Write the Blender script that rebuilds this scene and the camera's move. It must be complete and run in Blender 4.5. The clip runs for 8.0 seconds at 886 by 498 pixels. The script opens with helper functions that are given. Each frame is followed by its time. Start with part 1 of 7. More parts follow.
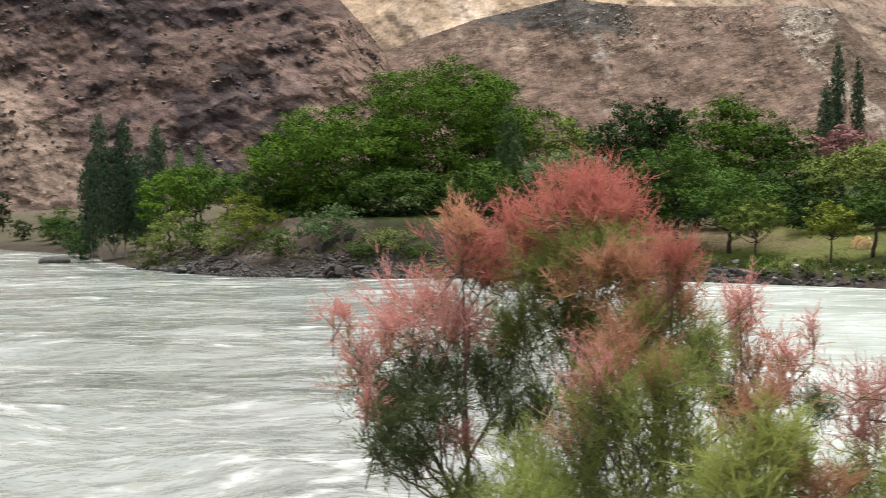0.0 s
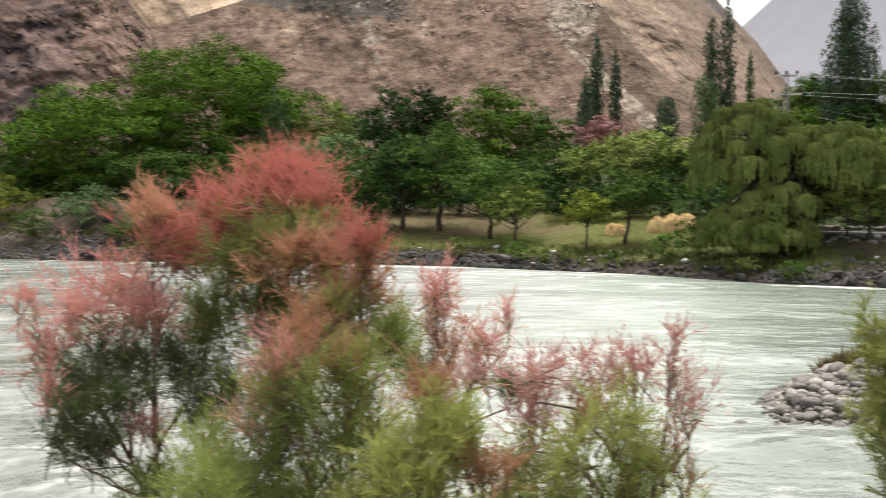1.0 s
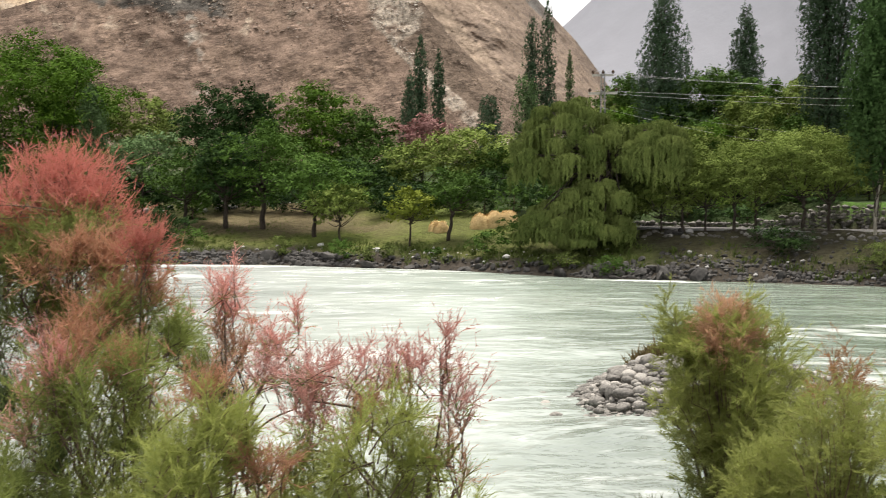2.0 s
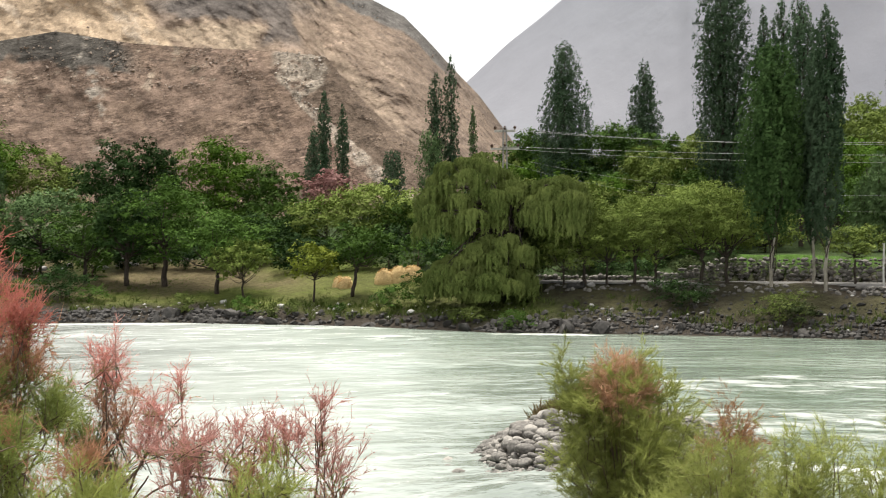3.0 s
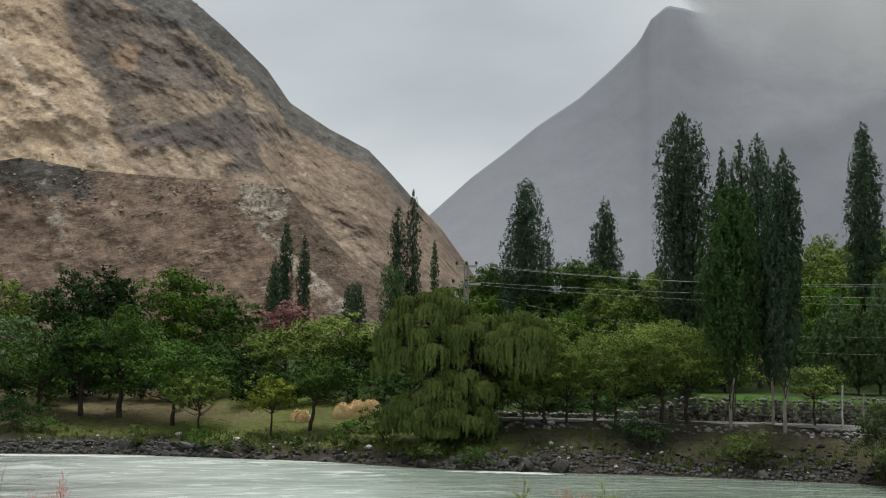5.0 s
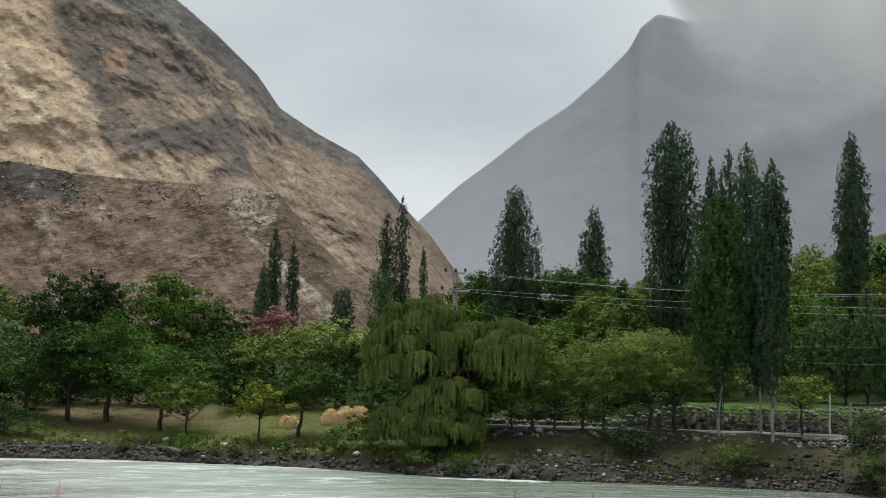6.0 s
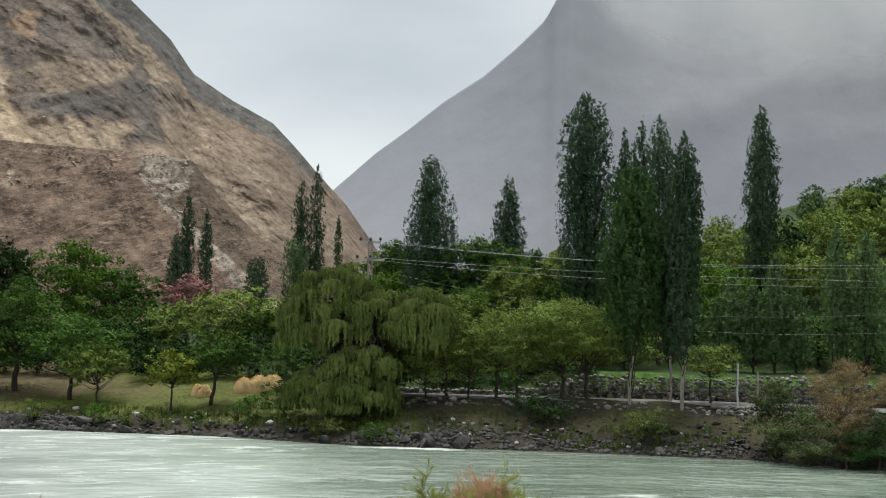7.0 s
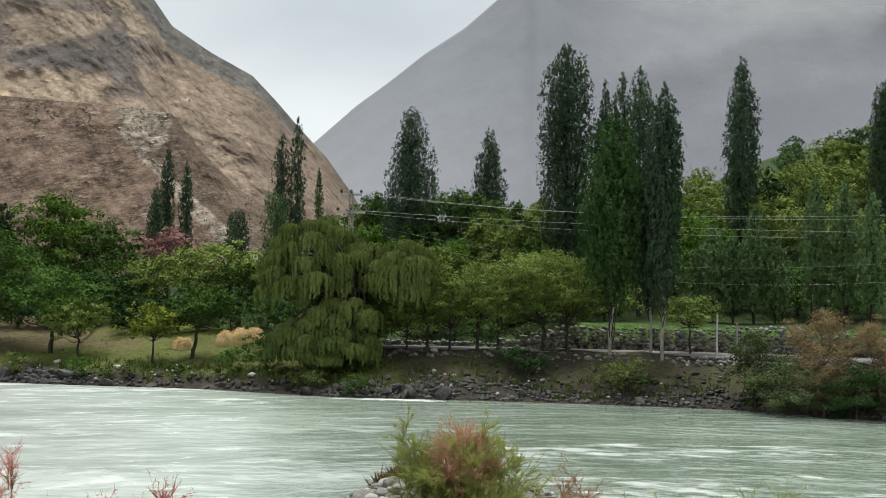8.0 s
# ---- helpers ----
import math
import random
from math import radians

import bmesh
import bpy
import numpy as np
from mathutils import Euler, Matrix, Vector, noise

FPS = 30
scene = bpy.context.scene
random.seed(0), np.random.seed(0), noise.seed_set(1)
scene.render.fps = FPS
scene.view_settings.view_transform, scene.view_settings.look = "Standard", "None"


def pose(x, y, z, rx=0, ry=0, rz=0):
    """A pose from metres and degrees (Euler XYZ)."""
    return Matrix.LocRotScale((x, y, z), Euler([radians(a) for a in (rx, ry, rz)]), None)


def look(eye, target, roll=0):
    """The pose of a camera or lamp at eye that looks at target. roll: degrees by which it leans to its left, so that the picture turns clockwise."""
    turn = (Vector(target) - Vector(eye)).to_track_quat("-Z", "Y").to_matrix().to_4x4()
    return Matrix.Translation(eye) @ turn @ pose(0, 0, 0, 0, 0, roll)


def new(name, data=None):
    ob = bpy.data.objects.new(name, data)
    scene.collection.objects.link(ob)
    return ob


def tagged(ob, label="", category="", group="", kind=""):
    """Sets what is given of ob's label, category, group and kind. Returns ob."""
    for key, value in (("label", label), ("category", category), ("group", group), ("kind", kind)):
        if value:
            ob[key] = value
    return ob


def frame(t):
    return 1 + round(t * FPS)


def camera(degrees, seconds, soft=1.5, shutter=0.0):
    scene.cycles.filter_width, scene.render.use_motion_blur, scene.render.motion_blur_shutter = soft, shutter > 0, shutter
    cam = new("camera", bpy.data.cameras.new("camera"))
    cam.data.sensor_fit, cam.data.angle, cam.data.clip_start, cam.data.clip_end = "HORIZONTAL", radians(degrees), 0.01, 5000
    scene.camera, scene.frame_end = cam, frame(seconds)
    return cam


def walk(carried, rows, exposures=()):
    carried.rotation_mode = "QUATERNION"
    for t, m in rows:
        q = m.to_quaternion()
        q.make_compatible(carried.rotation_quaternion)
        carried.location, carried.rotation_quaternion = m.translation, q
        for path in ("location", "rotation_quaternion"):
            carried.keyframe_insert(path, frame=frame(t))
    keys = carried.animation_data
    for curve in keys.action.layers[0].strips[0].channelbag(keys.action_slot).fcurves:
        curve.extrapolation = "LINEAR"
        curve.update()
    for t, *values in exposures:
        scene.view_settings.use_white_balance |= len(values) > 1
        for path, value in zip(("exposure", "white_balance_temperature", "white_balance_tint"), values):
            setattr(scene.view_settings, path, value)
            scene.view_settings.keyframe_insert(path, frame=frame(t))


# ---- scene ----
cam = camera(36.63, 8.0, soft=0.9, shutter=0.32)
EYE = 5.8  # height of the first eye above the river
ROWS = [  # seconds, x, y, z, yaw, pitch, lean to the right
    (0.0, 0.004, 0.001, 0.004, -0.00, -2.40, 0.80),
    (0.5, 0.167, -0.008, 0.006, -4.13, -2.69, -0.12),
    (1.0, 0.385, 0.024, 0.001, -9.83, -3.14, -0.18),
    (1.5, 0.522, -0.015, 0.002, -14.77, -3.52, -0.14),
    (1.7, 0.544, -0.027, 0.002, -15.81, -3.57, -0.14),
    (2.8, 0.672, -0.186, 0.084, -20.60, -1.36, 0.39),
    (3.0, 0.675, -0.194, 0.096, -21.24, -0.93, 0.34),
    (3.5, 0.680, -0.178, 0.136, -23.06, 0.58, -0.15),
    (4.0, 0.695, -0.138, 0.179, -23.76, 2.03, -0.49),
    (4.5, 0.720, -0.105, 0.210, -23.75, 3.45, -0.52),
    (5.0, 0.715, -0.105, 0.236, -22.90, 4.74, -0.60),
    (5.2, 0.713, -0.104, 0.247, -22.63, 5.06, -0.68),
    (6.3, 0.647, -0.119, 0.275, -24.27, 4.87, -1.17),
    (6.5, 0.655, -0.119, 0.281, -25.16, 4.63, -1.19),
    (7.0, 0.665, -0.100, 0.270, -27.05, 3.76, -1.09),
    (7.5, 0.694, -0.102, 0.226, -27.72, 2.51, -0.99),
    (8.0, 0.670, -0.132, 0.217, -27.89, 1.76, -0.87),
]
EXPOSURES = [(0, 0.95, 6550, 13), (1.7, 1.02, 6800, 12), (3, 1.02, 6750, 10), (3.5, 0.88, 6700, 9), (4, 0.70, 6600, 8), (4.5, 0.45, 6450, 7), (5, 0.14, 6350, 6), (6.5, 0.38, 6300, 5), (7, 0.46, 6300, 5), (8, 0.54, 6350, 5)]
walk(cam, [(t, pose(x, y, EYE + z, 0, 0, yaw) @ pose(0, 0, 0, 90 + pitch) @ pose(0, 0, 0, 0, 0, -lean)) for t, x, y, z, yaw, pitch, lean in ROWS], EXPOSURES)

# ---- world: an overcast valley sky, bright where the cloud is thin ----
world = bpy.data.worlds.new("world")
scene.world = world
world.use_nodes = True
wt = world.node_tree
wt.nodes.clear()
w_out = wt.nodes.new("ShaderNodeOutputWorld")
w_bg = wt.nodes.new("ShaderNodeBackground")
w_sky = wt.nodes.new("ShaderNodeTexSky")
w_sky.sky_type, w_sky.sun_disc = "NISHITA", False
w_sky.sun_elevation, w_sky.sun_rotation = radians(75), radians(22)
w_co = wt.nodes.new("ShaderNodeTexCoord")
w_map = wt.nodes.new("ShaderNodeMapping")
w_map.inputs["Scale"].default_value = (1.0, 1.0, 2.6)
w_map.inputs["Rotation"].default_value = (0.0, radians(14), 0.0)
w_noise = wt.nodes.new("ShaderNodeTexNoise")
w_noise.inputs["Scale"].default_value, w_noise.inputs["Detail"].default_value = 2.6, 6.0
w_noise.inputs["Roughness"].default_value = 0.45
w_ramp = wt.nodes.new("ShaderNodeValToRGB")
w_ramp.color_ramp.elements[0].position, w_ramp.color_ramp.elements[0].color = 0.34, (6.6, 6.9, 7.3, 1)
w_ramp.color_ramp.elements[1].position, w_ramp.color_ramp.elements[1].color = 0.66, (9.9, 9.95, 10.0, 1)
w_mix = wt.nodes.new("ShaderNodeMix")
w_mix.data_type = "RGBA"
w_mix.inputs["Factor"].default_value = 0.93
wt.links.new(w_co.outputs["Generated"], w_map.inputs["Vector"])
wt.links.new(w_map.outputs["Vector"], w_noise.inputs["Vector"])
wt.links.new(w_noise.outputs["Fac"], w_ramp.inputs["Fac"])
wt.links.new(w_sky.outputs["Color"], w_mix.inputs["A"])
wt.links.new(w_ramp.outputs["Color"], w_mix.inputs["B"])
wt.links.new(w_mix.outputs["Result"], w_bg.inputs["Color"])
wt.links.new(w_bg.outputs["Background"], w_out.inputs["Surface"])
w_bg.inputs["Strength"].default_value = 0.067

sun = new("sun", bpy.data.lights.new("sun", "SUN"))
sun.data.energy, sun.data.angle, sun.data.color = 3.3, radians(26), (1.0, 0.96, 0.9)
sun.matrix_world = look((12, 30, 120), (0, 0, 0))

# ---- materials ----
def material(name, rough=0.8, spec=0.3):
    m = bpy.data.materials.new(name)
    m.use_nodes = True
    b = m.node_tree.nodes["Principled BSDF"]
    b.inputs["Roughness"].default_value = rough
    b.inputs["Specular IOR Level"].default_value = spec
    return m, m.node_tree, b


def node(nt, kind, **values):
    n = nt.nodes.new(kind)
    for key, value in values.items():
        n.inputs[key.replace("_", " ")].default_value = value
    return n


def ramp(nt, factor, *stops):
    n = nt.nodes.new("ShaderNodeValToRGB")
    while len(n.color_ramp.elements) < len(stops):
        n.color_ramp.elements.new(0.5)
    for e, (at, colour) in zip(n.color_ramp.elements, stops):
        e.position, e.color = at, (*colour, 1)
    nt.links.new(factor, n.inputs["Fac"])
    return n.outputs["Color"]


def mix(nt, factor, a, b, how="MIX"):
    n = nt.nodes.new("ShaderNodeMix")
    n.data_type, n.blend_type = "RGBA", how
    for socket, value in ((n.inputs["Factor"], factor), (n.inputs["A"], a), (n.inputs["B"], b)):
        if isinstance(value, bpy.types.NodeSocket):
            nt.links.new(value, socket)
        else:
            socket.default_value = value if isinstance(value, float) else (*value, 1)
    return n.outputs["Result"]


def noise_of(nt, scale, detail=4.0, rough=0.55, stretch=(1, 1, 1), turn=0.0, space="Object"):
    co = nt.nodes.new("ShaderNodeTexCoord")
    mp = node(nt, "ShaderNodeMapping", Scale=stretch, Rotation=(0, 0, turn))
    n = node(nt, "ShaderNodeTexNoise", Scale=scale, Detail=detail, Roughness=rough)
    nt.links.new(co.outputs[space], mp.inputs["Vector"])
    nt.links.new(mp.outputs["Vector"], n.inputs["Vector"])
    return n.outputs["Fac"]


def bump(nt, b, height, strength, distance):
    n = node(nt, "ShaderNodeBump", Strength=strength, Distance=distance)
    nt.links.new(height, n.inputs["Height"])
    nt.links.new(n.outputs["Normal"], b.inputs["Normal"])


def leaf_material(name, dark, mid, light, through_light=0.07):
    """Leaves: each with a tint of its own, larger drifts of tone over the crown, light passing through."""
    m, nt, b = material(name, 0.85, 0.08)
    geo = nt.nodes.new("ShaderNodeNewGeometry")
    info = nt.nodes.new("ShaderNodeObjectInfo")
    col = ramp(nt, geo.outputs["Random Per Island"], (0.0, tuple(0.5 * (p + q) for p, q in zip(dark, mid))), (0.5, mid), (1.0, tuple(0.5 * (p + q) for p, q in zip(mid, light))))
    big = noise_of(nt, 0.55, 2.0)
    col = mix(nt, ramp(nt, big, (0.38, (0, 0, 0)), (0.62, (1, 1, 1))), col, tuple(0.5 * (p + q) for p, q in zip(mid, light)))
    hsv = node(nt, "ShaderNodeHueSaturation", Saturation=1.07 if through_light < 0.2 else 1.0)
    mr = node(nt, "ShaderNodeMapRange", To_Min=0.82, To_Max=1.2)
    nt.links.new(info.outputs["Random"], mr.inputs["Value"])
    nt.links.new(mr.outputs["Result"], hsv.inputs["Value"])
    nt.links.new(col, hsv.inputs["Color"])
    nt.links.new(hsv.outputs["Color"], b.inputs["Base Color"])
    tr = nt.nodes.new("ShaderNodeBsdfTranslucent")
    nt.links.new(hsv.outputs["Color"], tr.inputs["Color"])
    ms = node(nt, "ShaderNodeMixShader", Fac=through_light)
    nt.links.new(b.outputs["BSDF"], ms.inputs[1])
    nt.links.new(tr.outputs["BSDF"], ms.inputs[2])
    nt.links.new(ms.outputs["Shader"], nt.nodes["Material Output"].inputs["Surface"])
    return m


def bark_material(name, dark, light):
    m, nt, b = material(name, 0.9, 0.15)
    n = noise_of(nt, 3.0, 6.0, 0.6, (3, 3, 0.6))
    nt.links.new(ramp(nt, n, (0.3, dark), (0.7, light)), b.inputs["Base Color"])
    bump(nt, b, n, 0.6, 0.05)
    return m


def stone_material(name, dark, mid, light):
    m, nt, b = material(name, 0.75, 0.3)
    info = nt.nodes.new("ShaderNodeObjectInfo")
    geo = nt.nodes.new("ShaderNodeNewGeometry")
    add = nt.nodes.new("ShaderNodeMath")
    add.operation = "ADD"
    frac = nt.nodes.new("ShaderNodeMath")
    frac.operation = "FRACT"
    nt.links.new(info.outputs["Random"], add.inputs[0])
    nt.links.new(geo.outputs["Random Per Island"], add.inputs[1])
    nt.links.new(add.outputs[0], frac.inputs[0])
    tone = ramp(nt, frac.outputs[0], (0.0, dark), (0.6, mid), (1.0, light))
    grain = noise_of(nt, 6.0, 8.0, 0.65)
    nt.links.new(mix(nt, 0.55, tone, ramp(nt, grain, (0.3, dark), (0.75, light)), "MIX"), b.inputs["Base Color"])
    bump(nt, b, grain, 0.5, 0.04)
    return m


def coloured(name, rough=0.9, spec=0.15, grains=((0.25, 0.35), (2.0, 0.3)), relief=(0.8, 1.0), stretch=(1, 1, 1)):
    """A surface whose zones of rock, soil or turf come with the mesh, broken up by grain at two sizes."""
    m, nt, b = material(name, rough, spec)
    at = nt.nodes.new("ShaderNodeVertexColor")
    at.layer_name = "zone"
    col, height = at.outputs["Color"], None
    for scale, amount in grains:
        n = noise_of(nt, scale, 8.0, 0.65, stretch)
        height = n
        lo, hi = 1 - amount, 1 + amount
        col = mix(nt, 1.0, col, ramp(nt, n, (0.25, (lo, lo, lo)), (0.5, (1, 1, 1)), (0.78, (hi, hi, hi))), "MULTIPLY")
    nt.links.new(col, b.inputs["Base Color"])
    bump(nt, b, height, *relief)
    return m


WALNUT_LEAF = leaf_material("walnut_leaf", (0.023, 0.051, 0.009), (0.050, 0.101, 0.015), (0.102, 0.173, 0.027))
ORCHARD_LEAF = leaf_material("orchard_leaf", (0.021, 0.043, 0.010), (0.043, 0.082, 0.019), (0.082, 0.140, 0.031))
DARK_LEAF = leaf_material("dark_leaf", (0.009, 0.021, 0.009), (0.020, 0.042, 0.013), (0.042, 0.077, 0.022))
LIGHT_LEAF = leaf_material("light_leaf", (0.062, 0.090, 0.023), (0.115, 0.155, 0.040), (0.19, 0.235, 0.072))
YELLOW_LEAF = leaf_material("yellow_leaf", (0.060, 0.080, 0.016), (0.112, 0.140, 0.026), (0.19, 0.215, 0.046))
WILLOW_LEAF = leaf_material("willow_leaf", (0.036, 0.051, 0.016), (0.080, 0.108, 0.032), (0.195, 0.225, 0.080))
OLIVE_LEAF = leaf_material("olive_leaf", (0.024, 0.036, 0.014), (0.052, 0.070, 0.028), (0.105, 0.130, 0.055))
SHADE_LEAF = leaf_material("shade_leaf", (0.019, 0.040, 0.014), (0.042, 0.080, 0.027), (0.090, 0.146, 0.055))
POPLAR_LEAF = leaf_material("poplar_leaf", (0.019, 0.036, 0.019), (0.043, 0.074, 0.039), (0.100, 0.142, 0.088), 0.1)
SILVER_LEAF = leaf_material("silver_leaf", (0.043, 0.077, 0.029), (0.082, 0.132, 0.054), (0.147, 0.213, 0.102))
PINK_LEAF = leaf_material("pink_leaf", (0.14, 0.064, 0.064), (0.25, 0.135, 0.130), (0.36, 0.22, 0.20))
TAMARISK_GREEN = leaf_material("tamarisk_green", (0.12, 0.15, 0.040), (0.225, 0.27, 0.078), (0.36, 0.41, 0.14), 0.48)
TAMARISK_LIME = leaf_material("tamarisk_lime", (0.165, 0.19, 0.048), (0.28, 0.315, 0.088), (0.41, 0.445, 0.16), 0.5)
TAMARISK_PINK = leaf_material("tamarisk_pink", (0.31, 0.088, 0.07), (0.49, 0.17, 0.135), (0.64, 0.30, 0.245), 0.38)
TAMARISK_ROSE = leaf_material("tamarisk_rose", (0.38, 0.15, 0.13), (0.56, 0.275, 0.24), (0.71, 0.44, 0.39), 0.38)
TAMARISK_RUST = leaf_material("tamarisk_rust", (0.16, 0.075, 0.035), (0.30, 0.15, 0.07), (0.42, 0.24, 0.13), 0.4)
TAMARISK_SALMON = leaf_material("tamarisk_salmon", (0.32, 0.145, 0.085), (0.47, 0.25, 0.155), (0.61, 0.38, 0.26), 0.38)
TAMARISK_DARK = leaf_material("tamarisk_dark", (0.045, 0.072, 0.030), (0.095, 0.130, 0.052), (0.17, 0.215, 0.09), 0.35)
TAMARISK_HEAD = leaf_material("tamarisk_head", (0.42, 0.22, 0.13), (0.60, 0.36, 0.23), (0.75, 0.52, 0.36), 0.5)
GRASS_LEAF = leaf_material("grass_leaf", (0.030, 0.048, 0.012), (0.058, 0.085, 0.022), (0.12, 0.14, 0.05))
BARK = bark_material("bark", (0.018, 0.015, 0.012), (0.075, 0.06, 0.048))
PALE_BARK = bark_material("pale_bark", (0.16, 0.14, 0.11), (0.42, 0.39, 0.33))
TWIG = bark_material("twig", (0.07, 0.048, 0.036), (0.19, 0.13, 0.10))
RUSSET_LEAF = leaf_material("russet_leaf", (0.075, 0.062, 0.028), (0.15, 0.118, 0.062), (0.25, 0.185, 0.11))
BANK_STONE = stone_material("bank_stone", (0.010, 0.0095, 0.009), (0.026, 0.0245, 0.0225), (0.105, 0.098, 0.09))
BAR_STONE = stone_material("bar_stone", (0.017, 0.015, 0.014), (0.086, 0.081, 0.072), (0.494, 0.465, 0.418))
WALL_STONE = stone_material("wall_stone", (0.026, 0.024, 0.022), (0.10, 0.092, 0.083), (0.33, 0.31, 0.28))
PALE_STONE = stone_material("pale_stone", (0.2, 0.19, 0.18), (0.35, 0.34, 0.33), (0.55, 0.54, 0.52))
GROUND = coloured("ground_soil", 0.95, 0.1, ((0.35, 0.3), (3.0, 0.45)), (0.9, 0.25))
FARROCK = coloured("far_rock", 1.0, 0.0, ((0.002, 0.07), (0.009, 0.04)), (0.2, 20.0), (1, 1, 0.5))


def rock_material(name, blocks, patch, streak, dip, band=0.22, long=0.1, rugged=0.3):
    """Bare rock: angular blocks of several sizes where it crops out, washed streaks of debris between."""
    m, nt, b = material(name, 0.95, 0.1)
    at = nt.nodes.new("ShaderNodeVertexColor")
    at.layer_name = "zone"
    col, height = at.outputs["Color"], None

    def times(c, factor, lo, hi, a=0.3, z=0.7, power=1.0):
        return mix(nt, power, c, ramp(nt, factor, (a, (lo, lo, lo)), (0.5 * (a + z), (1, 1, 1)), (z, (hi, hi, hi))), "MULTIPLY")

    col = times(col, noise_of(nt, patch, 6.0, 0.6), 0.84, 1.16, 0.36, 0.64)
    co = nt.nodes.new("ShaderNodeTexCoord")
    bed = node(nt, "ShaderNodeMapping", Rotation=(0, radians(dip), 0))
    nt.links.new(co.outputs["Object"], bed.inputs["Vector"])

    def beds(scale, stretch):
        mp = node(nt, "ShaderNodeMapping", Scale=stretch)
        n = node(nt, "ShaderNodeTexNoise", Scale=scale, Detail=9.0, Roughness=0.72)
        nt.links.new(bed.outputs["Vector"], mp.inputs["Vector"])
        nt.links.new(mp.outputs["Vector"], n.inputs["Vector"])
        return n.outputs["Fac"]

    layers = beds(streak, (long, 0.4, 1.0))
    col = times(col, layers, 1 - band, 1 + 0.85 * band, 0.38, 0.62)
    wash = noise_of(nt, streak, 8.0, 0.7, (1, 1, 0.3))
    col = times(col, wash, 0.91, 1.09, 0.38, 0.62)
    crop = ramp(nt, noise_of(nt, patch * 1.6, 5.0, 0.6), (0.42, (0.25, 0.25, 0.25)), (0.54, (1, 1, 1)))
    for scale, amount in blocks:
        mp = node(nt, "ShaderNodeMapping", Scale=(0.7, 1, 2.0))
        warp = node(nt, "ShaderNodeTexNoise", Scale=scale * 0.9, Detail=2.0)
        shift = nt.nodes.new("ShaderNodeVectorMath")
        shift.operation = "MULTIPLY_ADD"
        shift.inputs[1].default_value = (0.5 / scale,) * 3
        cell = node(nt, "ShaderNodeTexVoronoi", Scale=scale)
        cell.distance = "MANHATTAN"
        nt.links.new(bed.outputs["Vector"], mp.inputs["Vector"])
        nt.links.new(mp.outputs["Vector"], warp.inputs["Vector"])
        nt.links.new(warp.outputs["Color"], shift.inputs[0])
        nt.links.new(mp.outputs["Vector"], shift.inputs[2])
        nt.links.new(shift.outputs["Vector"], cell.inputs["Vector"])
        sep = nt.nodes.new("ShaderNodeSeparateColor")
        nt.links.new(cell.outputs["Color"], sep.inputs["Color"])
        # the darkest cells imitate shaded gaps under the blocks by colour
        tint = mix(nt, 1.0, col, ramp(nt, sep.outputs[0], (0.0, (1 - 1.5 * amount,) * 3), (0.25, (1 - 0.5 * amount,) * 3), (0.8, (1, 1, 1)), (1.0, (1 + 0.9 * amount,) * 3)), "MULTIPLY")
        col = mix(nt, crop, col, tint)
        total = nt.nodes.new("ShaderNodeMath")
        total.operation = "MULTIPLY_ADD"
        total.inputs[1].default_value = 0.32 / scale
        nt.links.new(sep.outputs[1], total.inputs[0])
        if height is not None:
            nt.links.new(height, total.inputs[2])
        else:
            total.inputs[2].default_value = 0.0
        height = total.outputs[0]
    col = times(col, noise_of(nt, 0.22, 10.0, 0.8, (1, 1, 1.5)), 1 - rugged, 1 + 0.9 * rugged, 0.38, 0.62)
    grain = noise_of(nt, 2.6, 3.0, 0.6)
    col = times(col, grain, 0.84, 1.16)
    nt.links.new(col, b.inputs["Base Color"])
    top = nt.nodes.new("ShaderNodeMath")
    top.operation = "MULTIPLY_ADD"
    top.inputs[1].default_value = 14.0 * band
    nt.links.new(layers, top.inputs[0])
    nt.links.new(height, top.inputs[2])
    bump(nt, b, top.outputs[0], 0.9, 1.0)
    return m


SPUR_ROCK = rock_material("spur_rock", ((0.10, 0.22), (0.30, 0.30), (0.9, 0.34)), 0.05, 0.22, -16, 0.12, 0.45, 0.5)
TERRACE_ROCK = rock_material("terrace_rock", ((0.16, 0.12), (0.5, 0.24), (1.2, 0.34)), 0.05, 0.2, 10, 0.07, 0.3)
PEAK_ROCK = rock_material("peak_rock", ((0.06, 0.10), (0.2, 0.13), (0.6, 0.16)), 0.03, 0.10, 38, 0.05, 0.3)


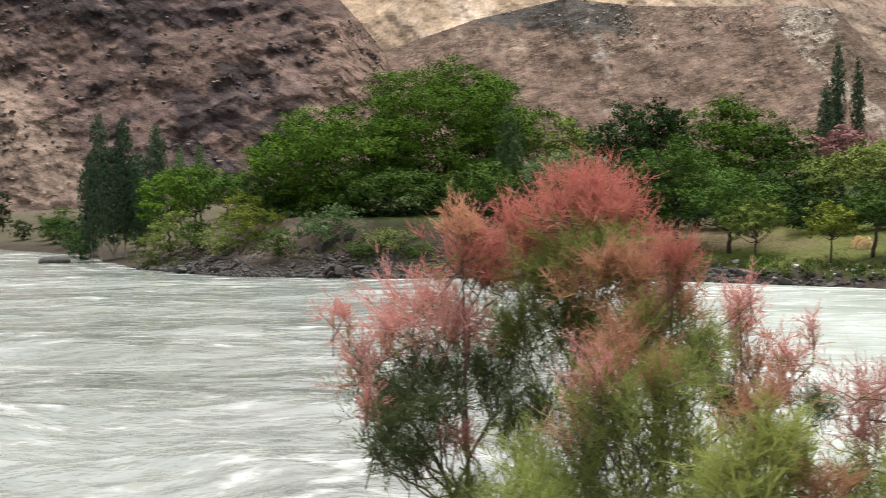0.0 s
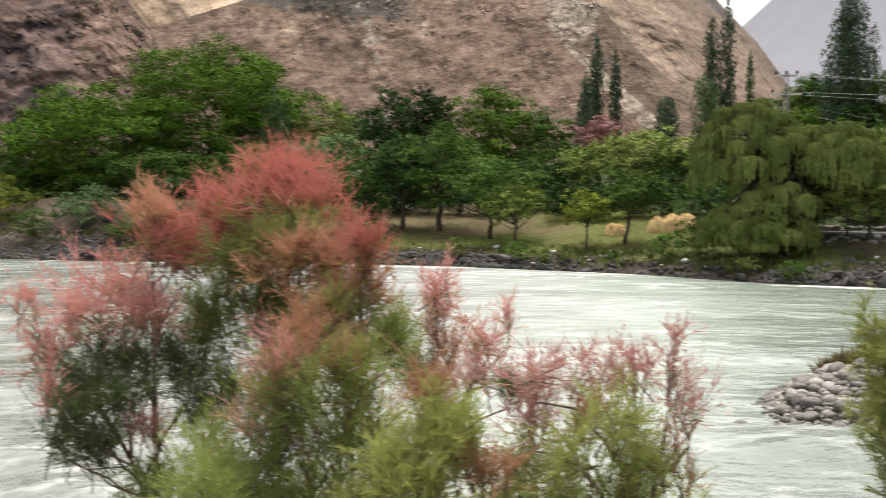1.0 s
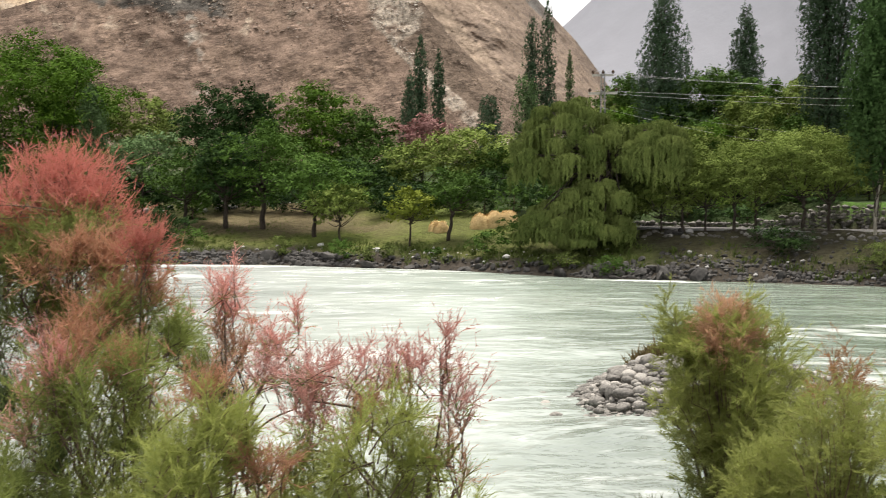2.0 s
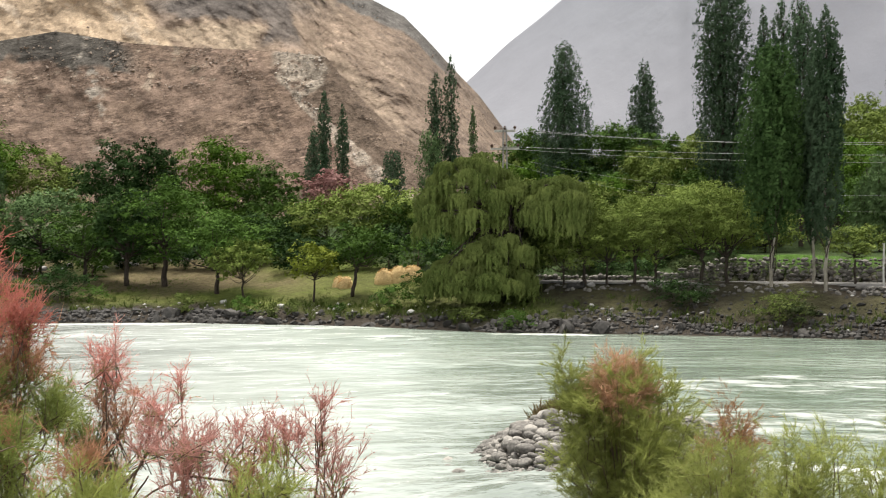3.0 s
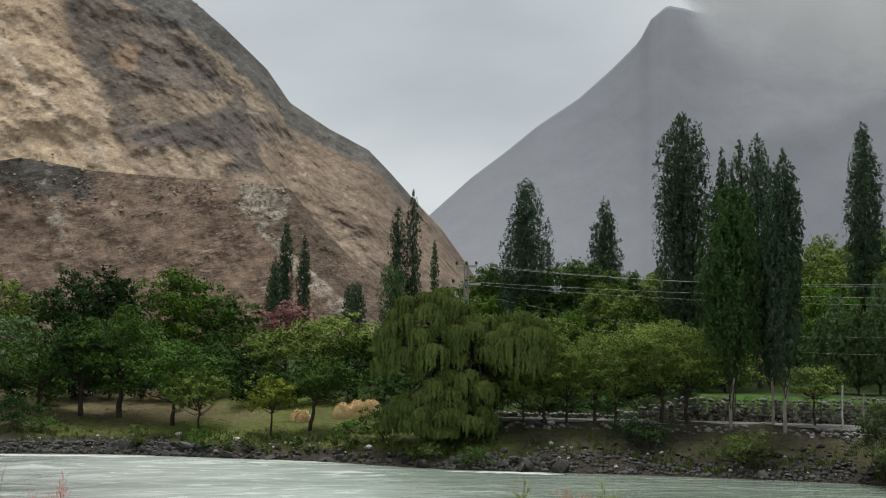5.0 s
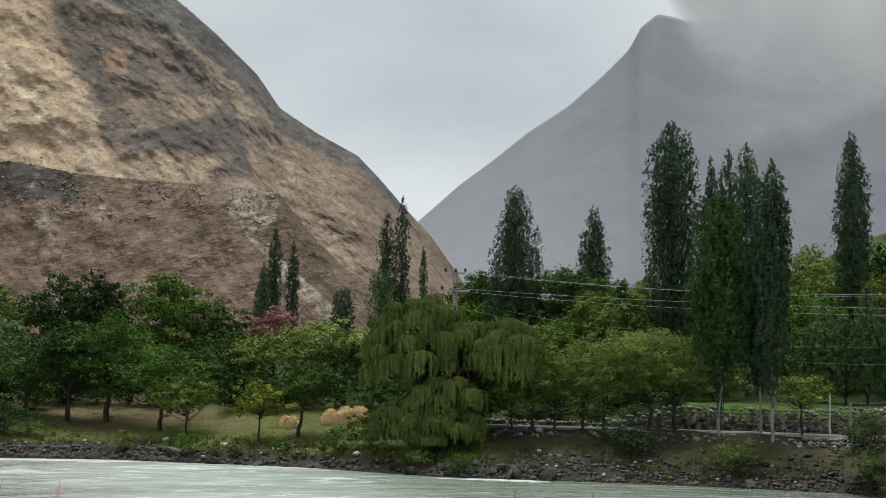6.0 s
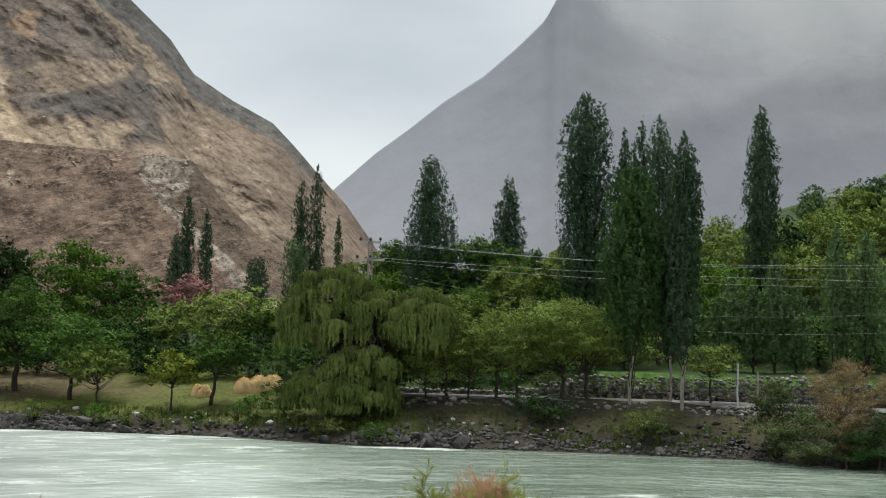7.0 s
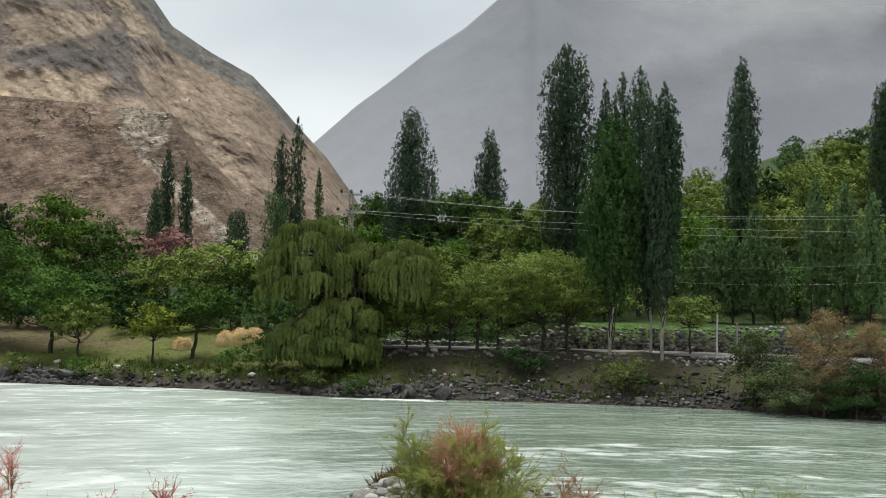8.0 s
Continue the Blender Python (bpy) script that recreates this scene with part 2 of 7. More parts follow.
def water_material():
    """Milky glacial water: fine sediment and air lend it a pale grey-green, the skin mirrors sky and trees in short
    wavelets.
    """
    m, nt, b = material("river_water", 0.07, 0.5)
    b.inputs["IOR"].default_value = 1.33
    at = nt.nodes.new("ShaderNodeVertexColor")
    at.layer_name = "foam"
    sep = nt.nodes.new("ShaderNodeSeparateColor")
    nt.links.new(at.outputs["Color"], sep.inputs["Color"])
    flow = nt.nodes.new("ShaderNodeAttribute")
    flow.attribute_name = "flow"

    def along_flow(scale, detail, rough, stretch):
        mp = node(nt, "ShaderNodeMapping", Scale=stretch)
        n = node(nt, "ShaderNodeTexNoise", Scale=scale, Detail=detail, Roughness=rough)
        nt.links.new(flow.outputs["Vector"], mp.inputs["Vector"])
        nt.links.new(mp.outputs["Vector"], n.inputs["Vector"])
        return n.outputs["Fac"]

    drift = along_flow(0.10, 4.0, 0.55, (0.5, 1.5, 1))
    fine = along_flow(0.7, 4.0, 0.55, (0.7, 1.5, 1))
    streaks = mix(nt, 0.4, drift, fine)
    calm = ramp(nt, streaks, (0.38, (0.145, 0.188, 0.146)), (0.5, (0.19, 0.236, 0.19)), (0.62, (0.27, 0.315, 0.265)))
    fast = ramp(nt, streaks, (0.38, (0.165, 0.18, 0.168)), (0.5, (0.225, 0.242, 0.228)), (0.62, (0.285, 0.305, 0.288)))
    col = mix(nt, sep.outputs[1], calm, fast)
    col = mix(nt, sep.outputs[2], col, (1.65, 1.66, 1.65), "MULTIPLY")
    both = nt.nodes.new("ShaderNodeMath")
    both.operation = "ADD"
    nt.links.new(sep.outputs[0], both.inputs[0])
    nt.links.new(fine, both.inputs[1])
    foam = ramp(nt, both.outputs[0], (0.68, (0, 0, 0)), (1.1, (1, 1, 1)))
    nt.links.new(mix(nt, foam, col, (0.55, 0.57, 0.55)), b.inputs["Base Color"])
    gloss = mix(nt, sep.outputs[2], (0.085, 0.085, 0.085), (0.24, 0.24, 0.24))
    nt.links.new(mix(nt, foam, gloss, (0.6, 0.6, 0.6)), b.inputs["Roughness"])
    ripple = along_flow(0.85, 3.0, 0.5, (0.8, 1.5, 1))
    swell = along_flow(0.3, 2.0, 0.5, (0.7, 1.4, 1))
    n = node(nt, "ShaderNodeBump", Distance=1.0)
    nt.links.new(mix(nt, 0.62, ripple, swell), n.inputs["Height"])
    power = ramp(nt, sep.outputs[1], (0.0, (0.48, 0.48, 0.48)), (0.7, (0.6, 0.6, 0.6)))
    nt.links.new(mix(nt, sep.outputs[2], power, (0.26, 0.26, 0.26)), n.inputs["Strength"])
    nt.links.new(n.outputs["Normal"], b.inputs["Normal"])
    return m


WATER = water_material()

# ---- the lie of the land (river level is z = 0) ----
FAR_BANK = [(-260, 330), (-110, 205), (-51, 154), (-37.5, 138), (-29, 118), (-24.5, 108), (-15.6, 96.5), (-5.6, 92.2), (2, 91), (9, 87.5), (16, 84.5),
            (25.5, 76), (30.5, 68.6), (38, 63.3), (43, 59), (47, 55), (50, 48.5), (54, 38), (64, 16), (90, -40), (160, -180)]
NEAR_BANK = [(-260, -80), (-40, -4), (-9, 13), (0, 17.5), (6, 19.5), (10, 20.5), (14, 20.5), (19, 19), (26, 14), (40, -6), (90, -90)]


def side_of(line, x, y):
    """Distance from a bank's waterline; positive on its left, as one goes along it."""
    best, out = np.full(np.shape(x), 1e9), np.zeros(np.shape(x))
    for (ax, ay), (bx, by) in zip(line, line[1:]):
        dx, dy = bx - ax, by - ay
        t = np.clip(((x - ax) * dx + (y - ay) * dy) / (dx * dx + dy * dy), 0, 1)
        px, py = x - ax - t * dx, y - ay - t * dy
        d = np.hypot(px, py)
        out = np.where(d < best, np.sign(dx * py - dy * px + 1e-9) * d, out)
        best = np.minimum(best, d)
    return out


def smooth(v, a, b):
    t = np.clip((v - a) / (b - a), 0, 1)
    return t * t * (3 - 2 * t)


BAR_EDGE = [(15.5, 26.9), (13.4, 27.0), (12.9, 28.2), (13.3, 29.8), (13.9, 31.9), (16.1, 34.7), (18.9, 37.5), (21, 38.5), (22.5, 35), (21.5, 30), (18.5, 27), (15.5, 26.9)]


def bar(x, y):
    """The gravel bar: 1 on its crest, 0 at its waterline."""
    inside = np.full(np.shape(x), 1e9)
    for (ax, ay), (bx, by) in zip(BAR_EDGE, BAR_EDGE[1:]):
        dx, dy = bx - ax, by - ay
        inside = np.minimum(inside, (dy * (x - ax) - dx * (y - ay)) / math.hypot(dx, dy))
    return np.clip(inside / 2.2, -1, 1)


def ground_z(x, y):
    x, y = np.asarray(x, float), np.asarray(y, float)
    s, near = side_of(FAR_BANK, x, y), -side_of(NEAR_BANK, x, y)
    left = np.interp(s, [-6, 0, 3, 10, 40, 100, 400], [-1, 0, 0.5, 1.3, 2.2, 4, 8])
    bluff = np.interp(s, [-6, 0, 2, 4, 6.5, 40, 100, 400], [-1, 0, 0.8, 1.7, 3.9, 4.5, 6, 9])
    lawn = np.interp(s, [-6, 0, 1, 3, 20, 40, 100, 400], [-1, 0, 0.55, 0.9, 3.3, 4.0, 6, 9])
    road = np.interp(s, [-6, 0, 2, 5.5, 6.5, 10.5, 10.9, 30, 100, 400], [-1, 0, 0.8, 2.0, 2.35, 2.45, 4.0, 4.3, 7, 10])
    verge = np.interp(s, [-6, 0, 2, 5.5, 6.5, 10.5, 14, 30, 100, 400], [-1, 0, 0.8, 2.0, 2.35, 2.45, 3.1, 4.3, 7, 10])
    road = road * smooth(x, 45, 48) + verge * (1 - smooth(x, 45, 48))
    a, b, c = smooth(x, -25, -19), smooth(x, 2, 10), smooth(x, 29, 35)
    far = (left * (1 - a) + bluff * a) * (1 - b) + (lawn * (1 - c) + road * c) * b
    az, r = np.degrees(np.arctan2(x, np.maximum(y, 1))), np.hypot(x, y)
    hill = np.interp(r, [94, 150, 260, 500], [0, 11, 26, 40]) * smooth(az, 30, 44) * (y > 0)
    far = far + np.where(s > 0, hill, 0)
    bank = np.interp(near, [-6, 0, 16, 18.5, 30, 80], [-1.2, 0, 3.9, 4.25, 4.3, 5.0])
    bed = np.maximum(np.where(s > -6, far, -1), np.where(near > -6, bank, -1))
    hump = np.where(bar(x, y) > -0.9, 0.55 * bar(x, y), -1)
    return np.maximum(bed, hump)
# ---- end of lie ----


def mesh_data(name, verts, faces, mat, smooth_faces=False, **layers):
    """One mesh from arrays; faces all have the same number of corners. layers: colours per vertex."""
    verts, faces = np.asarray(verts, np.float32).reshape(-1, 3), np.asarray(faces, np.int32)
    n, k = faces.shape
    me = bpy.data.meshes.new(name)
    me.vertices.add(len(verts))
    me.vertices.foreach_set("co", verts.ravel())
    me.loops.add(n * k)
    me.loops.foreach_set("vertex_index", faces.ravel())
    me.polygons.add(n)
    me.polygons.foreach_set("loop_start", np.arange(0, n * k, k, dtype=np.int32))
    me.polygons.foreach_set("use_smooth", np.full(n, smooth_faces))
    for layer, colours in layers.items():
        at = me.color_attributes.new(layer, "FLOAT_COLOR", "POINT")
        at.data.foreach_set("color", np.column_stack([colours, np.ones(len(verts))]).astype(np.float32).ravel())
    me.update(calc_edges=True)
    me.materials.append(mat)
    return me


def piece(name, me, parent=None, label=""):
    ob = new(name, me)
    if parent:
        ob.parent = parent
    return tagged(ob, label)


def thing(name, x, y, z, label, category, group="", turn=0.0, kind=""):
    ob = new(name)
    ob.matrix_basis = pose(x, y, z, 0, 0, turn)
    ob.empty_display_size = 0.3
    return tagged(ob, label, category, group, kind)


def fbm(x, y, z=0.0, octaves=4, seed=0):
    """Cheap smooth noise for arrays: sums of turned sine products, about -1 to 1."""
    rng = np.random.RandomState(seed)
    out, amp, total = 0, 1.0, 0
    f = 1.0
    for _ in range(octaves):
        part = 0
        for _ in range(3):
            k = rng.normal(size=3)
            k /= np.linalg.norm(k)
            q = rng.normal(size=3)
            q /= np.linalg.norm(q)
            ph = rng.uniform(0, 6.28, 2)
            part = part + np.sin(f * (k[0] * x + k[1] * y + k[2] * z) + ph[0] + 1.3 * np.sin(f * 0.7 * (q[0] * x + q[1] * y + q[2] * z) + ph[1]))
        out, total = out + amp * part / 3, total + amp
        amp, f = amp * 0.55, f * 2.07
    return out / total * 1.6


def grid_faces(rows, cols):
    i = np.arange(rows * cols).reshape(rows, cols)
    return np.stack([i[:-1, :-1], i[:-1, 1:], i[1:, 1:], i[1:, :-1]], -1).reshape(-1, 4)


def ticks(*spans):
    return np.unique(np.concatenate([np.arange(a, b, step) for a, b, step in spans]))


def build_ground():
    xs = ticks((-4500, -300, 300), (-300, -60, 8), (-60, 75, 0.8), (75, 300, 6), (300, 4501, 300))
    ys = ticks((-4500, -60, 300), (-60, 0, 4), (0, 48, 0.8), (48, 125, 0.6), (125, 260, 4), (260, 600, 20), (600, 4501, 300))
    x, y = np.meshgrid(xs, ys)
    z = ground_z(x, y)
    s, near = side_of(FAR_BANK, x, y), -side_of(NEAR_BANK, x, y)
    land = np.clip(np.maximum(s, near) / 3, 0, 1)
    z = z + land * (0.10 * fbm(x * 0.9, y * 0.9, 0, 3, 1) + 0.16 * fbm(x * 0.25, y * 0.25, 0, 2, 2))
    col = np.zeros((*x.shape, 3)) + (0.045, 0.038, 0.030)

    def lay(mask, colour):
        nonlocal col
        m = np.clip(mask, 0, 1)[..., None]
        col = col * (1 - m) + np.array(colour) * m

    patch, fine = fbm(x * 0.22, y * 0.22, 0, 4, 3), fbm(x * 1.1, y * 1.1, 0, 3, 4)
    lay(smooth(s, 2, 4) * 0.8, (0.046, 0.038, 0.028))
    grass = smooth(s + 1.5 * fine, 1.5, 4) * smooth(x, 8, 13) * (1 - smooth(x, 33, 37))
    lay(grass, (0.095, 0.116, 0.027))
    dry = smooth(s + 2.0 * fine, 6, 9) * smooth(x + 2 * fine, 6, 10) * (1 - smooth(x + 2 * fine, 22, 27))
    lay(dry * 0.85, (0.118, 0.090, 0.055))
    lay(grass * smooth(-patch + 0.5 * fine, 0.2, 0.6) * 0.4, (0.085, 0.075, 0.036))
    lay(grass * smooth(patch, 0.05, 0.5) * 0.6, (0.098, 0.132, 0.032))
    lay(smooth(s, 5, 8) * (1 - smooth(x, 0, 5)) * 0.9, (0.05, 0.078, 0.02))
    lay(smooth(x, 33, 37) * smooth(s, 1.5, 3) * (1 - smooth(s, 9.5, 10)) * smooth(patch + 0.3 * fine, 0.0, 0.5) * 0.55, (0.085, 0.085, 0.036))
    lay(smooth(x, 32, 36) * smooth(s, 1.5, 3) * (1 - smooth(s, 6, 6.6)) * smooth(fine - 0.4 * patch, 0.0, 0.4) * 0.7, (0.022, 0.019, 0.016))
    lay(smooth(x, 46.5, 48.0) * smooth(s, 10.7, 11.0) * (1 - smooth(s, 11.7, 12.5)), (0.07, 0.142, 0.026))
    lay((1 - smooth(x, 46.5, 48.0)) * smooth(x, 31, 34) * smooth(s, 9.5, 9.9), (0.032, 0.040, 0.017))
    # ground behind field and orchard darkened: the trees' shade put into its colour
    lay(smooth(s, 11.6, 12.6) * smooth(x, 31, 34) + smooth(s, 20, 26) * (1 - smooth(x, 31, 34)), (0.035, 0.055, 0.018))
    lay(smooth(s, 2.0, 3.5) * (1 - smooth(s, 6.5, 8)) * (1 - smooth(x + fine, -9, -4)) * smooth(x, -25, -22), (0.19, 0.15, 0.115))
    lay(smooth(s, 2, 5) * (1 - smooth(x, -26, -22)), (0.075, 0.068, 0.042))
    lay(smooth(near, 1.5, 4), (0.14, 0.125, 0.085))
    lay(smooth(near, 2, 5) * smooth(patch, -0.1, 0.4) * 0.8, (0.11, 0.15, 0.045))
    lay(smooth(bar(x, y), -0.1, 0.1), (0.20, 0.19, 0.175))
    lay(smooth(np.hypot(x, y), 220, 400), (0.17, 0.14, 0.115))
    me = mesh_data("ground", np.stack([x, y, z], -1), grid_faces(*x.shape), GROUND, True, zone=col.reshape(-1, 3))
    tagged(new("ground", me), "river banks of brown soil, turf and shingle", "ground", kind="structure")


def build_water():
    xs = ticks((-330, -55, 5), (-55, 55, 0.65), (55, 200, 5))
    ys = ticks((-220, 6, 6), (6, 50, 0.45), (50, 112, 0.75), (112, 340, 4))
    x, y = np.meshgrid(xs, ys)
    s, near = -side_of(FAR_BANK, x, y), side_of(NEAR_BANK, x, y)
    depth = np.clip(np.minimum(s, near) / 5, 0, 1)
    # along and across the current, which swings round the bend
    u, v = 70 * np.arctan2(x + 5, np.maximum(y + 15, 1)), np.hypot(x + 5, y + 15)
    rough = 0.28 + 0.92 * (1 - smooth(x + 0.25 * (40 - y), 2, 34))
    wave = fbm(u * 0.35, v * 1.0, 0, 4, 11)
    crest = fbm(u * 0.16 + 3, v * 0.55, 0, 3, 12)
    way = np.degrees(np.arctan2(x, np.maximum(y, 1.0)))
    pale_band = smooth(way, 3, 12) * (1 - smooth(way, 17, 29))  # water lightened over one range of bearings
    z = 0.02 + depth * rough * (1 - 0.45 * pale_band) * (0.13 * wave + 0.40 * np.maximum(crest, -0.4)) - 0.04 * (1 - depth)
    foam = 0.13 * rough * smooth(wave * 0.6 + crest, -0.6, 1.3) + 0.05 * rough
    # white water along the outer bank where the current bears on the rocks
    race = np.exp(-((s - 1.3) / 0.8) ** 2) * (0.5 + 0.5 * fbm(x * 0.35, y * 0.35, 0, 2, 13))
    foam = foam + 0.75 * race * (0.35 + 0.65 * np.exp(-((x - 4) / 9.0) ** 2)) * (x > -30) * (1 - smooth(x, 14, 24))
    foam = foam + 0.9 * np.exp(-((x - 33.2) / 1.6) ** 2 - ((s - 1.2) / 0.35) ** 2)
    foam = foam + 0.30 * (1 - smooth(v, 46, 62)) * smooth(x, 12, 20) * smooth(wave, -0.1, 0.7) + 0.2 * smooth(x, 14, 22) * smooth(crest, 0.25, 0.8)
    me = mesh_data("water", np.stack([x, y, z], -1), grid_faces(*x.shape), WATER, True, foam=np.column_stack([foam.ravel(), (np.clip((rough - 0.28) / 0.92, 0, 1) * (0.72 + 0.28 * smooth(x, -14, 4))).ravel(), pale_band.ravel()]), flow=np.column_stack([u.ravel(), v.ravel(), np.zeros(u.size)]))
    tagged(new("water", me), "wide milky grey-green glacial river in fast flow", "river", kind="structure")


SLOPES = {}


def mountain(name, label, ridge, foot, far, mat, colours, steps=(260, 110), crag=1.0, seed=0, bow=1.25, base=-3.0, size=60.0, dip=20.0, beds=0.04):
    """A mountainside: ridge gives bearing and height angle of its crest, foot and far the distances of foot and crest."""
    n, m = steps
    az = np.linspace(ridge[0][0], ridge[-1][0], n)
    el = np.interp(az, [p[0] for p in ridge], [p[1] for p in ridge])
    v = np.concatenate([np.linspace(0, 1, m), 1 + np.linspace(0.04, 0.6, 12)])
    A, V = np.meshgrid(np.radians(az), v)
    E = np.meshgrid(np.radians(el), v)[0]
    R = foot + (far - foot) * V
    top = 5.8 + far * np.tan(E)
    Z = base + (top - base) * np.where(V <= 1, V ** bow, 1 - 1.6 * (V - 1))
    X, Y = R * np.sin(A), R * np.cos(A)
    k = 9.0 / size
    fade = np.clip(V * 6, 0, 1) * np.clip((1.02 - V) * 8, 0.15, 1)
    U, c, sn = 0.5 * (foot + far) * A, math.cos(radians(dip)), math.sin(radians(dip))
    lie, over = U * c - Z * sn, U * sn + Z * c  # along and across the beds
    bedding = 1 - 2.2 * np.abs(fbm(lie * k * 0.10, over * k * 0.55, 0, 5, seed + 13))
    rill = 1 - 2.2 * np.abs(fbm(U * k * 0.5 + 0.2 * Z * k, Z * k * 0.10, 0, 5, seed + 17))
    rib = fbm(X * k * 0.5, Y * k * 0.5, Z * k * 0.25, 5, seed)
    rub = fbm(X * k * 2.5, Y * k * 2.5, Z * k * 2.0, 4, seed + 5)
    crack = 1 - 2 * np.abs(fbm(X * k * 1.5, Y * k * 1.5, Z * k * 0.8, 5, seed + 9))
    push = crag * size * (0.045 * rib + 0.014 * rub - 0.014 * crack - beds * bedding - 0.024 * rill) * fade
    X, Y = X + push * np.sin(A), Y + push * np.cos(A)
    Z = Z + 0.25 * crag * size * (0.012 * rub) * fade
    col = colours(np.degrees(A), np.degrees(np.arctan2(Z - 5.8, np.hypot(X, Y))), V, rib, rub)
    me = mesh_data(name, np.stack([X, Y, Z], -1), grid_faces(*X.shape), mat, mat is FARROCK, zone=col.reshape(-1, 3))
    tagged(new(name, me), label, "mountain", kind="structure")
    SLOPES[name] = np.stack([X, Y, Z, np.degrees(A), np.degrees(np.arctan2(Z - 5.8, np.hypot(X, Y))), rub], -1)[:m]


def blend(col, mask, colour):
    m = np.clip(mask, 0, 1)[..., None]
    return col * (1 - m) + np.array(colour) * m


def spur_colours(az, el, v, rib, rub):
    col = np.zeros((*az.shape, 3)) + (0.132, 0.093, 0.081)
    fine = fbm(az * 5.0, el * 6.0, 0, 4, 32)
    mass = fbm(az * 0.75 + 0.5 * el, el * 1.1 - 0.2 * az, 0, 4, 31) + 0.35 * fine
    col = blend(col, smooth(mass, 0.0, 0.22) * 0.9, (0.046, 0.036, 0.038))
    col = blend(col, smooth(fbm(az * 1.3 - 0.8 * el, el * 2.2, 0, 4, 33) + 0.3 * fine, 0.35, 0.55) * 0.8, (0.032, 0.026, 0.028))
    tan = smooth(fbm(az * 1.1 + 0.9 * el, el * 1.5, 0, 4, 34) + 0.35 * fine, 0.38, 0.55)
    col = blend(col, tan * 0.8, (0.152, 0.104, 0.084))
    col = blend(col, smooth(az + 0.35 * fine + 0.25 * rub, -5.6, -5.1) * smooth(el + 0.4 * fine, 2.6, 3.2) * (1 - smooth(el + 0.3 * fine, 7.3, 7.7)) * 0.9, (0.205, 0.142, 0.112))
    fan = smooth(-az - 0.75 * (el + 2) + 0.5 * rub + 0.3 * fine, 11.9, 12.4)
    col = blend(col, fan, (0.225, 0.168, 0.133))
    return blend(col, smooth(fine, 0.55, 0.8) * 0.5, (0.158, 0.117, 0.099))


def terrace_colours(az, el, v, rib, rub):
    col = np.zeros((*az.shape, 3)) + (0.212, 0.152, 0.117)
    fine = fbm(az * 6.0, el * 8.0, 0, 4, 35)
    col = blend(col, smooth(fbm(az * 1.2, el * 1.6, 0, 4, 36) + 0.3 * fine, 0.1, 0.4) * 0.5, (0.241, 0.174, 0.129))
    col = blend(col, smooth(-fine, 0.35, 0.7) * 0.5, (0.108, 0.081, 0.064))
    rubble = smooth(fine, 0.45, 0.7) * smooth(el + 0.4 * rib, 5.3, 6.0) * (1 - smooth(az, 11.5, 13))
    col = blend(col, rubble * 0.8, (0.321, 0.261, 0.201))
    col = blend(col, (1 - smooth(az + 0.8 * rib, 8.2, 9)) * smooth(el + 0.25 * fine - 0.10 * (8 - az), 6.35, 6.65), (0.112, 0.102, 0.089))
    scree = np.exp(-((az - 6.6 - 0.25 * (6 - el)) / 0.4) ** 2) * smooth(fine, 0.15, 0.5)
    col = blend(col, scree * 0.9, (0.376, 0.339, 0.288))
    centre = 15.3 + 1.05 * np.maximum(5.4 - el, 0) + 0.12 * fine
    wide = 0.28 + 0.9 * smooth(el + 0.2 * fine, 5.5, 6.6) + 0.2 * (1 - smooth(el, 3, 5))
    col = blend(col, smooth(az - centre, 0.0, 0.6), (0.165, 0.124, 0.094))
    gully = 1 - smooth(np.abs(az - centre), wide * 0.8, wide * 1.1)
    return blend(col, gully * smooth(fine + 0.7, 0, 0.7) * 0.9, (0.40, 0.345, 0.28))


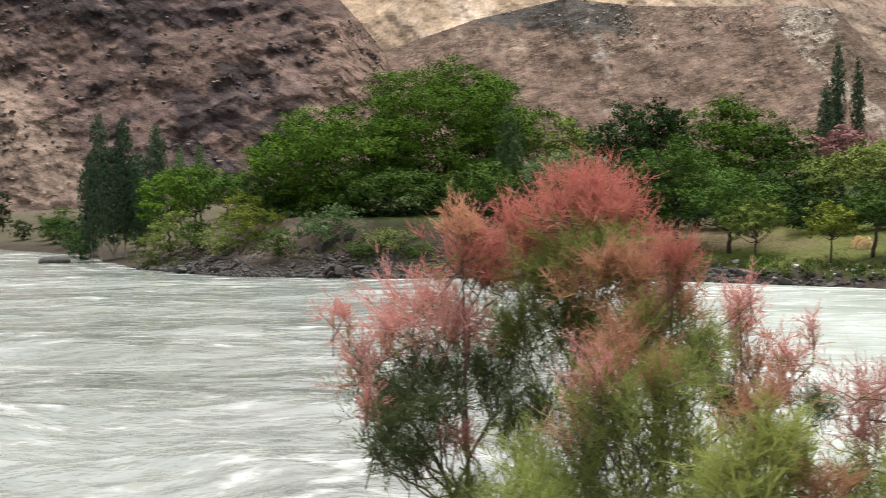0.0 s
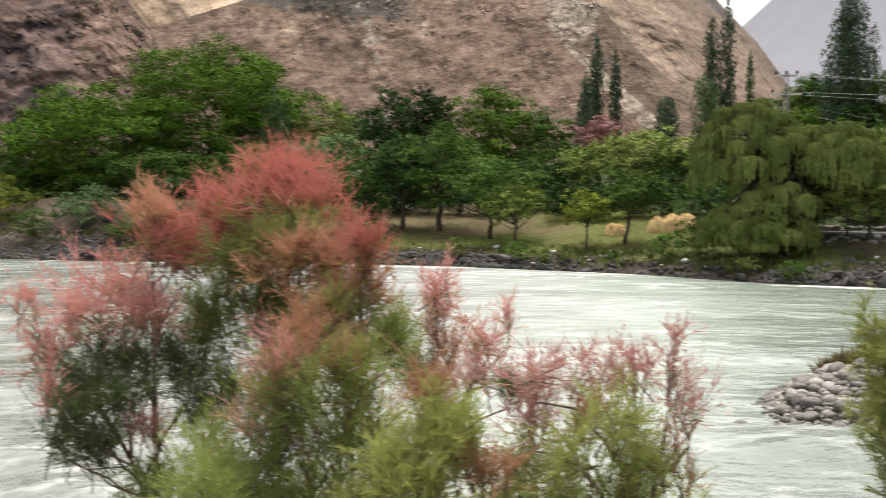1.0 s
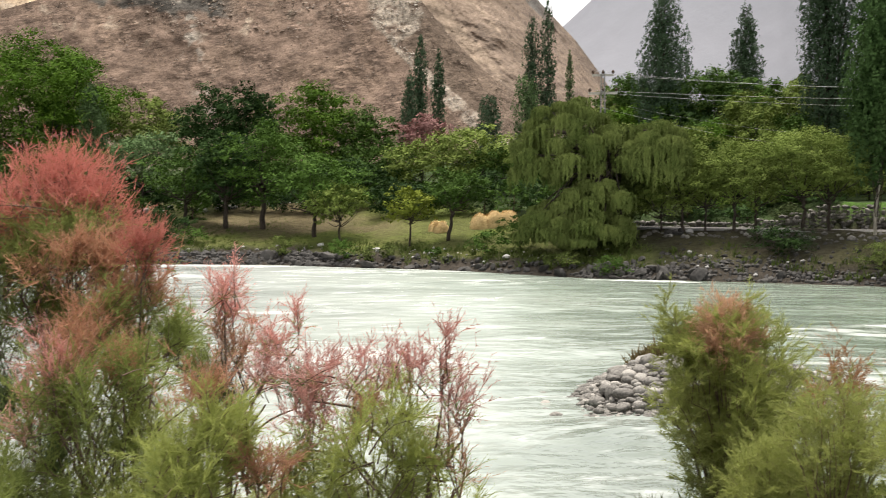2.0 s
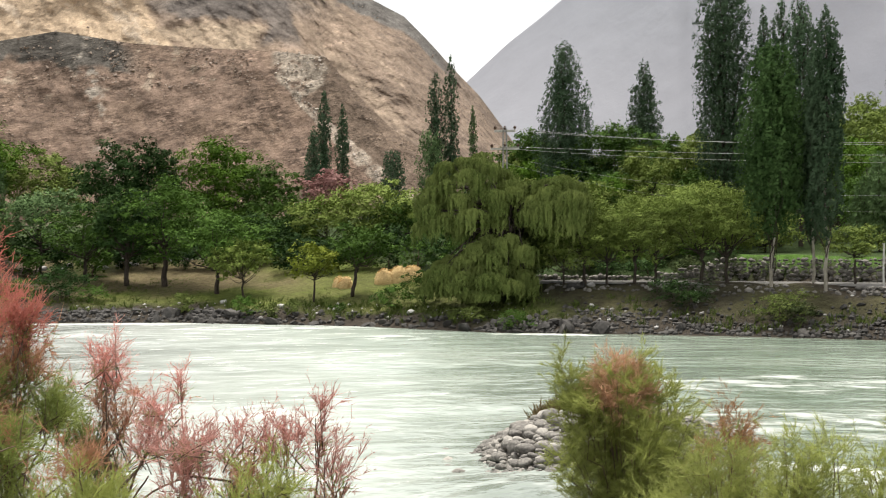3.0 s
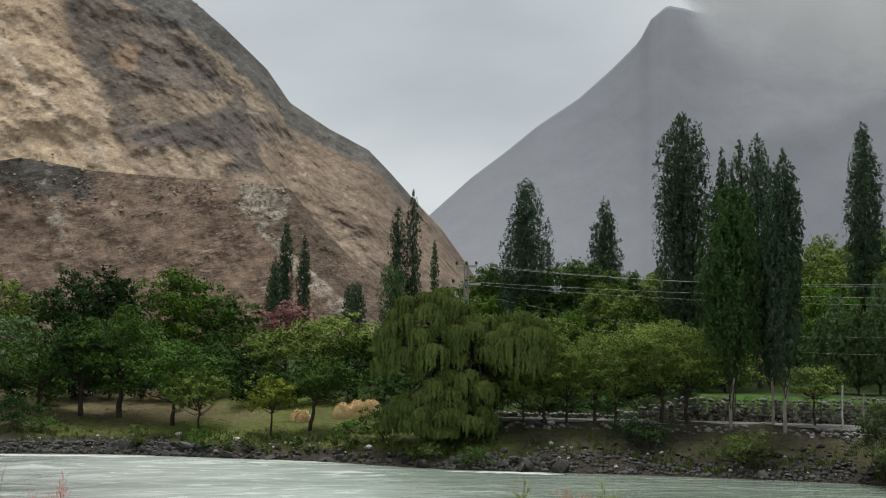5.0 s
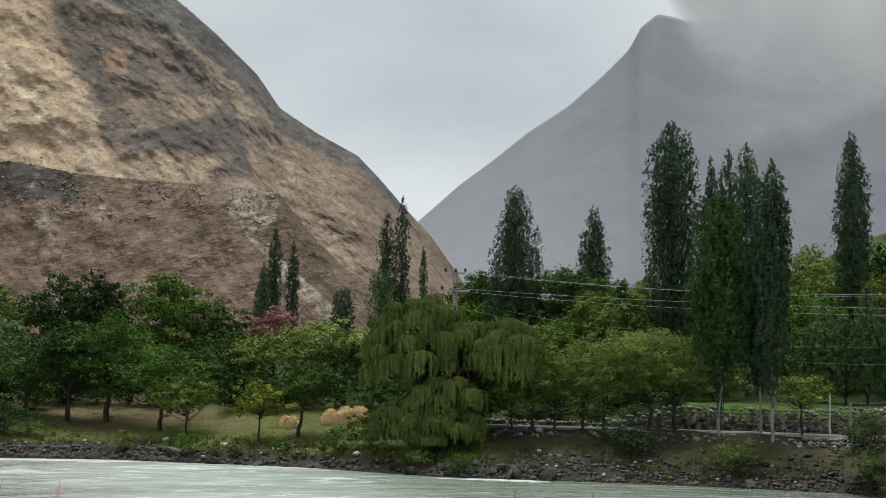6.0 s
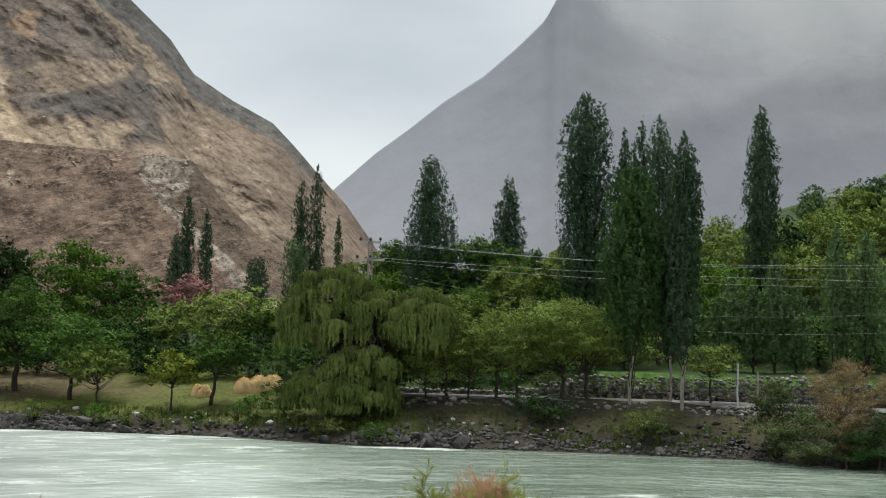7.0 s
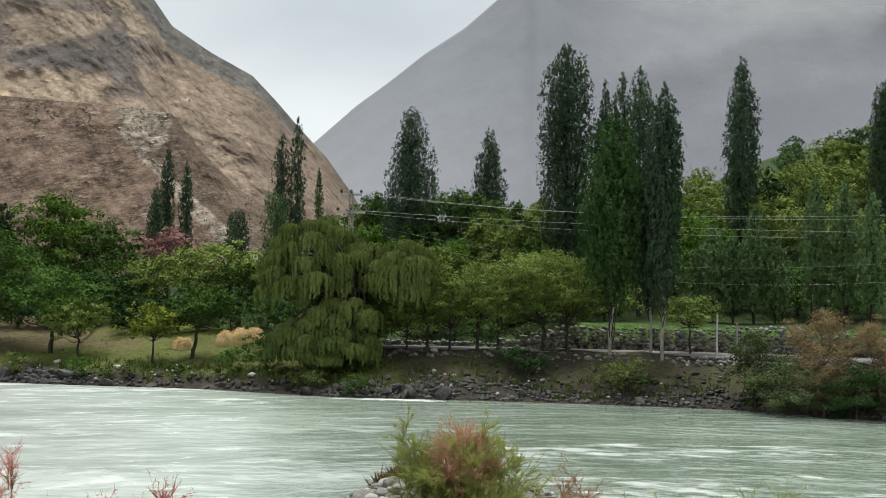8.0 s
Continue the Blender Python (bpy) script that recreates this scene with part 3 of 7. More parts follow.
def peak_colours(az, el, v, rib, rub):
    fine, grit = fbm(az * 4.5, el * 5.5, 0, 4, 45), fbm(az * 13, el * 15, 0, 3, 46)
    a = az + 0.40 * fbm(az * 1.6, el * 1.6, 0, 4, 51) + 0.22 * fine + 0.08 * grit  # ragged edges to every zone
    e = el + 0.30 * fbm(az * 1.7 + 4, el * 1.9, 0, 4, 52) + 0.16 * fine + 0.06 * grit
    fall = fbm((el + 1.05 * az) * 2.4 + 0.5 * fine, az * 0.4, 0, 5, 48)  # debris streaks down the slope

    def zone(col, mask, colour, amount=0.9):
        return blend(col, mask * amount, colour)

    def oval(x, y, rx, ry, tilt=0.0):
        return 1 - smooth(np.hypot((a - x) / rx, (e - y - tilt * (a - x)) / ry), 0.8, 1.1)

    col = np.zeros((*az.shape, 3)) + (0.232, 0.176, 0.133)
    edge = 9.5 - 0.45 * (e - 8.4)
    col = zone(col, smooth(a - edge, -0.1, 0.3) * smooth(e, 8.6, 9.4) * (1 - smooth(a + 0.55 * (e - 9), 16.0, 17.2)), (0.148, 0.124, 0.106))
    col = zone(col, smooth(fbm(az * 1.9, el * 2.3, 0, 4, 53) + 0.3 * fine, 0.15, 0.4) * smooth(a - edge, 0, 0.4) * smooth(e, 9, 10), (0.112, 0.098, 0.090), 0.7)
    col = zone(col, oval(11.4, 10.6, 2.3, 0.62, 0.08), (0.262, 0.205, 0.155))
    col = zone(col, oval(11.6, 9.3, 1.9, 0.6, -0.1), (0.102, 0.090, 0.082))
    col = zone(col, oval(9.5, 12.6, 0.5, 0.5), (0.29, 0.20, 0.135), 0.8)
    col = zone(col, oval(9.0, 15.0, 1.3, 0.5, -0.2), (0.27, 0.20, 0.145), 0.8)
    gorge = (1 - smooth(np.abs(a - 14.3 - 0.12 * (9 - e)), 0.55, 1.0)) * smooth(e, 7.6, 8.2) * (1 - smooth(e, 10.2, 11.0))
    col = zone(col, gorge, (0.100, 0.088, 0.080))
    strip = (1 - smooth(np.abs(a - 13.5 - 1.1 * (12.2 - e)), 0.3, 0.6)) * smooth(e, 10.3, 10.8) * (1 - smooth(e, 13.4, 13.9))
    col = zone(col, strip, (0.300, 0.240, 0.180))
    shelf = (1 - smooth(np.abs(e - 8.15), 0.3, 0.55)) * (1 - smooth(a, 13.0, 13.6)) * smooth(a, 9.0, 9.4)
    col = zone(col, shelf, (0.33, 0.262, 0.19), 0.8)
    cream = 1 - smooth(a - edge, -0.35, 0.05)
    col = zone(col, cream * (1 - smooth(e, 14.3, 15.0)), (0.43, 0.33, 0.23), 0.95)
    col = zone(col, cream * smooth(fall + 0.3 * grit, 0.2, 0.6) * (1 - smooth(e, 13.8, 14.6)), (0.43, 0.36, 0.285), 0.7)
    lower = smooth(a, 14.8, 16.2)
    col = zone(col, lower * (1 - smooth(e, 6.0, 8.5)), (0.185, 0.142, 0.110), 0.8)
    col = zone(col, smooth(fall + 0.2 * grit, 0.05, 0.4) * lower, (0.150, 0.116, 0.092), 0.8)
    col = zone(col, smooth(-fall + 0.2 * grit, 0.3, 0.6) * lower, (0.30, 0.235, 0.175), 0.6)
    crest = smooth(v + 0.010 * fine + 0.010 * rub - 0.004 * (az - 14), 0.885, 0.905) * (1 - smooth(az, 21.0, 22.5))
    col = zone(col, crest, (0.122, 0.116, 0.108), 0.95)
    return col * (1 + 0.14 * np.clip(fall, -1, 1) + 0.16 * np.clip(grit, -1, 1))[..., None]


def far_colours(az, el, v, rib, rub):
    # blue-grey and paler to the right: distance haze painted into the rock colour
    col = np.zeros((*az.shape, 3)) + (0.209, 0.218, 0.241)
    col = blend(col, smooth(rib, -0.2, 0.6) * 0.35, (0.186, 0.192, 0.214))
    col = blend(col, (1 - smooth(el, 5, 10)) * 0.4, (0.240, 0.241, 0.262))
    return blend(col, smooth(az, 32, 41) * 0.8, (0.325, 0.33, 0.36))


build_ground()
build_water()
mountain("cliff_spur", "dark purplish-brown broken rock cliff above a talus fan", [(-60, 12), (-30, 10.5), (-18, 10.3), (-9, 9.6), (-4.3, 8.25), (-3.35, 7.2), (-2.3, 5.9), (-1.9, 4.4), (-1.2, 1.5), (-0.6, -1.0)],
         285, 345, SPUR_ROCK, spur_colours, (520, 190), 1.45, 21, 1.1, -3.0, 55.0, -12, 0.032)
mountain("rubble_terrace", "brown flat-topped rubble terrace with a pale scree gully", [(-7, 5.0), (-1.9, 6.2), (1.5, 7.3), (5.3, 8.1), (8.3, 7.7), (11.5, 7.55), (13.4, 7.5), (14.6, 7.45), (16.4, 7.25), (17.5, 5.9), (19, 4.4), (21, 2.8), (23, 1.2), (26, -0.5)],
         368, 415, TERRACE_ROCK, terrace_colours, (420, 130), 0.7, 22, 1.05, -3.0, 45.0, 12, 0.012)
mountain("rock_mountain", "steep tan and grey bare rock mountain with cream slopes", [(-20, 24), (0, 19.5), (6.2, 18.0), (11.85, 15.05), (13.5, 13.8), (15.3, 12.2), (16.3, 10.85), (18, 9.8), (19.7, 8.95), (20.7, 7.95), (21.7, 6.85), (22.9, 5.6), (24, 4.1), (25.5, 1.9), (27, 0.2)],
         440, 620, PEAK_ROCK, peak_colours, (490, 190), 1.2, 23, 1.1, -3.0, 110.0, 36, 0.012)
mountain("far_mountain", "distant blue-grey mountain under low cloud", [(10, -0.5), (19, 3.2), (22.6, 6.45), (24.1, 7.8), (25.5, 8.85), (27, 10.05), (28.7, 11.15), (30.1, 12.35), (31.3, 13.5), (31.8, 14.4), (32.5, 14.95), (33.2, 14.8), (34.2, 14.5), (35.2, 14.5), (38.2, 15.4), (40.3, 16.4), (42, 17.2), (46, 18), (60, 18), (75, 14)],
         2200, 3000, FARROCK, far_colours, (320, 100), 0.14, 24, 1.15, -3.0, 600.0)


def cloud_bank():
    """Low cloud round the top of the far mountain: three thin ragged sheets of mist, one behind the other."""
    m = bpy.data.materials.new("cloud")
    m.use_nodes = True
    nt = m.node_tree
    nt.nodes.clear()
    out = nt.nodes.new("ShaderNodeOutputMaterial")
    dif = node(nt, "ShaderNodeBsdfDiffuse", Color=(0.72, 0.735, 0.75, 1))
    tra = node(nt, "ShaderNodeBsdfTranslucent", Color=(0.72, 0.735, 0.75, 1))
    both = node(nt, "ShaderNodeMixShader", Fac=0.5)
    clear = nt.nodes.new("ShaderNodeBsdfTransparent")
    mixed = nt.nodes.new("ShaderNodeMixShader")
    n = noise_of(nt, 0.0032, 6.0, 0.5, (1, 1, 1.8))
    at = nt.nodes.new("ShaderNodeVertexColor")
    at.layer_name = "thick"
    sep = nt.nodes.new("ShaderNodeSeparateColor")
    nt.links.new(at.outputs["Color"], sep.inputs["Color"])
    mul = nt.nodes.new("ShaderNodeMath")
    mul.operation = "MULTIPLY_ADD"
    mul.inputs[1].default_value = 0.9
    nt.links.new(n, mul.inputs[0])
    nt.links.new(sep.outputs[0], mul.inputs[2])
    alpha = ramp(nt, mul.outputs[0], (0.5, (0, 0, 0)), (1.5, (0.7, 0.7, 0.7)))
    nt.links.new(dif.outputs[0], both.inputs[1])
    nt.links.new(tra.outputs[0], both.inputs[2])
    nt.links.new(alpha, mixed.inputs["Fac"])
    nt.links.new(clear.outputs[0], mixed.inputs[1])
    nt.links.new(both.outputs[0], mixed.inputs[2])
    nt.links.new(mixed.outputs[0], out.inputs["Surface"])
    pieces, thick = [], []
    for k, r in enumerate((2460.0, 2560.0, 2680.0)):
        az, v = np.meshgrid(np.radians(np.linspace(29, 62, 90)), np.linspace(0, 1, 40))
        el = np.radians(8.0 + 12.5 * v)
        rr = r + 60 * fbm(az * 30, v * 4, 0, 3, 60 + k)
        P = np.stack([rr * np.sin(az), rr * np.cos(az), 5.8 + r * np.tan(el)], -1).reshape(-1, 3)
        pieces.append((P, grid_faces(*az.shape)))
        rise = np.degrees(el) - (13.0 + 2.0 * np.exp(-((np.degrees(az) - 32.3) / 1.6) ** 2) - np.clip(0.25 * (np.degrees(az) - 34), -0.1, 1.7))
        thick.append((-0.3 + 1.12 * smooth(rise, -3.4, 4.2) * smooth(np.degrees(az), 31.0, 34.5)).reshape(-1))
    v, f = joined(pieces)
    me = mesh_data("cloud", v, f, m, True, thick=np.repeat(np.concatenate(thick)[:, None], 3, 1))
    tagged(new("cloud", me), "pale grey low cloud wrapped round the mountain top", "cloud", kind="stuff")


# ---- plants: functions ----
def unit(v):
    return v / np.maximum(np.linalg.norm(v, axis=-1, keepdims=True), 1e-9)


def tube(path, radii, sides=7):
    """A tapered tube along a path: verts and quads."""
    path, radii = np.asarray(path, float), np.asarray(radii, float)
    tan = unit(np.gradient(path, axis=0))
    ref = np.where(np.abs(tan[:, 2:3]) > 0.9, [[1.0, 0, 0]], [[0, 0, 1.0]])
    a = unit(np.cross(tan, ref))
    b = np.cross(tan, a)
    th = np.linspace(0, 2 * np.pi, sides, endpoint=False)
    v = path[:, None] + radii[:, None, None] * (np.cos(th)[None, :, None] * a[:, None] + np.sin(th)[None, :, None] * b[:, None])
    i = np.arange(len(path) * sides).reshape(len(path), sides)
    j = np.roll(i, -1, 1)
    return v.reshape(-1, 3), np.stack([i[:-1], j[:-1], j[1:], i[1:]], -1).reshape(-1, 4)


def joined(pieces):
    vs, fs, at = [], [], 0
    for v, f in pieces:
        vs.append(v)
        fs.append(f + at)
        at += len(v)
    return np.concatenate(vs), np.concatenate(fs)


def bend(a, b, sag, rng, n=6):
    """A gently crooked path from a to b; sag lifts (+) or drops its middle."""
    t = np.linspace(0, 1, n)[:, None]
    a, b = np.asarray(a, float), np.asarray(b, float)
    p = a + (b - a) * t
    p[:, 2] += sag * np.sin(np.pi * t[:, 0])
    wob = rng.normal(size=(n, 3)) * np.linalg.norm(b - a) * 0.03
    wob[0] = 0
    return p + wob


def leaf_blades(pos, out, size, rng, droop=0.0, slim=0.66):
    """A pointed leaf at each place; out: the way its face leans."""
    n = len(pos)
    nor = unit(out + 0.32 * rng.normal(size=(n, 3)) + (0, 0, 0.12))
    tip = unit(np.cross(nor, rng.normal(size=(n, 3))))
    tip[:, 2] -= droop
    tip = unit(tip)
    wide = unit(np.cross(nor, tip))
    L = size * rng.uniform(0.65, 1.35, (n, 1))
    v = np.stack([pos - tip * L * 0.4 + wide * L * slim * 0.5, pos + tip * L * 0.6, pos - tip * L * 0.4 - wide * L * slim * 0.5], 1)
    return v.reshape(-1, 3), np.arange(3 * n).reshape(n, 3)


def boughs(lobes, rng, each=7, size=0.40):
    """Break each lobe of a crown into smaller flattened boughs sitting on its outside."""
    out = []
    for l in np.asarray(lobes, float):
        d = unit(rng.normal(size=(each, 3)) + (0, 0, 0.3))
        s = rng.uniform(0.65, 1.3, (each, 1)) * size
        out.append(np.hstack([l[:3] + d * l[3:] * rng.uniform(0.66, 0.92, (each, 1)), np.repeat(l[3:][None], each, 0) * s * (1.15, 1.15, 0.76)]))
        out.append(np.append(l[:3], l[3:] * 0.5)[None])
    return np.concatenate(out)


def clumps(lobes, count, per, spread, rng, flat=0.7, inner=0.2, under=-0.05):
    """Leaf places: tufts over the upper shells of the boughs, which hang open below, and a few inside."""
    lobes = np.asarray(lobes, float)
    area = lobes[:, 3] * lobes[:, 4] + lobes[:, 4] * lobes[:, 5]
    pick = rng.choice(len(lobes), count, p=area / area.sum())
    d = unit(rng.normal(size=(count, 3)) + (0, 0, 0.3))
    d[:, 2] = np.where(d[:, 2] < under, -d[:, 2], d[:, 2])
    r = np.where(rng.rand(count) < inner, rng.uniform(0.3, 0.8, count), rng.uniform(0.86, 1.05, count))
    c = lobes[pick, :3] + d * lobes[pick, 3:] * r[:, None]
    k = rng.randint(max(2, per // 2), per + per // 2, count)
    who = np.repeat(np.arange(count), k)
    sz = spread * rng.uniform(0.6, 1.4, count)[who][:, None]
    pos = c[who] + rng.normal(size=(len(who), 3)) * sz * (1, 1, flat)
    return pos, unit(d / lobes[pick, 3:] * lobes[pick, 3:4])[who]


def leafy(name, parent, pos, out, size, mat, rng, droop=0.0, slim=0.66, label=""):
    v, f = leaf_blades(pos, out, size, rng, droop, slim)
    return piece(name, mesh_data(name, v, f, mat), parent, label)


def wooden(bits, ob, mat, main, label=""):
    """Trunk of the first few tubes, and every limb a part of it."""
    v, f = joined(bits[:main])
    trunk = piece("trunk", mesh_data("trunk", v, f, mat, True), ob, label)
    for v, f in bits[main:]:
        piece("limb", mesh_data("limb", v, f, BARK, True), trunk)


def broadleaf(x, y, h, w, mat, seed, label, clear=0.22, name="tree", lean=0.0, leaf=0.235, dense=1.0, lobes_n=14, group="", bark=None, category="tree", thick=1.0):
    """A spreading tree: trunk, limbs that fork into lobes, tufted crown."""
    rng = np.random.RandomState(seed)
    ob = thing(name, x, y, float(ground_z(x, y)) - 0.1, label, category, group, rng.uniform(0, 360) if not lean else 0)
    leaf = leaf * min(1.0, max(0.55, (y + 0.5 * abs(x)) / 125))  # broad leaves stand far off
    rx, c0 = w / 2, h * clear
    hz = (h - c0) / 2
    top = np.array([lean, 0, c0 + hz])
    lobes = []
    for i in range(lobes_n):
        a = 2.4 * i + rng.uniform(-0.4, 0.4)
        q = (i + 0.5) / lobes_n
        zz = 0.78 - (1.45 if clear > 0.1 else 1.95) * q
        rr = 0.66 * math.sqrt(max(0.05, 1 - (zz * 0.95) ** 2)) * rng.uniform(0.8, 1.12)
        size = rng.uniform(0.32, 0.5)
        lobes.append((top[0] + rx * rr * math.cos(a), rx * rr * math.sin(a), top[2] + hz * zz * 0.72, rx * size, rx * size, hz * size * rng.uniform(0.75, 1.0)))
    lobes.append((top[0], 0, top[2], rx * 0.6, rx * 0.6, hz * 0.72))
    lobes.append((top[0] + 0.1 * rx, 0, top[2] + hz * 0.62, rx * 0.36, rx * 0.36, hz * 0.36))
    tr = 0.035 * h ** 0.9 * 0.55 * thick
    fork = np.array([lean * 0.5, 0, max(c0 * 1.15, 0.5)])
    bits = [tube(bend((0, 0, 0), fork, 0, rng), np.linspace(tr * 1.25, tr * 0.85, 6))]
    bits.append(tube(bend(fork, top, 0, rng), np.linspace(tr * 0.85, tr * 0.25, 6), 6))
    for l in lobes[:-2]:
        bits.append(tube(bend(fork + (top - fork) * rng.uniform(0, 0.45), np.array(l[:3]) + (0, 0, -0.2 * l[5]), -0.04 * w, rng), np.linspace(tr * 0.5, tr * 0.1, 6), 5))
    wooden(bits, ob, bark or BARK, 2)
    count = int(dense * 9.0 * w * (h - 0.6 * c0) / (leaf / 0.3) ** 1.6)
    pos, out = clumps(boughs(lobes, rng), max(count, 60), 11, 0.032 * w ** 0.6 + leaf * 0.3, rng)
    pos[:, 2] = np.maximum(pos[:, 2], 0.1 if clear < 0.1 else 0.7 * c0)
    leafy("crown", ob, pos, out, leaf, mat, rng, 0.3)
    return ob


def shrub(x, y, h, w, mat, seed, label, name="shrub", leaf=0.16, dense=0.9, group=""):
    return broadleaf(x, y, h, w, mat, seed, label, 0.04, name, 0, leaf, dense, 8, group, TWIG, "shrub")


def poplar(x, y, h, w, mat, seed, label, bark=None, clear=0.12, taper=0.7, dense=1.0, leaf=0.135, group="", name="poplar", gaps=0.0):
    """A columnar poplar: straight mast, steep limbs, tight upright plumes of small leaves round a dense core."""
    rng = np.random.RandomState(seed)
    ob = thing(name, x, y, float(ground_z(x, y)) - 0.1, label, "tree", group, rng.uniform(0, 360))
    tr = (0.0085 if bark is None else 0.0052) * h + 0.03
    bits = [tube(bend((0, 0, 0), (rng.normal() * 0.1, rng.normal() * 0.1, h * 0.93), 0, rng, 10) * (0.22, 0.22, 1), np.linspace(tr, tr * 0.12, 10))]
    lobes, n = [], int(18 + h * 4.0)
    for i in range(n):
        q = (i + 0.5) / n
        z = h * (clear + (0.96 - clear) * q)
        prof = min(1.0, (q / 0.2) ** 0.5) * (1 - max(0.0, (q - taper) / (1 - taper)) ** 2.0 * 0.80)
        rr = 0.5 * w * prof * rng.uniform(0.92, 1.1)
        a = 2.4 * i + rng.uniform(-0.5, 0.5)
        size = max(rr * rng.uniform(0.20, 0.33), 0.12)
        off = max(rr - size, 0.0) * rng.uniform(0.75, 1.02)
        tall = min(size * rng.uniform(3.0, 5.0), 0.11 * h + 0.2)
        if rng.rand() < gaps:
            continue
        lobes.append((off * math.cos(a), off * math.sin(a), min(z, 0.985 * h - tall), size, size, tall))
        if i % 2 == 0:
            lobes.append((0.3 * off * math.cos(a + 2), 0.3 * off * math.sin(a + 2), min(z, h - tall), 0.5 * rr + 0.08, 0.5 * rr + 0.08, tall))
        if i % 4 == 0:
            end = (off * math.cos(a), off * math.sin(a), z + size)
            bits.append(tube(bend((0, 0, max(z - 2.2 * rr - size, 0.4)), end, 0, rng), np.linspace(tr * 0.35, tr * 0.08, 6), 4))
    lobes.append((0, 0, 0.945 * h, 0.06 * w + 0.06, 0.06 * w + 0.06, 0.05 * h))
    wooden(bits, ob, bark or BARK, 1, "pale straight trunk" if bark else "")
    pos, out = clumps(lobes, int(dense * 24 * w * h * (0.2 / leaf) ** 1.7) + 60, 8, 0.03 + 0.006 * w, rng, 2.0, 0.15, -1.0)
    leafy("crown", ob, pos, out * (1, 1, 0.6), leaf, mat, rng, -0.2, 0.8)
    return ob


def willow(x, y, h, w, seed, label, turn=0.0):
    """A weeping willow: bough upon bough arching out of three stems, each a fountain of hanging strands, with deep shade between."""
    rng = np.random.RandomState(seed)
    ob = thing("weeping_willow", x, y, float(ground_z(x, y)) - 0.1, label, "tree", "", turn)
    bits = []
    for k in range(3):
        a = k * 2.1
        bits.append(tube(bend((0.25 * math.cos(a), 0.25 * math.sin(a), 0), (0.9 * math.cos(a), 0.9 * math.sin(a), h * 0.5), 0, rng), np.linspace(0.34, 0.2, 6)))
    heads = []
    # masses of the crown: middle, half width and depth, half height, number of boughs, length of the strands
    for cx, cy, cz, rx, ry, rz, n, hang in ((-0.20, 0, 0.56, 0.26, 0.30, 0.30, 30, 1.1), (0.26, 0, 0.51, 0.20, 0.28, 0.22, 24, 1.35), (-0.38, 0, 0.46, 0.14, 0.22, 0.24, 14, 1.2), (0.04, 0, 0.49, 0.17, 0.25, 0.21, 14, 0.9),
                                            (-0.27, -0.12, 0.05, 0.19, 0.20, 0.20, 20, 1.0), (-0.05, -0.18, 0.02, 0.17, 0.20, 0.19, 18, 1.0), (-0.05, -0.20, 0.25, 0.15, 0.12, 0.12, 9, 1.0)):
        for i in range(n):
            zz = 1 - 1.25 * (i + 0.5) / n
            a = 2.4 * i + rng.uniform(-0.4, 0.4)
            rr = math.sqrt(max(0.0, 1 - zz * zz)) * rng.uniform(0.82, 1.05)
            heads.append((w * (cx + rx * rr * math.cos(a)), w * (cy + ry * rr * math.sin(a)), h * (cz + rz * zz * rng.uniform(0.92, 1.06)), rng.uniform(0.55, 1.0) * w / 10.6, hang))
    tuft, lean = [], []
    for hx, hy, hz, sp, hang in heads:
        a0 = math.atan2(hy, hx)
        bits.append(tube(bend((0.4 * math.cos(a0), 0.4 * math.sin(a0), h * rng.uniform(0.35, 0.5)), (hx, hy, hz), 0.06 * h, rng), np.linspace(0.09, 0.02, 6), 4))
        m = int(125 * sp)
        a = np.where(rng.rand(m) < 0.6, a0 + rng.normal(size=m) * 0.9, rng.uniform(0, 6.28, m))
        reach = sp * rng.uniform(0.15, 1.1, m)
        drop = np.minimum(hang * rng.uniform(0.25, 1.0, m) * (0.3 + 0.9 * reach / sp), hz + rng.uniform(-0.5, 0.4, m))
        for i in range(m):
            L = max(drop[i], 0.3)
            n = int((L + reach[i]) * 21)
            t = rng.rand(n)
            bow = np.minimum(t / 0.4, 1.0)
            out = reach[i] * np.sin(bow * math.pi / 2)
            fall = 0.3 * (1 - reach[i] / sp) * sp + 0.16 * reach[i] * np.sin(np.minimum(t / 0.3, 1) * math.pi) - L * np.clip((t - 0.22) / 0.78, 0, 1) ** 1.25
            tuft.append(np.column_stack([hx + out * math.cos(a[i]), hy + out * math.sin(a[i]), hz + fall]) + rng.normal(size=(n, 3)) * 0.035)
            up = np.where(t < 0.35, 1.6, 0.25)
            lean.append(np.column_stack([np.full(n, math.cos(a[i])), np.full(n, math.sin(a[i])), up]))
    wooden(bits, ob, BARK, 3)
    n = 15000
    core = unit(rng.normal(size=(n, 3))) * rng.uniform(0.3, 1.0, (n, 1)) ** 0.5 * (0.31 * w, 0.18 * w, 0.32 * h) + (0.07 * w, 0.12 * w, 0.42 * h)
    leafy("inner_crown", ob, core, unit(core + 1e-3), 0.3, WILLOW_LEAF, rng, 0.8, 0.4, "shaded inner foliage")
    leafy("crown", ob, np.concatenate(tuft), unit(np.concatenate(lean)), 0.2, WILLOW_LEAF, rng, 1.9, 0.27, "hanging yellow-green strands")
    return ob


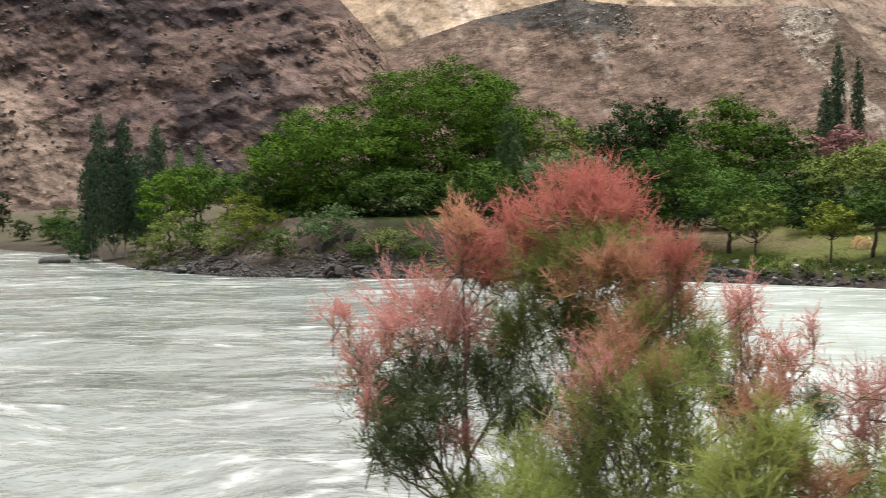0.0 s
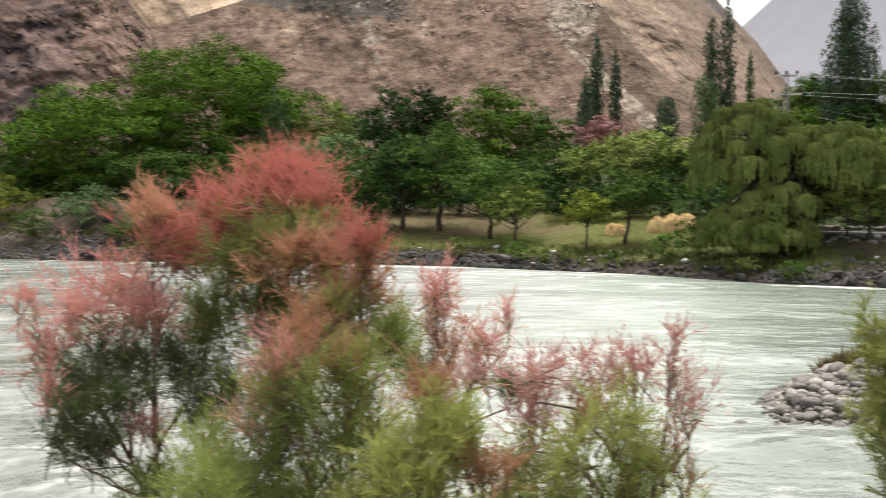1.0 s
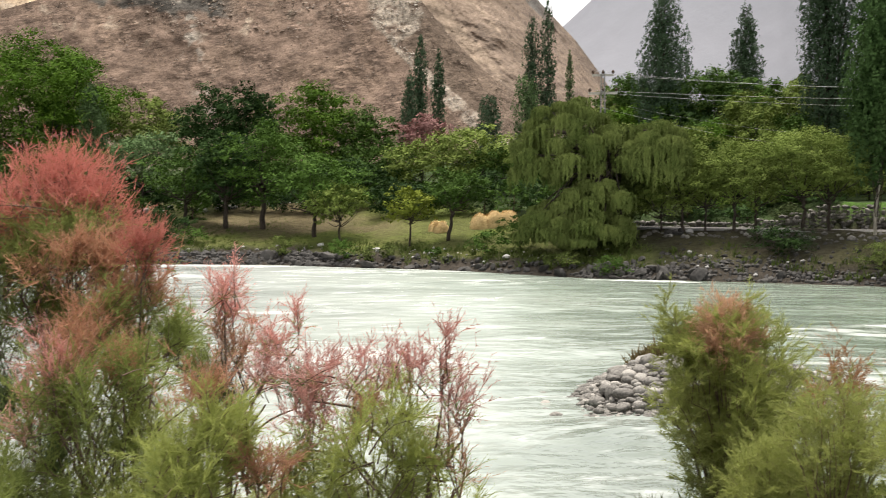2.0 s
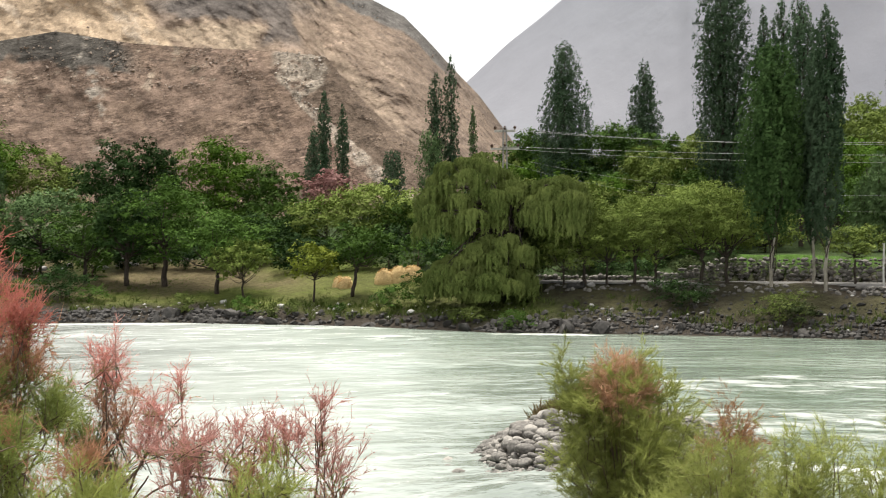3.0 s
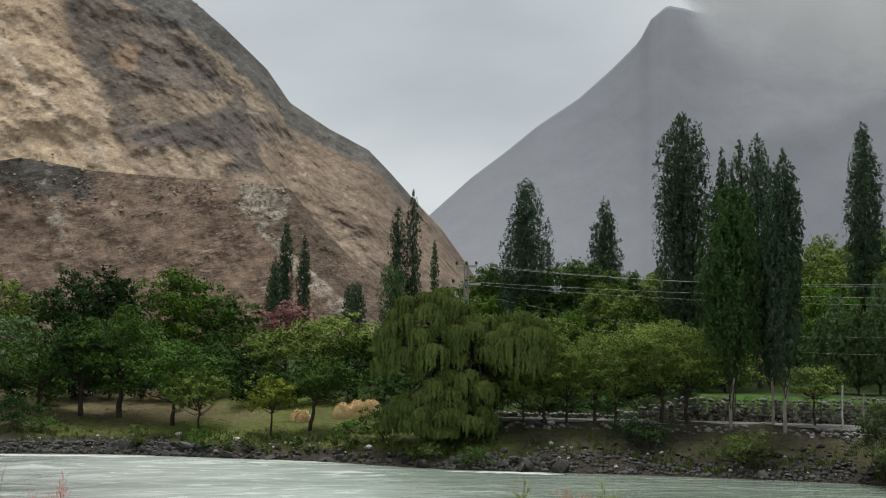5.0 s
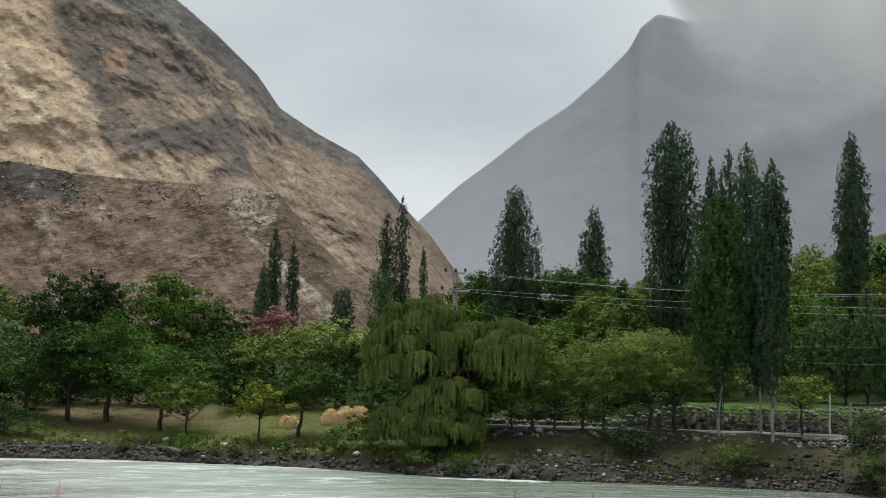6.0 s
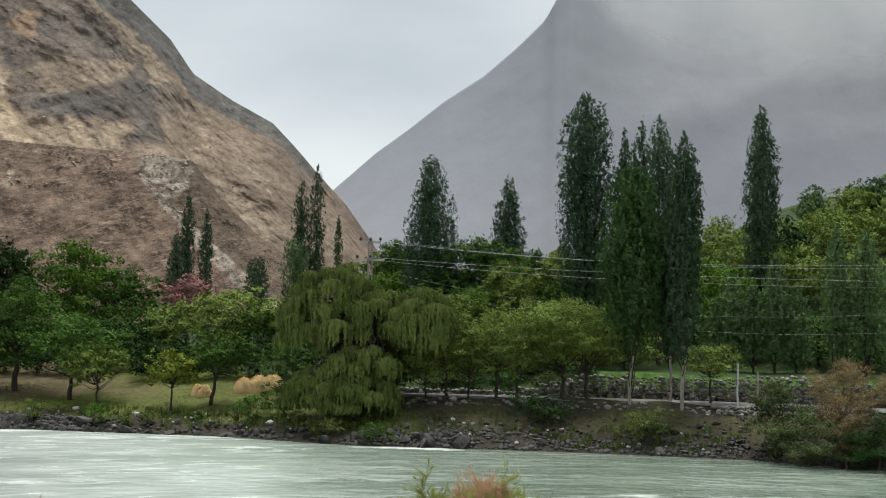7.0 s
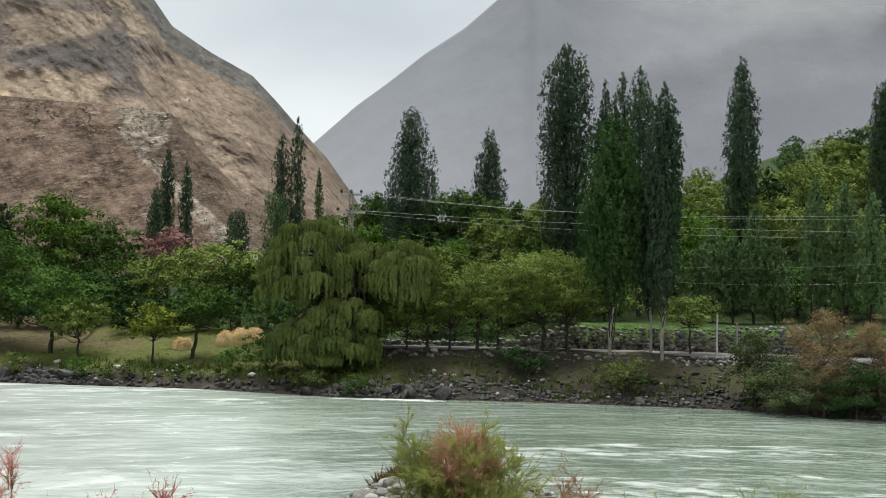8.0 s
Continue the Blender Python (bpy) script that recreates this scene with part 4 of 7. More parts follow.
def tamarisk(x, y, h, w, seed, label, stems=40, twigs=15, needles=55, pink=0.6, fade=0.25, lean=(0.0, 0.0), flower=None, green=None, depth=None, low=0.45, name="tamarisk", long=0.36, group="tamarisks on the near bank", fine=1.0, bare=0.34):
    """A feathery tamarisk: wand-like stems from one root, twig upon twig of needle foliage, plumes of blossom above."""
    rng = np.random.RandomState(seed)
    ob = thing(name, x, y, float(ground_z(x, y)) - 0.06, label, "shrub", group)
    depth = depth or w
    wood, seg_a, seg_b = [], [], []
    for i in range(stems):
        a, r = 2.4 * i + rng.uniform(-0.5, 0.5), math.sqrt((i + 0.5) / stems)
        tip = np.array([lean[0] + 0.5 * w * r * math.cos(a), lean[1] + 0.5 * depth * r * math.sin(a), h * (1 - (1 - low) * r ** 2.6) * rng.uniform(0.9, 1.0)])
        root = np.array([0.14 * w * r * math.cos(a), 0.14 * depth * r * math.sin(a), 0])
        mid = root * 0.5 + tip * 0.5 + (-0.10 * (tip[0] - lean[0] * 0.5), -0.1 * tip[1], 0.12 * h * r)
        t = np.linspace(0, 1, 9)[:, None]
        path = (1 - t) ** 2 * root + 2 * t * (1 - t) * mid + t * t * tip + rng.normal(size=(9, 3)) * 0.012 * h * t
        th = (0.008 + 0.0035 * h) * rng.uniform(0.6, 1.2)
        wood.append(tube(path, np.linspace(th, 0.0022, 9), 5))
        for k in range(twigs):
            q = rng.uniform(bare, 1.0) ** 0.75
            p = np.array([np.interp(q, t[:, 0], path[:, j]) for j in range(3)])
            d = unit(path[min(8, int(q * 8) + 1)] - path[int(q * 8) - 1 if q >= 1 else int(q * 8)])
            side = rng.normal(size=3) * (1, 1, 0.45)
            d = unit(d * 0.5 + unit(side) * 0.85 + np.array((0, 0, 0.14)))
            L = long * rng.uniform(0.45, 1.15) * (1.15 - 0.5 * q)
            seg_a.append(p)
            seg_b.append(p + d * L)
    A, B = np.array(seg_a), np.array(seg_b)
    # second order: each twig forks into short sprays
    pick = np.repeat(np.arange(len(A)), 4)
    t = rng.uniform(0.25, 0.95, (len(pick), 1))
    A2 = A[pick] + (B - A)[pick] * t
    D2 = unit(unit((B - A)[pick]) * 0.8 + rng.normal(size=(len(pick), 3)) * 0.55 + (0, 0, 0.15))
    B2 = A2 + D2 * long * rng.uniform(0.25, 0.75, (len(pick), 1))
    TA, TB = np.concatenate([A, A2]), np.concatenate([B, B2])
    # thin wood of the twigs: three-sided slivers
    side = unit(np.cross(TB - TA, rng.normal(size=TA.shape))) * 0.0013
    other = unit(np.cross(TB - TA, side)) * 0.0013
    tw = np.stack([TA + side, TA - 0.5 * side + other, TA - 0.5 * side - other, TB], 1).reshape(-1, 3)
    b = np.arange(len(TA))[:, None] * 4
    tf = np.concatenate([b + (0, 1, 3), b + (1, 2, 3), b + (2, 0, 3)])
    for v, f in wood:
        piece("stem", mesh_data("stem", v, f, TWIG, True), ob, "slim dark brown stem")
    tagged(piece("twig", mesh_data("twig", tw, tf, TWIG), ob), kind="stuff")
    n = len(TA)
    per = np.where(np.arange(n) < len(A), needles * 0.75, needles * 0.66).astype(int)
    who = np.repeat(np.arange(n), per)
    t = rng.rand(len(who), 1) ** 0.8
    P = TA[who] + (TB - TA)[who] * t
    axis = unit((TB - TA)[who])
    D = unit(axis * 0.85 + rng.normal(size=P.shape) * 0.36 + (0, 0, 0.12))
    hi = P[:, 2] / h + 0.12 * rng.normal(size=n)[who] + 0.1 * fbm(P[:, 0] * 4, P[:, 1] * 4, P[:, 2] * 4, 2, seed)
    bloom = hi > pink + fade * (rng.rand(n)[who] - 0.5)
    for mask, part_name, mat, size, wide, label2 in ((~bloom, "foliage", green or TAMARISK_GREEN, 0.06, 0.0019, ""), (bloom, "blossom", flower or TAMARISK_PINK, 0.062, 0.0025, "feathery coral-pink plumes")):
        p, d, ax = P[mask], D[mask], axis[mask]
        if len(p) == 0:
            continue
        L = size * rng.uniform(0.5, 1.3, (len(p), 1)) * fine
        wv = unit(np.cross(d, rng.normal(size=p.shape))) * wide * fine
        tri = np.stack([p - wv, p + wv, p + d * L], 1).reshape(-1, 3)
        piece(part_name, mesh_data(part_name, tri, np.arange(len(tri)).reshape(-1, 3), mat), ob, label2)
    return ob


def plumed_tamarisk(x, y, label, seed, lobes, name="tamarisk", group="tamarisks on the near bank"):
    """An old tamarisk: forking boughs, each ending in a cloud of fine sprays. lobes: place, half width, half height, fullness and material of each cloud."""
    rng = np.random.RandomState(seed)
    ob = thing(name, x, y, float(ground_z(x, y)) - 0.06, label, "shrub", group)
    t9 = np.linspace(0, 1, 10)[:, None]
    paths, wands, sprays = [], [], {}
    for lx, ly, lz, rx, rz, full, mat in sorted(lobes, key=lambda l: -l[2]):
        c, r = np.array((lx, ly, lz)), 1.3 * np.array((rx, 0.8 * rx, rz))
        foot = c - (0, 0, 1.35 * rz)
        start = np.array((rng.normal() * 0.05, rng.normal() * 0.05, 0.0))
        for p in paths:
            ok = p[(p[:, 2] < foot[2] - 0.3) & (np.hypot(p[:, 0] - foot[0], p[:, 1] - foot[1]) < 1.3 * (foot[2] - p[:, 2]))]
            if len(ok) and np.linalg.norm(ok[-1] - foot) < np.linalg.norm(start - foot):
                start = ok[-1]
        mid = start * 0.5 + foot * 0.5 + (-0.12 * (foot[0] - start[0]), 0, 0.05 + 0.08 * rng.normal())
        path = (1 - t9) ** 2 * start + 2 * t9 * (1 - t9) * mid + t9 ** 2 * foot + rng.normal(size=(10, 3)) * 0.012 * np.sin(np.pi * t9)
        paths.append(path)
        thick = 0.006 + 0.006 * float(np.linalg.norm(foot - start))
        v, f = tube(path, np.linspace(thick, 0.004, 10), 6)
        piece("stem", mesh_data("stem", v, f, TWIG, True), ob, "slim crooked dark stem")
        A, B = [], []
        flowering = mat in (TAMARISK_PINK, TAMARISK_ROSE, TAMARISK_SALMON, TAMARISK_RUST)
        for k in range(int(4 + 12 * full)):
            d = unit(rng.normal(size=3) + (0, 0, 0.3))
            tip = c + d * r * (rng.uniform(0.15, 0.95) if rng.rand() < 0.88 else rng.uniform(0.95, 1.3))
            root = foot + rng.normal(size=3) * r * 0.3 + (0, 0, rng.uniform(-0.2, 0.8) * rz)
            bow = 0.5 * (root + tip) + rng.normal(size=3) * 0.12 * r + (0, 0, 0.12 * rz)
            w = (1 - t9) ** 2 * root + 2 * t9 * (1 - t9) * bow + t9 ** 2 * tip
            wands.append(tube(w[::3], np.linspace(0.0036, 0.0013, 4), 4))
            q = rng.uniform(0.15, 1.0, 9)
            at9 = np.minimum((q * 9).astype(int), 8)
            P = w[at9] + (w[at9 + 1] - w[at9]) * (q * 9 - at9)[:, None]
            D = unit(unit(tip - root) * 0.6 + 0.55 * rng.normal(size=(9, 3)) + (0, 0, 0.45 if flowering else 0.32))
            A.append(P)
            B.append(P + D * rng.uniform(0.07, 0.24, (9, 1)) * (0.55 + 1.3 * rx))
        A, B = np.concatenate(A), np.concatenate(B)
        pick = np.repeat(np.arange(len(A)), 5)
        A2 = A[pick] + (B - A)[pick] * rng.uniform(0.15, 0.95, (len(pick), 1))
        B2 = A2 + unit(unit((B - A)[pick]) + 0.42 * rng.normal(size=(len(pick), 3)) + (0, 0, 0.08)) * rng.uniform(0.035, 0.13, (len(pick), 1)) * (0.6 + 1.2 * rx)
        A2, B2 = np.concatenate([A, A2]), np.concatenate([B, B2])
        green = (mat in (TAMARISK_PINK, TAMARISK_ROSE, TAMARISK_SALMON)) & (A2[:, 2] < lz - 0.2 * rz) & (rng.rand(len(A2)) < 0.3)
        for m, take in ((mat, ~green), (TAMARISK_GREEN, green)):
            if take.any():
                sprays.setdefault(m.name, (m, []))[1].append((A2[take], B2[take]))
    v, f = joined(wands)
    tagged(piece("twig", mesh_data("twig", v, f, TWIG, True), ob), kind="stuff")
    for key, (mat, segs) in sprays.items():
        A, B = np.concatenate([s[0] for s in segs]), np.concatenate([s[1] for s in segs])
        # every spray: a thread with short scales leaning off it
        who = np.repeat(np.arange(len(A)), 3)
        P = A[who] + (B - A)[who] * rng.uniform(0.0, 0.95, (len(who), 1))
        D = unit(unit((B - A)[who]) * 0.8 + 0.5 * rng.normal(size=P.shape)) * rng.uniform(0.012, 0.034, (len(who), 1))
        base, tips = np.concatenate([A, P]), np.concatenate([B, P + D])
        wide = np.concatenate([np.full(len(A), 0.0021), np.full(len(P), 0.0014)])[:, None]
        side = unit(np.cross(tips - base, rng.normal(size=base.shape))) * wide
        tri = np.stack([base - side, base + side, tips], 1).reshape(-1, 3)
        kind = "foliage" if "green" in key or "lime" in key or "dark" in key else "blossom"
        piece(kind, mesh_data(kind, tri, np.arange(len(tri)).reshape(-1, 3), mat), ob, "feathery pink plumes" if kind == "blossom" else "")
    return ob


def stone_mesh(name, mat, seed, flat=0.6, rough=0.18, subdiv=2, soft=True, chop=(0.3, 0.44)):
    """One boulder, about 1 m long, lumpy and flattened."""
    rng = np.random.RandomState(seed)
    bm = bmesh.new()
    bmesh.ops.create_icosphere(bm, subdivisions=subdiv, radius=0.5)
    off = Vector(rng.uniform(-50, 50, 3))
    cut = [(unit(rng.normal(size=3)), rng.uniform(*chop)) for _ in range(6)]
    for v in bm.verts:
        p = v.co * (1 + rough * noise.noise(v.co * 2.2 + off))
        for nrm, dist in cut:
            over = p.dot(Vector(nrm)) - dist
            if over > 0:
                p = p - Vector(nrm) * over * (0.55 if soft else 0.9)
        v.co = (p.x, p.y * 0.78, p.z * flat)
    me = bpy.data.meshes.new(name)
    bm.to_mesh(me)
    bm.free()
    me.polygons.foreach_set("use_smooth", np.full(len(me.polygons), soft))
    me.materials.append(mat)
    return me


def strew(name, meshes, places, mat, label, category="stones"):
    """Many loose stones too small to pick apart, as one mesh. places: rows of x, y, z, size."""
    rng = np.random.RandomState(len(places))
    vs, fs, at = [], [], 0
    data = []
    for me in meshes:
        co = np.empty(len(me.vertices) * 3)
        me.vertices.foreach_get("co", co)
        data.append((co.reshape(-1, 3), np.array([p.vertices[:] for p in me.polygons])))
    for px, py, pz, size in places:
        v, f = data[rng.randint(len(data))]
        a = rng.uniform(0, 6.28)
        ca, sa = math.cos(a) * size, math.sin(a) * size
        q = np.column_stack([v[:, 0] * ca - v[:, 1] * sa, v[:, 0] * sa + v[:, 1] * ca, v[:, 2] * size * rng.uniform(0.8, 1.2)]) + (px, py, pz)
        vs.append(q)
        fs.append(f + at)
        at += len(v)
    me = mesh_data(name, np.concatenate(vs), np.concatenate(fs), mat, False)
    return tagged(new(name, me), label, category, kind="stuff")


cloud_bank()


# ---- trees and shrubs of the far bank ----
poplar(-31.3, 122.6, 14.3, 2.1, POPLAR_LEAF, 101, "tall dark poplar with pale trunk at the water", PALE_BARK, 0.16, group="poplars at the river bend")
poplar(-29.3, 123.5, 13.3, 2.3, POPLAR_LEAF, 102, "tall dark poplar with pale trunk at the water", PALE_BARK, 0.16, group="poplars at the river bend")
poplar(-30.3, 123.2, 10.6, 3.2, POPLAR_LEAF, 103, "tall dark poplar with pale trunk at the water", PALE_BARK, 0.16, group="poplars at the river bend")
poplar(-32.3, 122.7, 10.2, 2.4, POPLAR_LEAF, 104, "tall dark poplar with pale trunk at the water", PALE_BARK, 0.16, group="poplars at the river bend")
poplar(-31.2, 146.7, 12.7, 2.7, POPLAR_LEAF, 105, "dark poplar behind the river bank")
poplar(-30.9, 136.6, 9.7, 3.3, POPLAR_LEAF, 106, "short dark poplar behind the river bank")
poplar(-32.6, 166.9, 10.8, 1.8, SILVER_LEAF, 107, "thin grey-green poplar in the distance", dense=0.6)
poplar(-31.1, 172.2, 11.3, 2.0, SILVER_LEAF, 108, "thin grey-green poplar in the distance", dense=0.6)
poplar(-24.1, 178.4, 11.3, 2.5, POPLAR_LEAF, 109, "dark slender poplar in the distance")
shrub(-59.3, 180.5, 5.5, 2.7, DARK_LEAF, 110, "small dark tree across the bend")
shrub(-50.9, 162.2, 2.5, 3.5, DARK_LEAF, 111, "low dark bush at the far shore")
shrub(-46.3, 158.4, 2.7, 4.6, DARK_LEAF, 112, "low dark bush at the far shore")
shrub(-35.6, 131.2, 3.0, 4.1, DARK_LEAF, 113, "dark bush at the water beside poplars")
broadleaf(-25.1, 122.4, 7.5, 6.7, WALNUT_LEAF, 114, "round green tree on the bank terrace")
broadleaf(-21.4, 116.1, 6.2, 7.1, WALNUT_LEAF, 115, "round green tree on the bank terrace")
broadleaf(-17.8, 110.6, 3.9, 6.0, ORCHARD_LEAF, 116, "green tree on the bank terrace")
broadleaf(-14.6, 111.0, 3.5, 6.7, ORCHARD_LEAF, 117, "green tree among bank shrubs", clear=0.1)
shrub(-22.6, 110.7, 4.0, 5.4, LIGHT_LEAF, 118, "green shrub over the eroded bank")
shrub(-19.6, 106.2, 3.2, 3.2, ORCHARD_LEAF, 119, "young tree leaning over the bank")
shrub(-16.0, 105.8, 3.4, 3.6, YELLOW_LEAF, 120, "yellow-green bush on the bank top")
shrub(-14.2, 102.0, 3.1, 4.7, YELLOW_LEAF, 121, "bright yellow-green bush on the bank top")
shrub(-16.8, 102.6, 2.9, 4.1, LIGHT_LEAF, 122, "light green shrub on the bank")
shrub(-11.8, 98.3, 2.2, 3.9, ORCHARD_LEAF, 123, "green shrub over the stony bank")
shrub(-8.2, 98.2, 3.0, 5.9, SILVER_LEAF, 124, "rounded grey-green bush above the stones", leaf=0.2)
shrub(-23.9, 108.4, 1.5, 3.0, WILLOW_LEAF, 125, "olive shrub at the foot of the bank")
shrub(-5.8, 95.8, 1.4, 3.5, ORCHARD_LEAF, 126, "green shrub on the stony bank")
shrub(-3.6, 95.9, 2.0, 4.9, WILLOW_LEAF, 127, "tall rough shrub on the stony bank")
shrub(-1.6, 95.0, 1.1, 3.4, ORCHARD_LEAF, 128, "rough shrub on the stony bank")
broadleaf(-8.2, 107.7, 9.3, 15.2, WALNUT_LEAF, 129, "huge dense walnut tree with spreading crown", lobes_n=18, clear=0.06, dense=1.6)
broadleaf(0.1, 112.0, 13.4, 16.8, WALNUT_LEAF, 130, "tallest walnut tree with a broad dark crown", lobes_n=20, clear=0.06, dense=1.7)
broadleaf(-12.3, 112.3, 8.0, 8.8, WALNUT_LEAF, 131, "dense green tree beside the walnut", lobes_n=12, clear=0.06)
broadleaf(3.8, 113.9, 11.3, 7.5, WALNUT_LEAF, 132, "green tree behind the walnut", clear=0.08)
broadleaf(-4.0, 102.9, 4.1, 10.5, ORCHARD_LEAF, 133, "dark low-crowned tree under the walnut", clear=0.12)
broadleaf(2.9, 102.0, 4.3, 7.9, ORCHARD_LEAF, 134, "dark low-crowned tree under the walnut", clear=0.12)
poplar(5.4, 107.9, 9.3, 3.7, SILVER_LEAF, 135, "silvery young poplar against the walnut", taper=0.4)
broadleaf(9.9, 117.6, 9.3, 9.2, LIGHT_LEAF, 136, "light green round tree behind the orchard")
broadleaf(8.9, 103.6, 6.6, 6.9, SILVER_LEAF, 137, "grey-green tree at the orchard edge")
broadleaf(14.3, 107.0, 9.6, 6.8, DARK_LEAF, 138, "very dark broad tree in the orchard")
broadleaf(17.9, 107.5, 9.9, 5.2, DARK_LEAF, 139, "very dark tree in the orchard")
broadleaf(23.3, 109.6, 10.2, 11.7, WALNUT_LEAF, 140, "large round green tree behind the orchard", lobes_n=16, clear=0.08)
broadleaf(27.2, 108.7, 8.1, 7.4, ORCHARD_LEAF, 141, "green tree behind the orchard")
broadleaf(11.5, 98.3, 5.8, 6.5, ORCHARD_LEAF, 142, "orchard tree with dark trunk on dry grass", clear=0.22, thick=1.5)
broadleaf(16.5, 94.6, 8.1, 7.2, ORCHARD_LEAF, 143, "orchard tree with dark trunk on dry grass", clear=0.22, thick=1.5)
broadleaf(14.1, 96.0, 7.0, 6.4, DARK_LEAF, 144, "orchard tree with dark trunk on dry grass", clear=0.22, thick=1.5)
broadleaf(19.3, 90.0, 6.1, 7.7, ORCHARD_LEAF, 145, "orchard tree with a rounded crown on the lawn", clear=0.22, thick=1.5)
broadleaf(20.5, 87.6, 4.3, 4.6, LIGHT_LEAF, 146, "small light green tree on the lawn", clear=0.2)
broadleaf(24.3, 83.7, 3.9, 3.9, YELLOW_LEAF, 147, "young yellow-green tree on the lawn", clear=0.3)
broadleaf(26.5, 83.0, 5.2, 4.2, ORCHARD_LEAF, 148, "leaning small tree on the lawn by the straw", clear=0.3, lean=0.9, thick=1.4)
broadleaf(27.3, 104.6, 4.9, 7.1, ORCHARD_LEAF, 149, "green tree at the back of the lawn", clear=0.15)
broadleaf(30.5, 101.6, 5.5, 7.9, LIGHT_LEAF, 150, "round light green tree at the back of the lawn", clear=0.15)
broadleaf(34.9, 102.4, 6.0, 7.8, LIGHT_LEAF, 151, "light green tree at the back of the lawn", clear=0.15)
broadleaf(37.2, 101.5, 4.3, 6.2, ORCHARD_LEAF, 152, "green tree behind the straw heap", clear=0.15)
broadleaf(26.1, 94.6, 3.0, 5.3, DARK_LEAF, 153, "dark bush at the back of the lawn", clear=0.1)
broadleaf(24.5, 101.2, 4.0, 6.9, DARK_LEAF, 154, "dark tree at the back of the orchard", clear=0.15)
broadleaf(34.9, 117.0, 6.8, 5.7, PINK_LEAF, 155, "pink-flowering tree rising over the orchard")
poplar(42.6, 144.0, 16.1, 1.9, POPLAR_LEAF, 156, "slim tall poplar behind the orchard", gaps=0.1)
poplar(44.5, 143.3, 14.3, 1.9, POPLAR_LEAF, 157, "slim tall poplar behind the orchard", gaps=0.15)
poplar(40.9, 142.4, 11.6, 3.0, POPLAR_LEAF, 158, "broad poplar behind the orchard", taper=0.3)
poplar(46.6, 132.2, 8.8, 3.3, POPLAR_LEAF, 159, "short dark poplar behind the trees")
poplar(56.7, 141.2, 19.9, 2.1, POPLAR_LEAF, 160, "sparse tall poplar behind the willow", gaps=0.25, dense=0.8)
poplar(55.1, 141.8, 18.2, 2.6, POPLAR_LEAF, 161, "sparse tall poplar behind the willow", gaps=0.3, dense=0.7)
poplar(53.7, 140.2, 11.3, 3.5, SILVER_LEAF, 162, "sparse grey-green poplar behind the willow", gaps=0.25, dense=0.7)
poplar(64.0, 152.3, 14.8, 1.4, SILVER_LEAF, 163, "thin small poplar in the distance", dense=0.7)
willow(33.8, 73.9, 9.5, 10.5, 77, "large weeping willow with yellow-green hanging strands on the bank", -24.4)
shrub(29.7, 77.7, 2.2, 3.5, ORCHARD_LEAF, 164, "dark green shrub at the edge of the lawn")
shrub(27.3, 77.5, 1.7, 2.9, ORCHARD_LEAF, 165, "dark green shrub at the edge of the lawn")
shrub(31.7, 68.2, 1.2, 2.5, ORCHARD_LEAF, 166, "small green shrub on the bank stones")
shrub(30.1, 71.1, 0.9, 2.8, WILLOW_LEAF, 167, "low shrub below the willow")
broadleaf(53.8, 113.1, 10.2, 8.2, ORCHARD_LEAF, 168, "round green tree on the slope behind the willow", clear=0.1)
poplar(54.2, 107.3, 17.8, 6.2, POPLAR_LEAF, 169, "conical dark poplar on the slope", taper=0.25, dense=1.1)
poplar(64.3, 110.9, 16.7, 4.8, POPLAR_LEAF, 170, "conical dark poplar on the slope", taper=0.25, dense=1.1)
broadleaf(57.7, 105.5, 10.4, 10.1, ORCHARD_LEAF, 171, "dense green tree on the slope", clear=0.1)
broadleaf(61.1, 101.2, 9.4, 6.4, ORCHARD_LEAF, 172, "green tree on the slope", clear=0.1)
broadleaf(63.5, 99.8, 9.3, 5.7, LIGHT_LEAF, 173, "green tree on the slope", clear=0.1)
broadleaf(49.6, 84.8, 7.6, 5.0, LIGHT_LEAF, 174, "yellow-green tree above the road", clear=0.35)
broadleaf(45.5, 87.1, 5.9, 7.6, LIGHT_LEAF, 175, "light green tree above the road", clear=0.1)
broadleaf(49.0, 87.4, 6.0, 7.2, ORCHARD_LEAF, 176, "green tree above the road", clear=0.1)
broadleaf(54.1, 84.4, 6.4, 7.8, ORCHARD_LEAF, 177, "green tree above the road", clear=0.1)
broadleaf(48.8, 80.6, 4.6, 6.8, LIGHT_LEAF, 178, "light green tree above the road", clear=0.15)
broadleaf(51.6, 77.7, 4.1, 6.7, ORCHARD_LEAF, 179, "green tree above the road", clear=0.15)
broadleaf(36.5, 72.0, 3.7, 4.4, LIGHT_LEAF, 180, "young roadside tree with a thin dark trunk", clear=0.22, leaf=0.15, dense=1.0, group="young trees along the road")
broadleaf(37.6, 71.4, 5.7, 4.7, LIGHT_LEAF, 181, "young roadside tree with a thin dark trunk", clear=0.22, leaf=0.15, dense=1.0, group="young trees along the road")
broadleaf(38.8, 70.8, 4.3, 4.4, LIGHT_LEAF, 182, "young roadside tree with a thin dark trunk", clear=0.22, leaf=0.15, dense=1.0, group="young trees along the road")
broadleaf(40.2, 70.0, 5.8, 5.2, LIGHT_LEAF, 183, "young roadside tree with a thin dark trunk", clear=0.22, leaf=0.15, dense=1.0, group="young trees along the road")
broadleaf(41.3, 69.4, 4.9, 4.6, LIGHT_LEAF, 184, "young roadside tree with a thin dark trunk", clear=0.22, leaf=0.15, dense=1.0, group="young trees along the road")
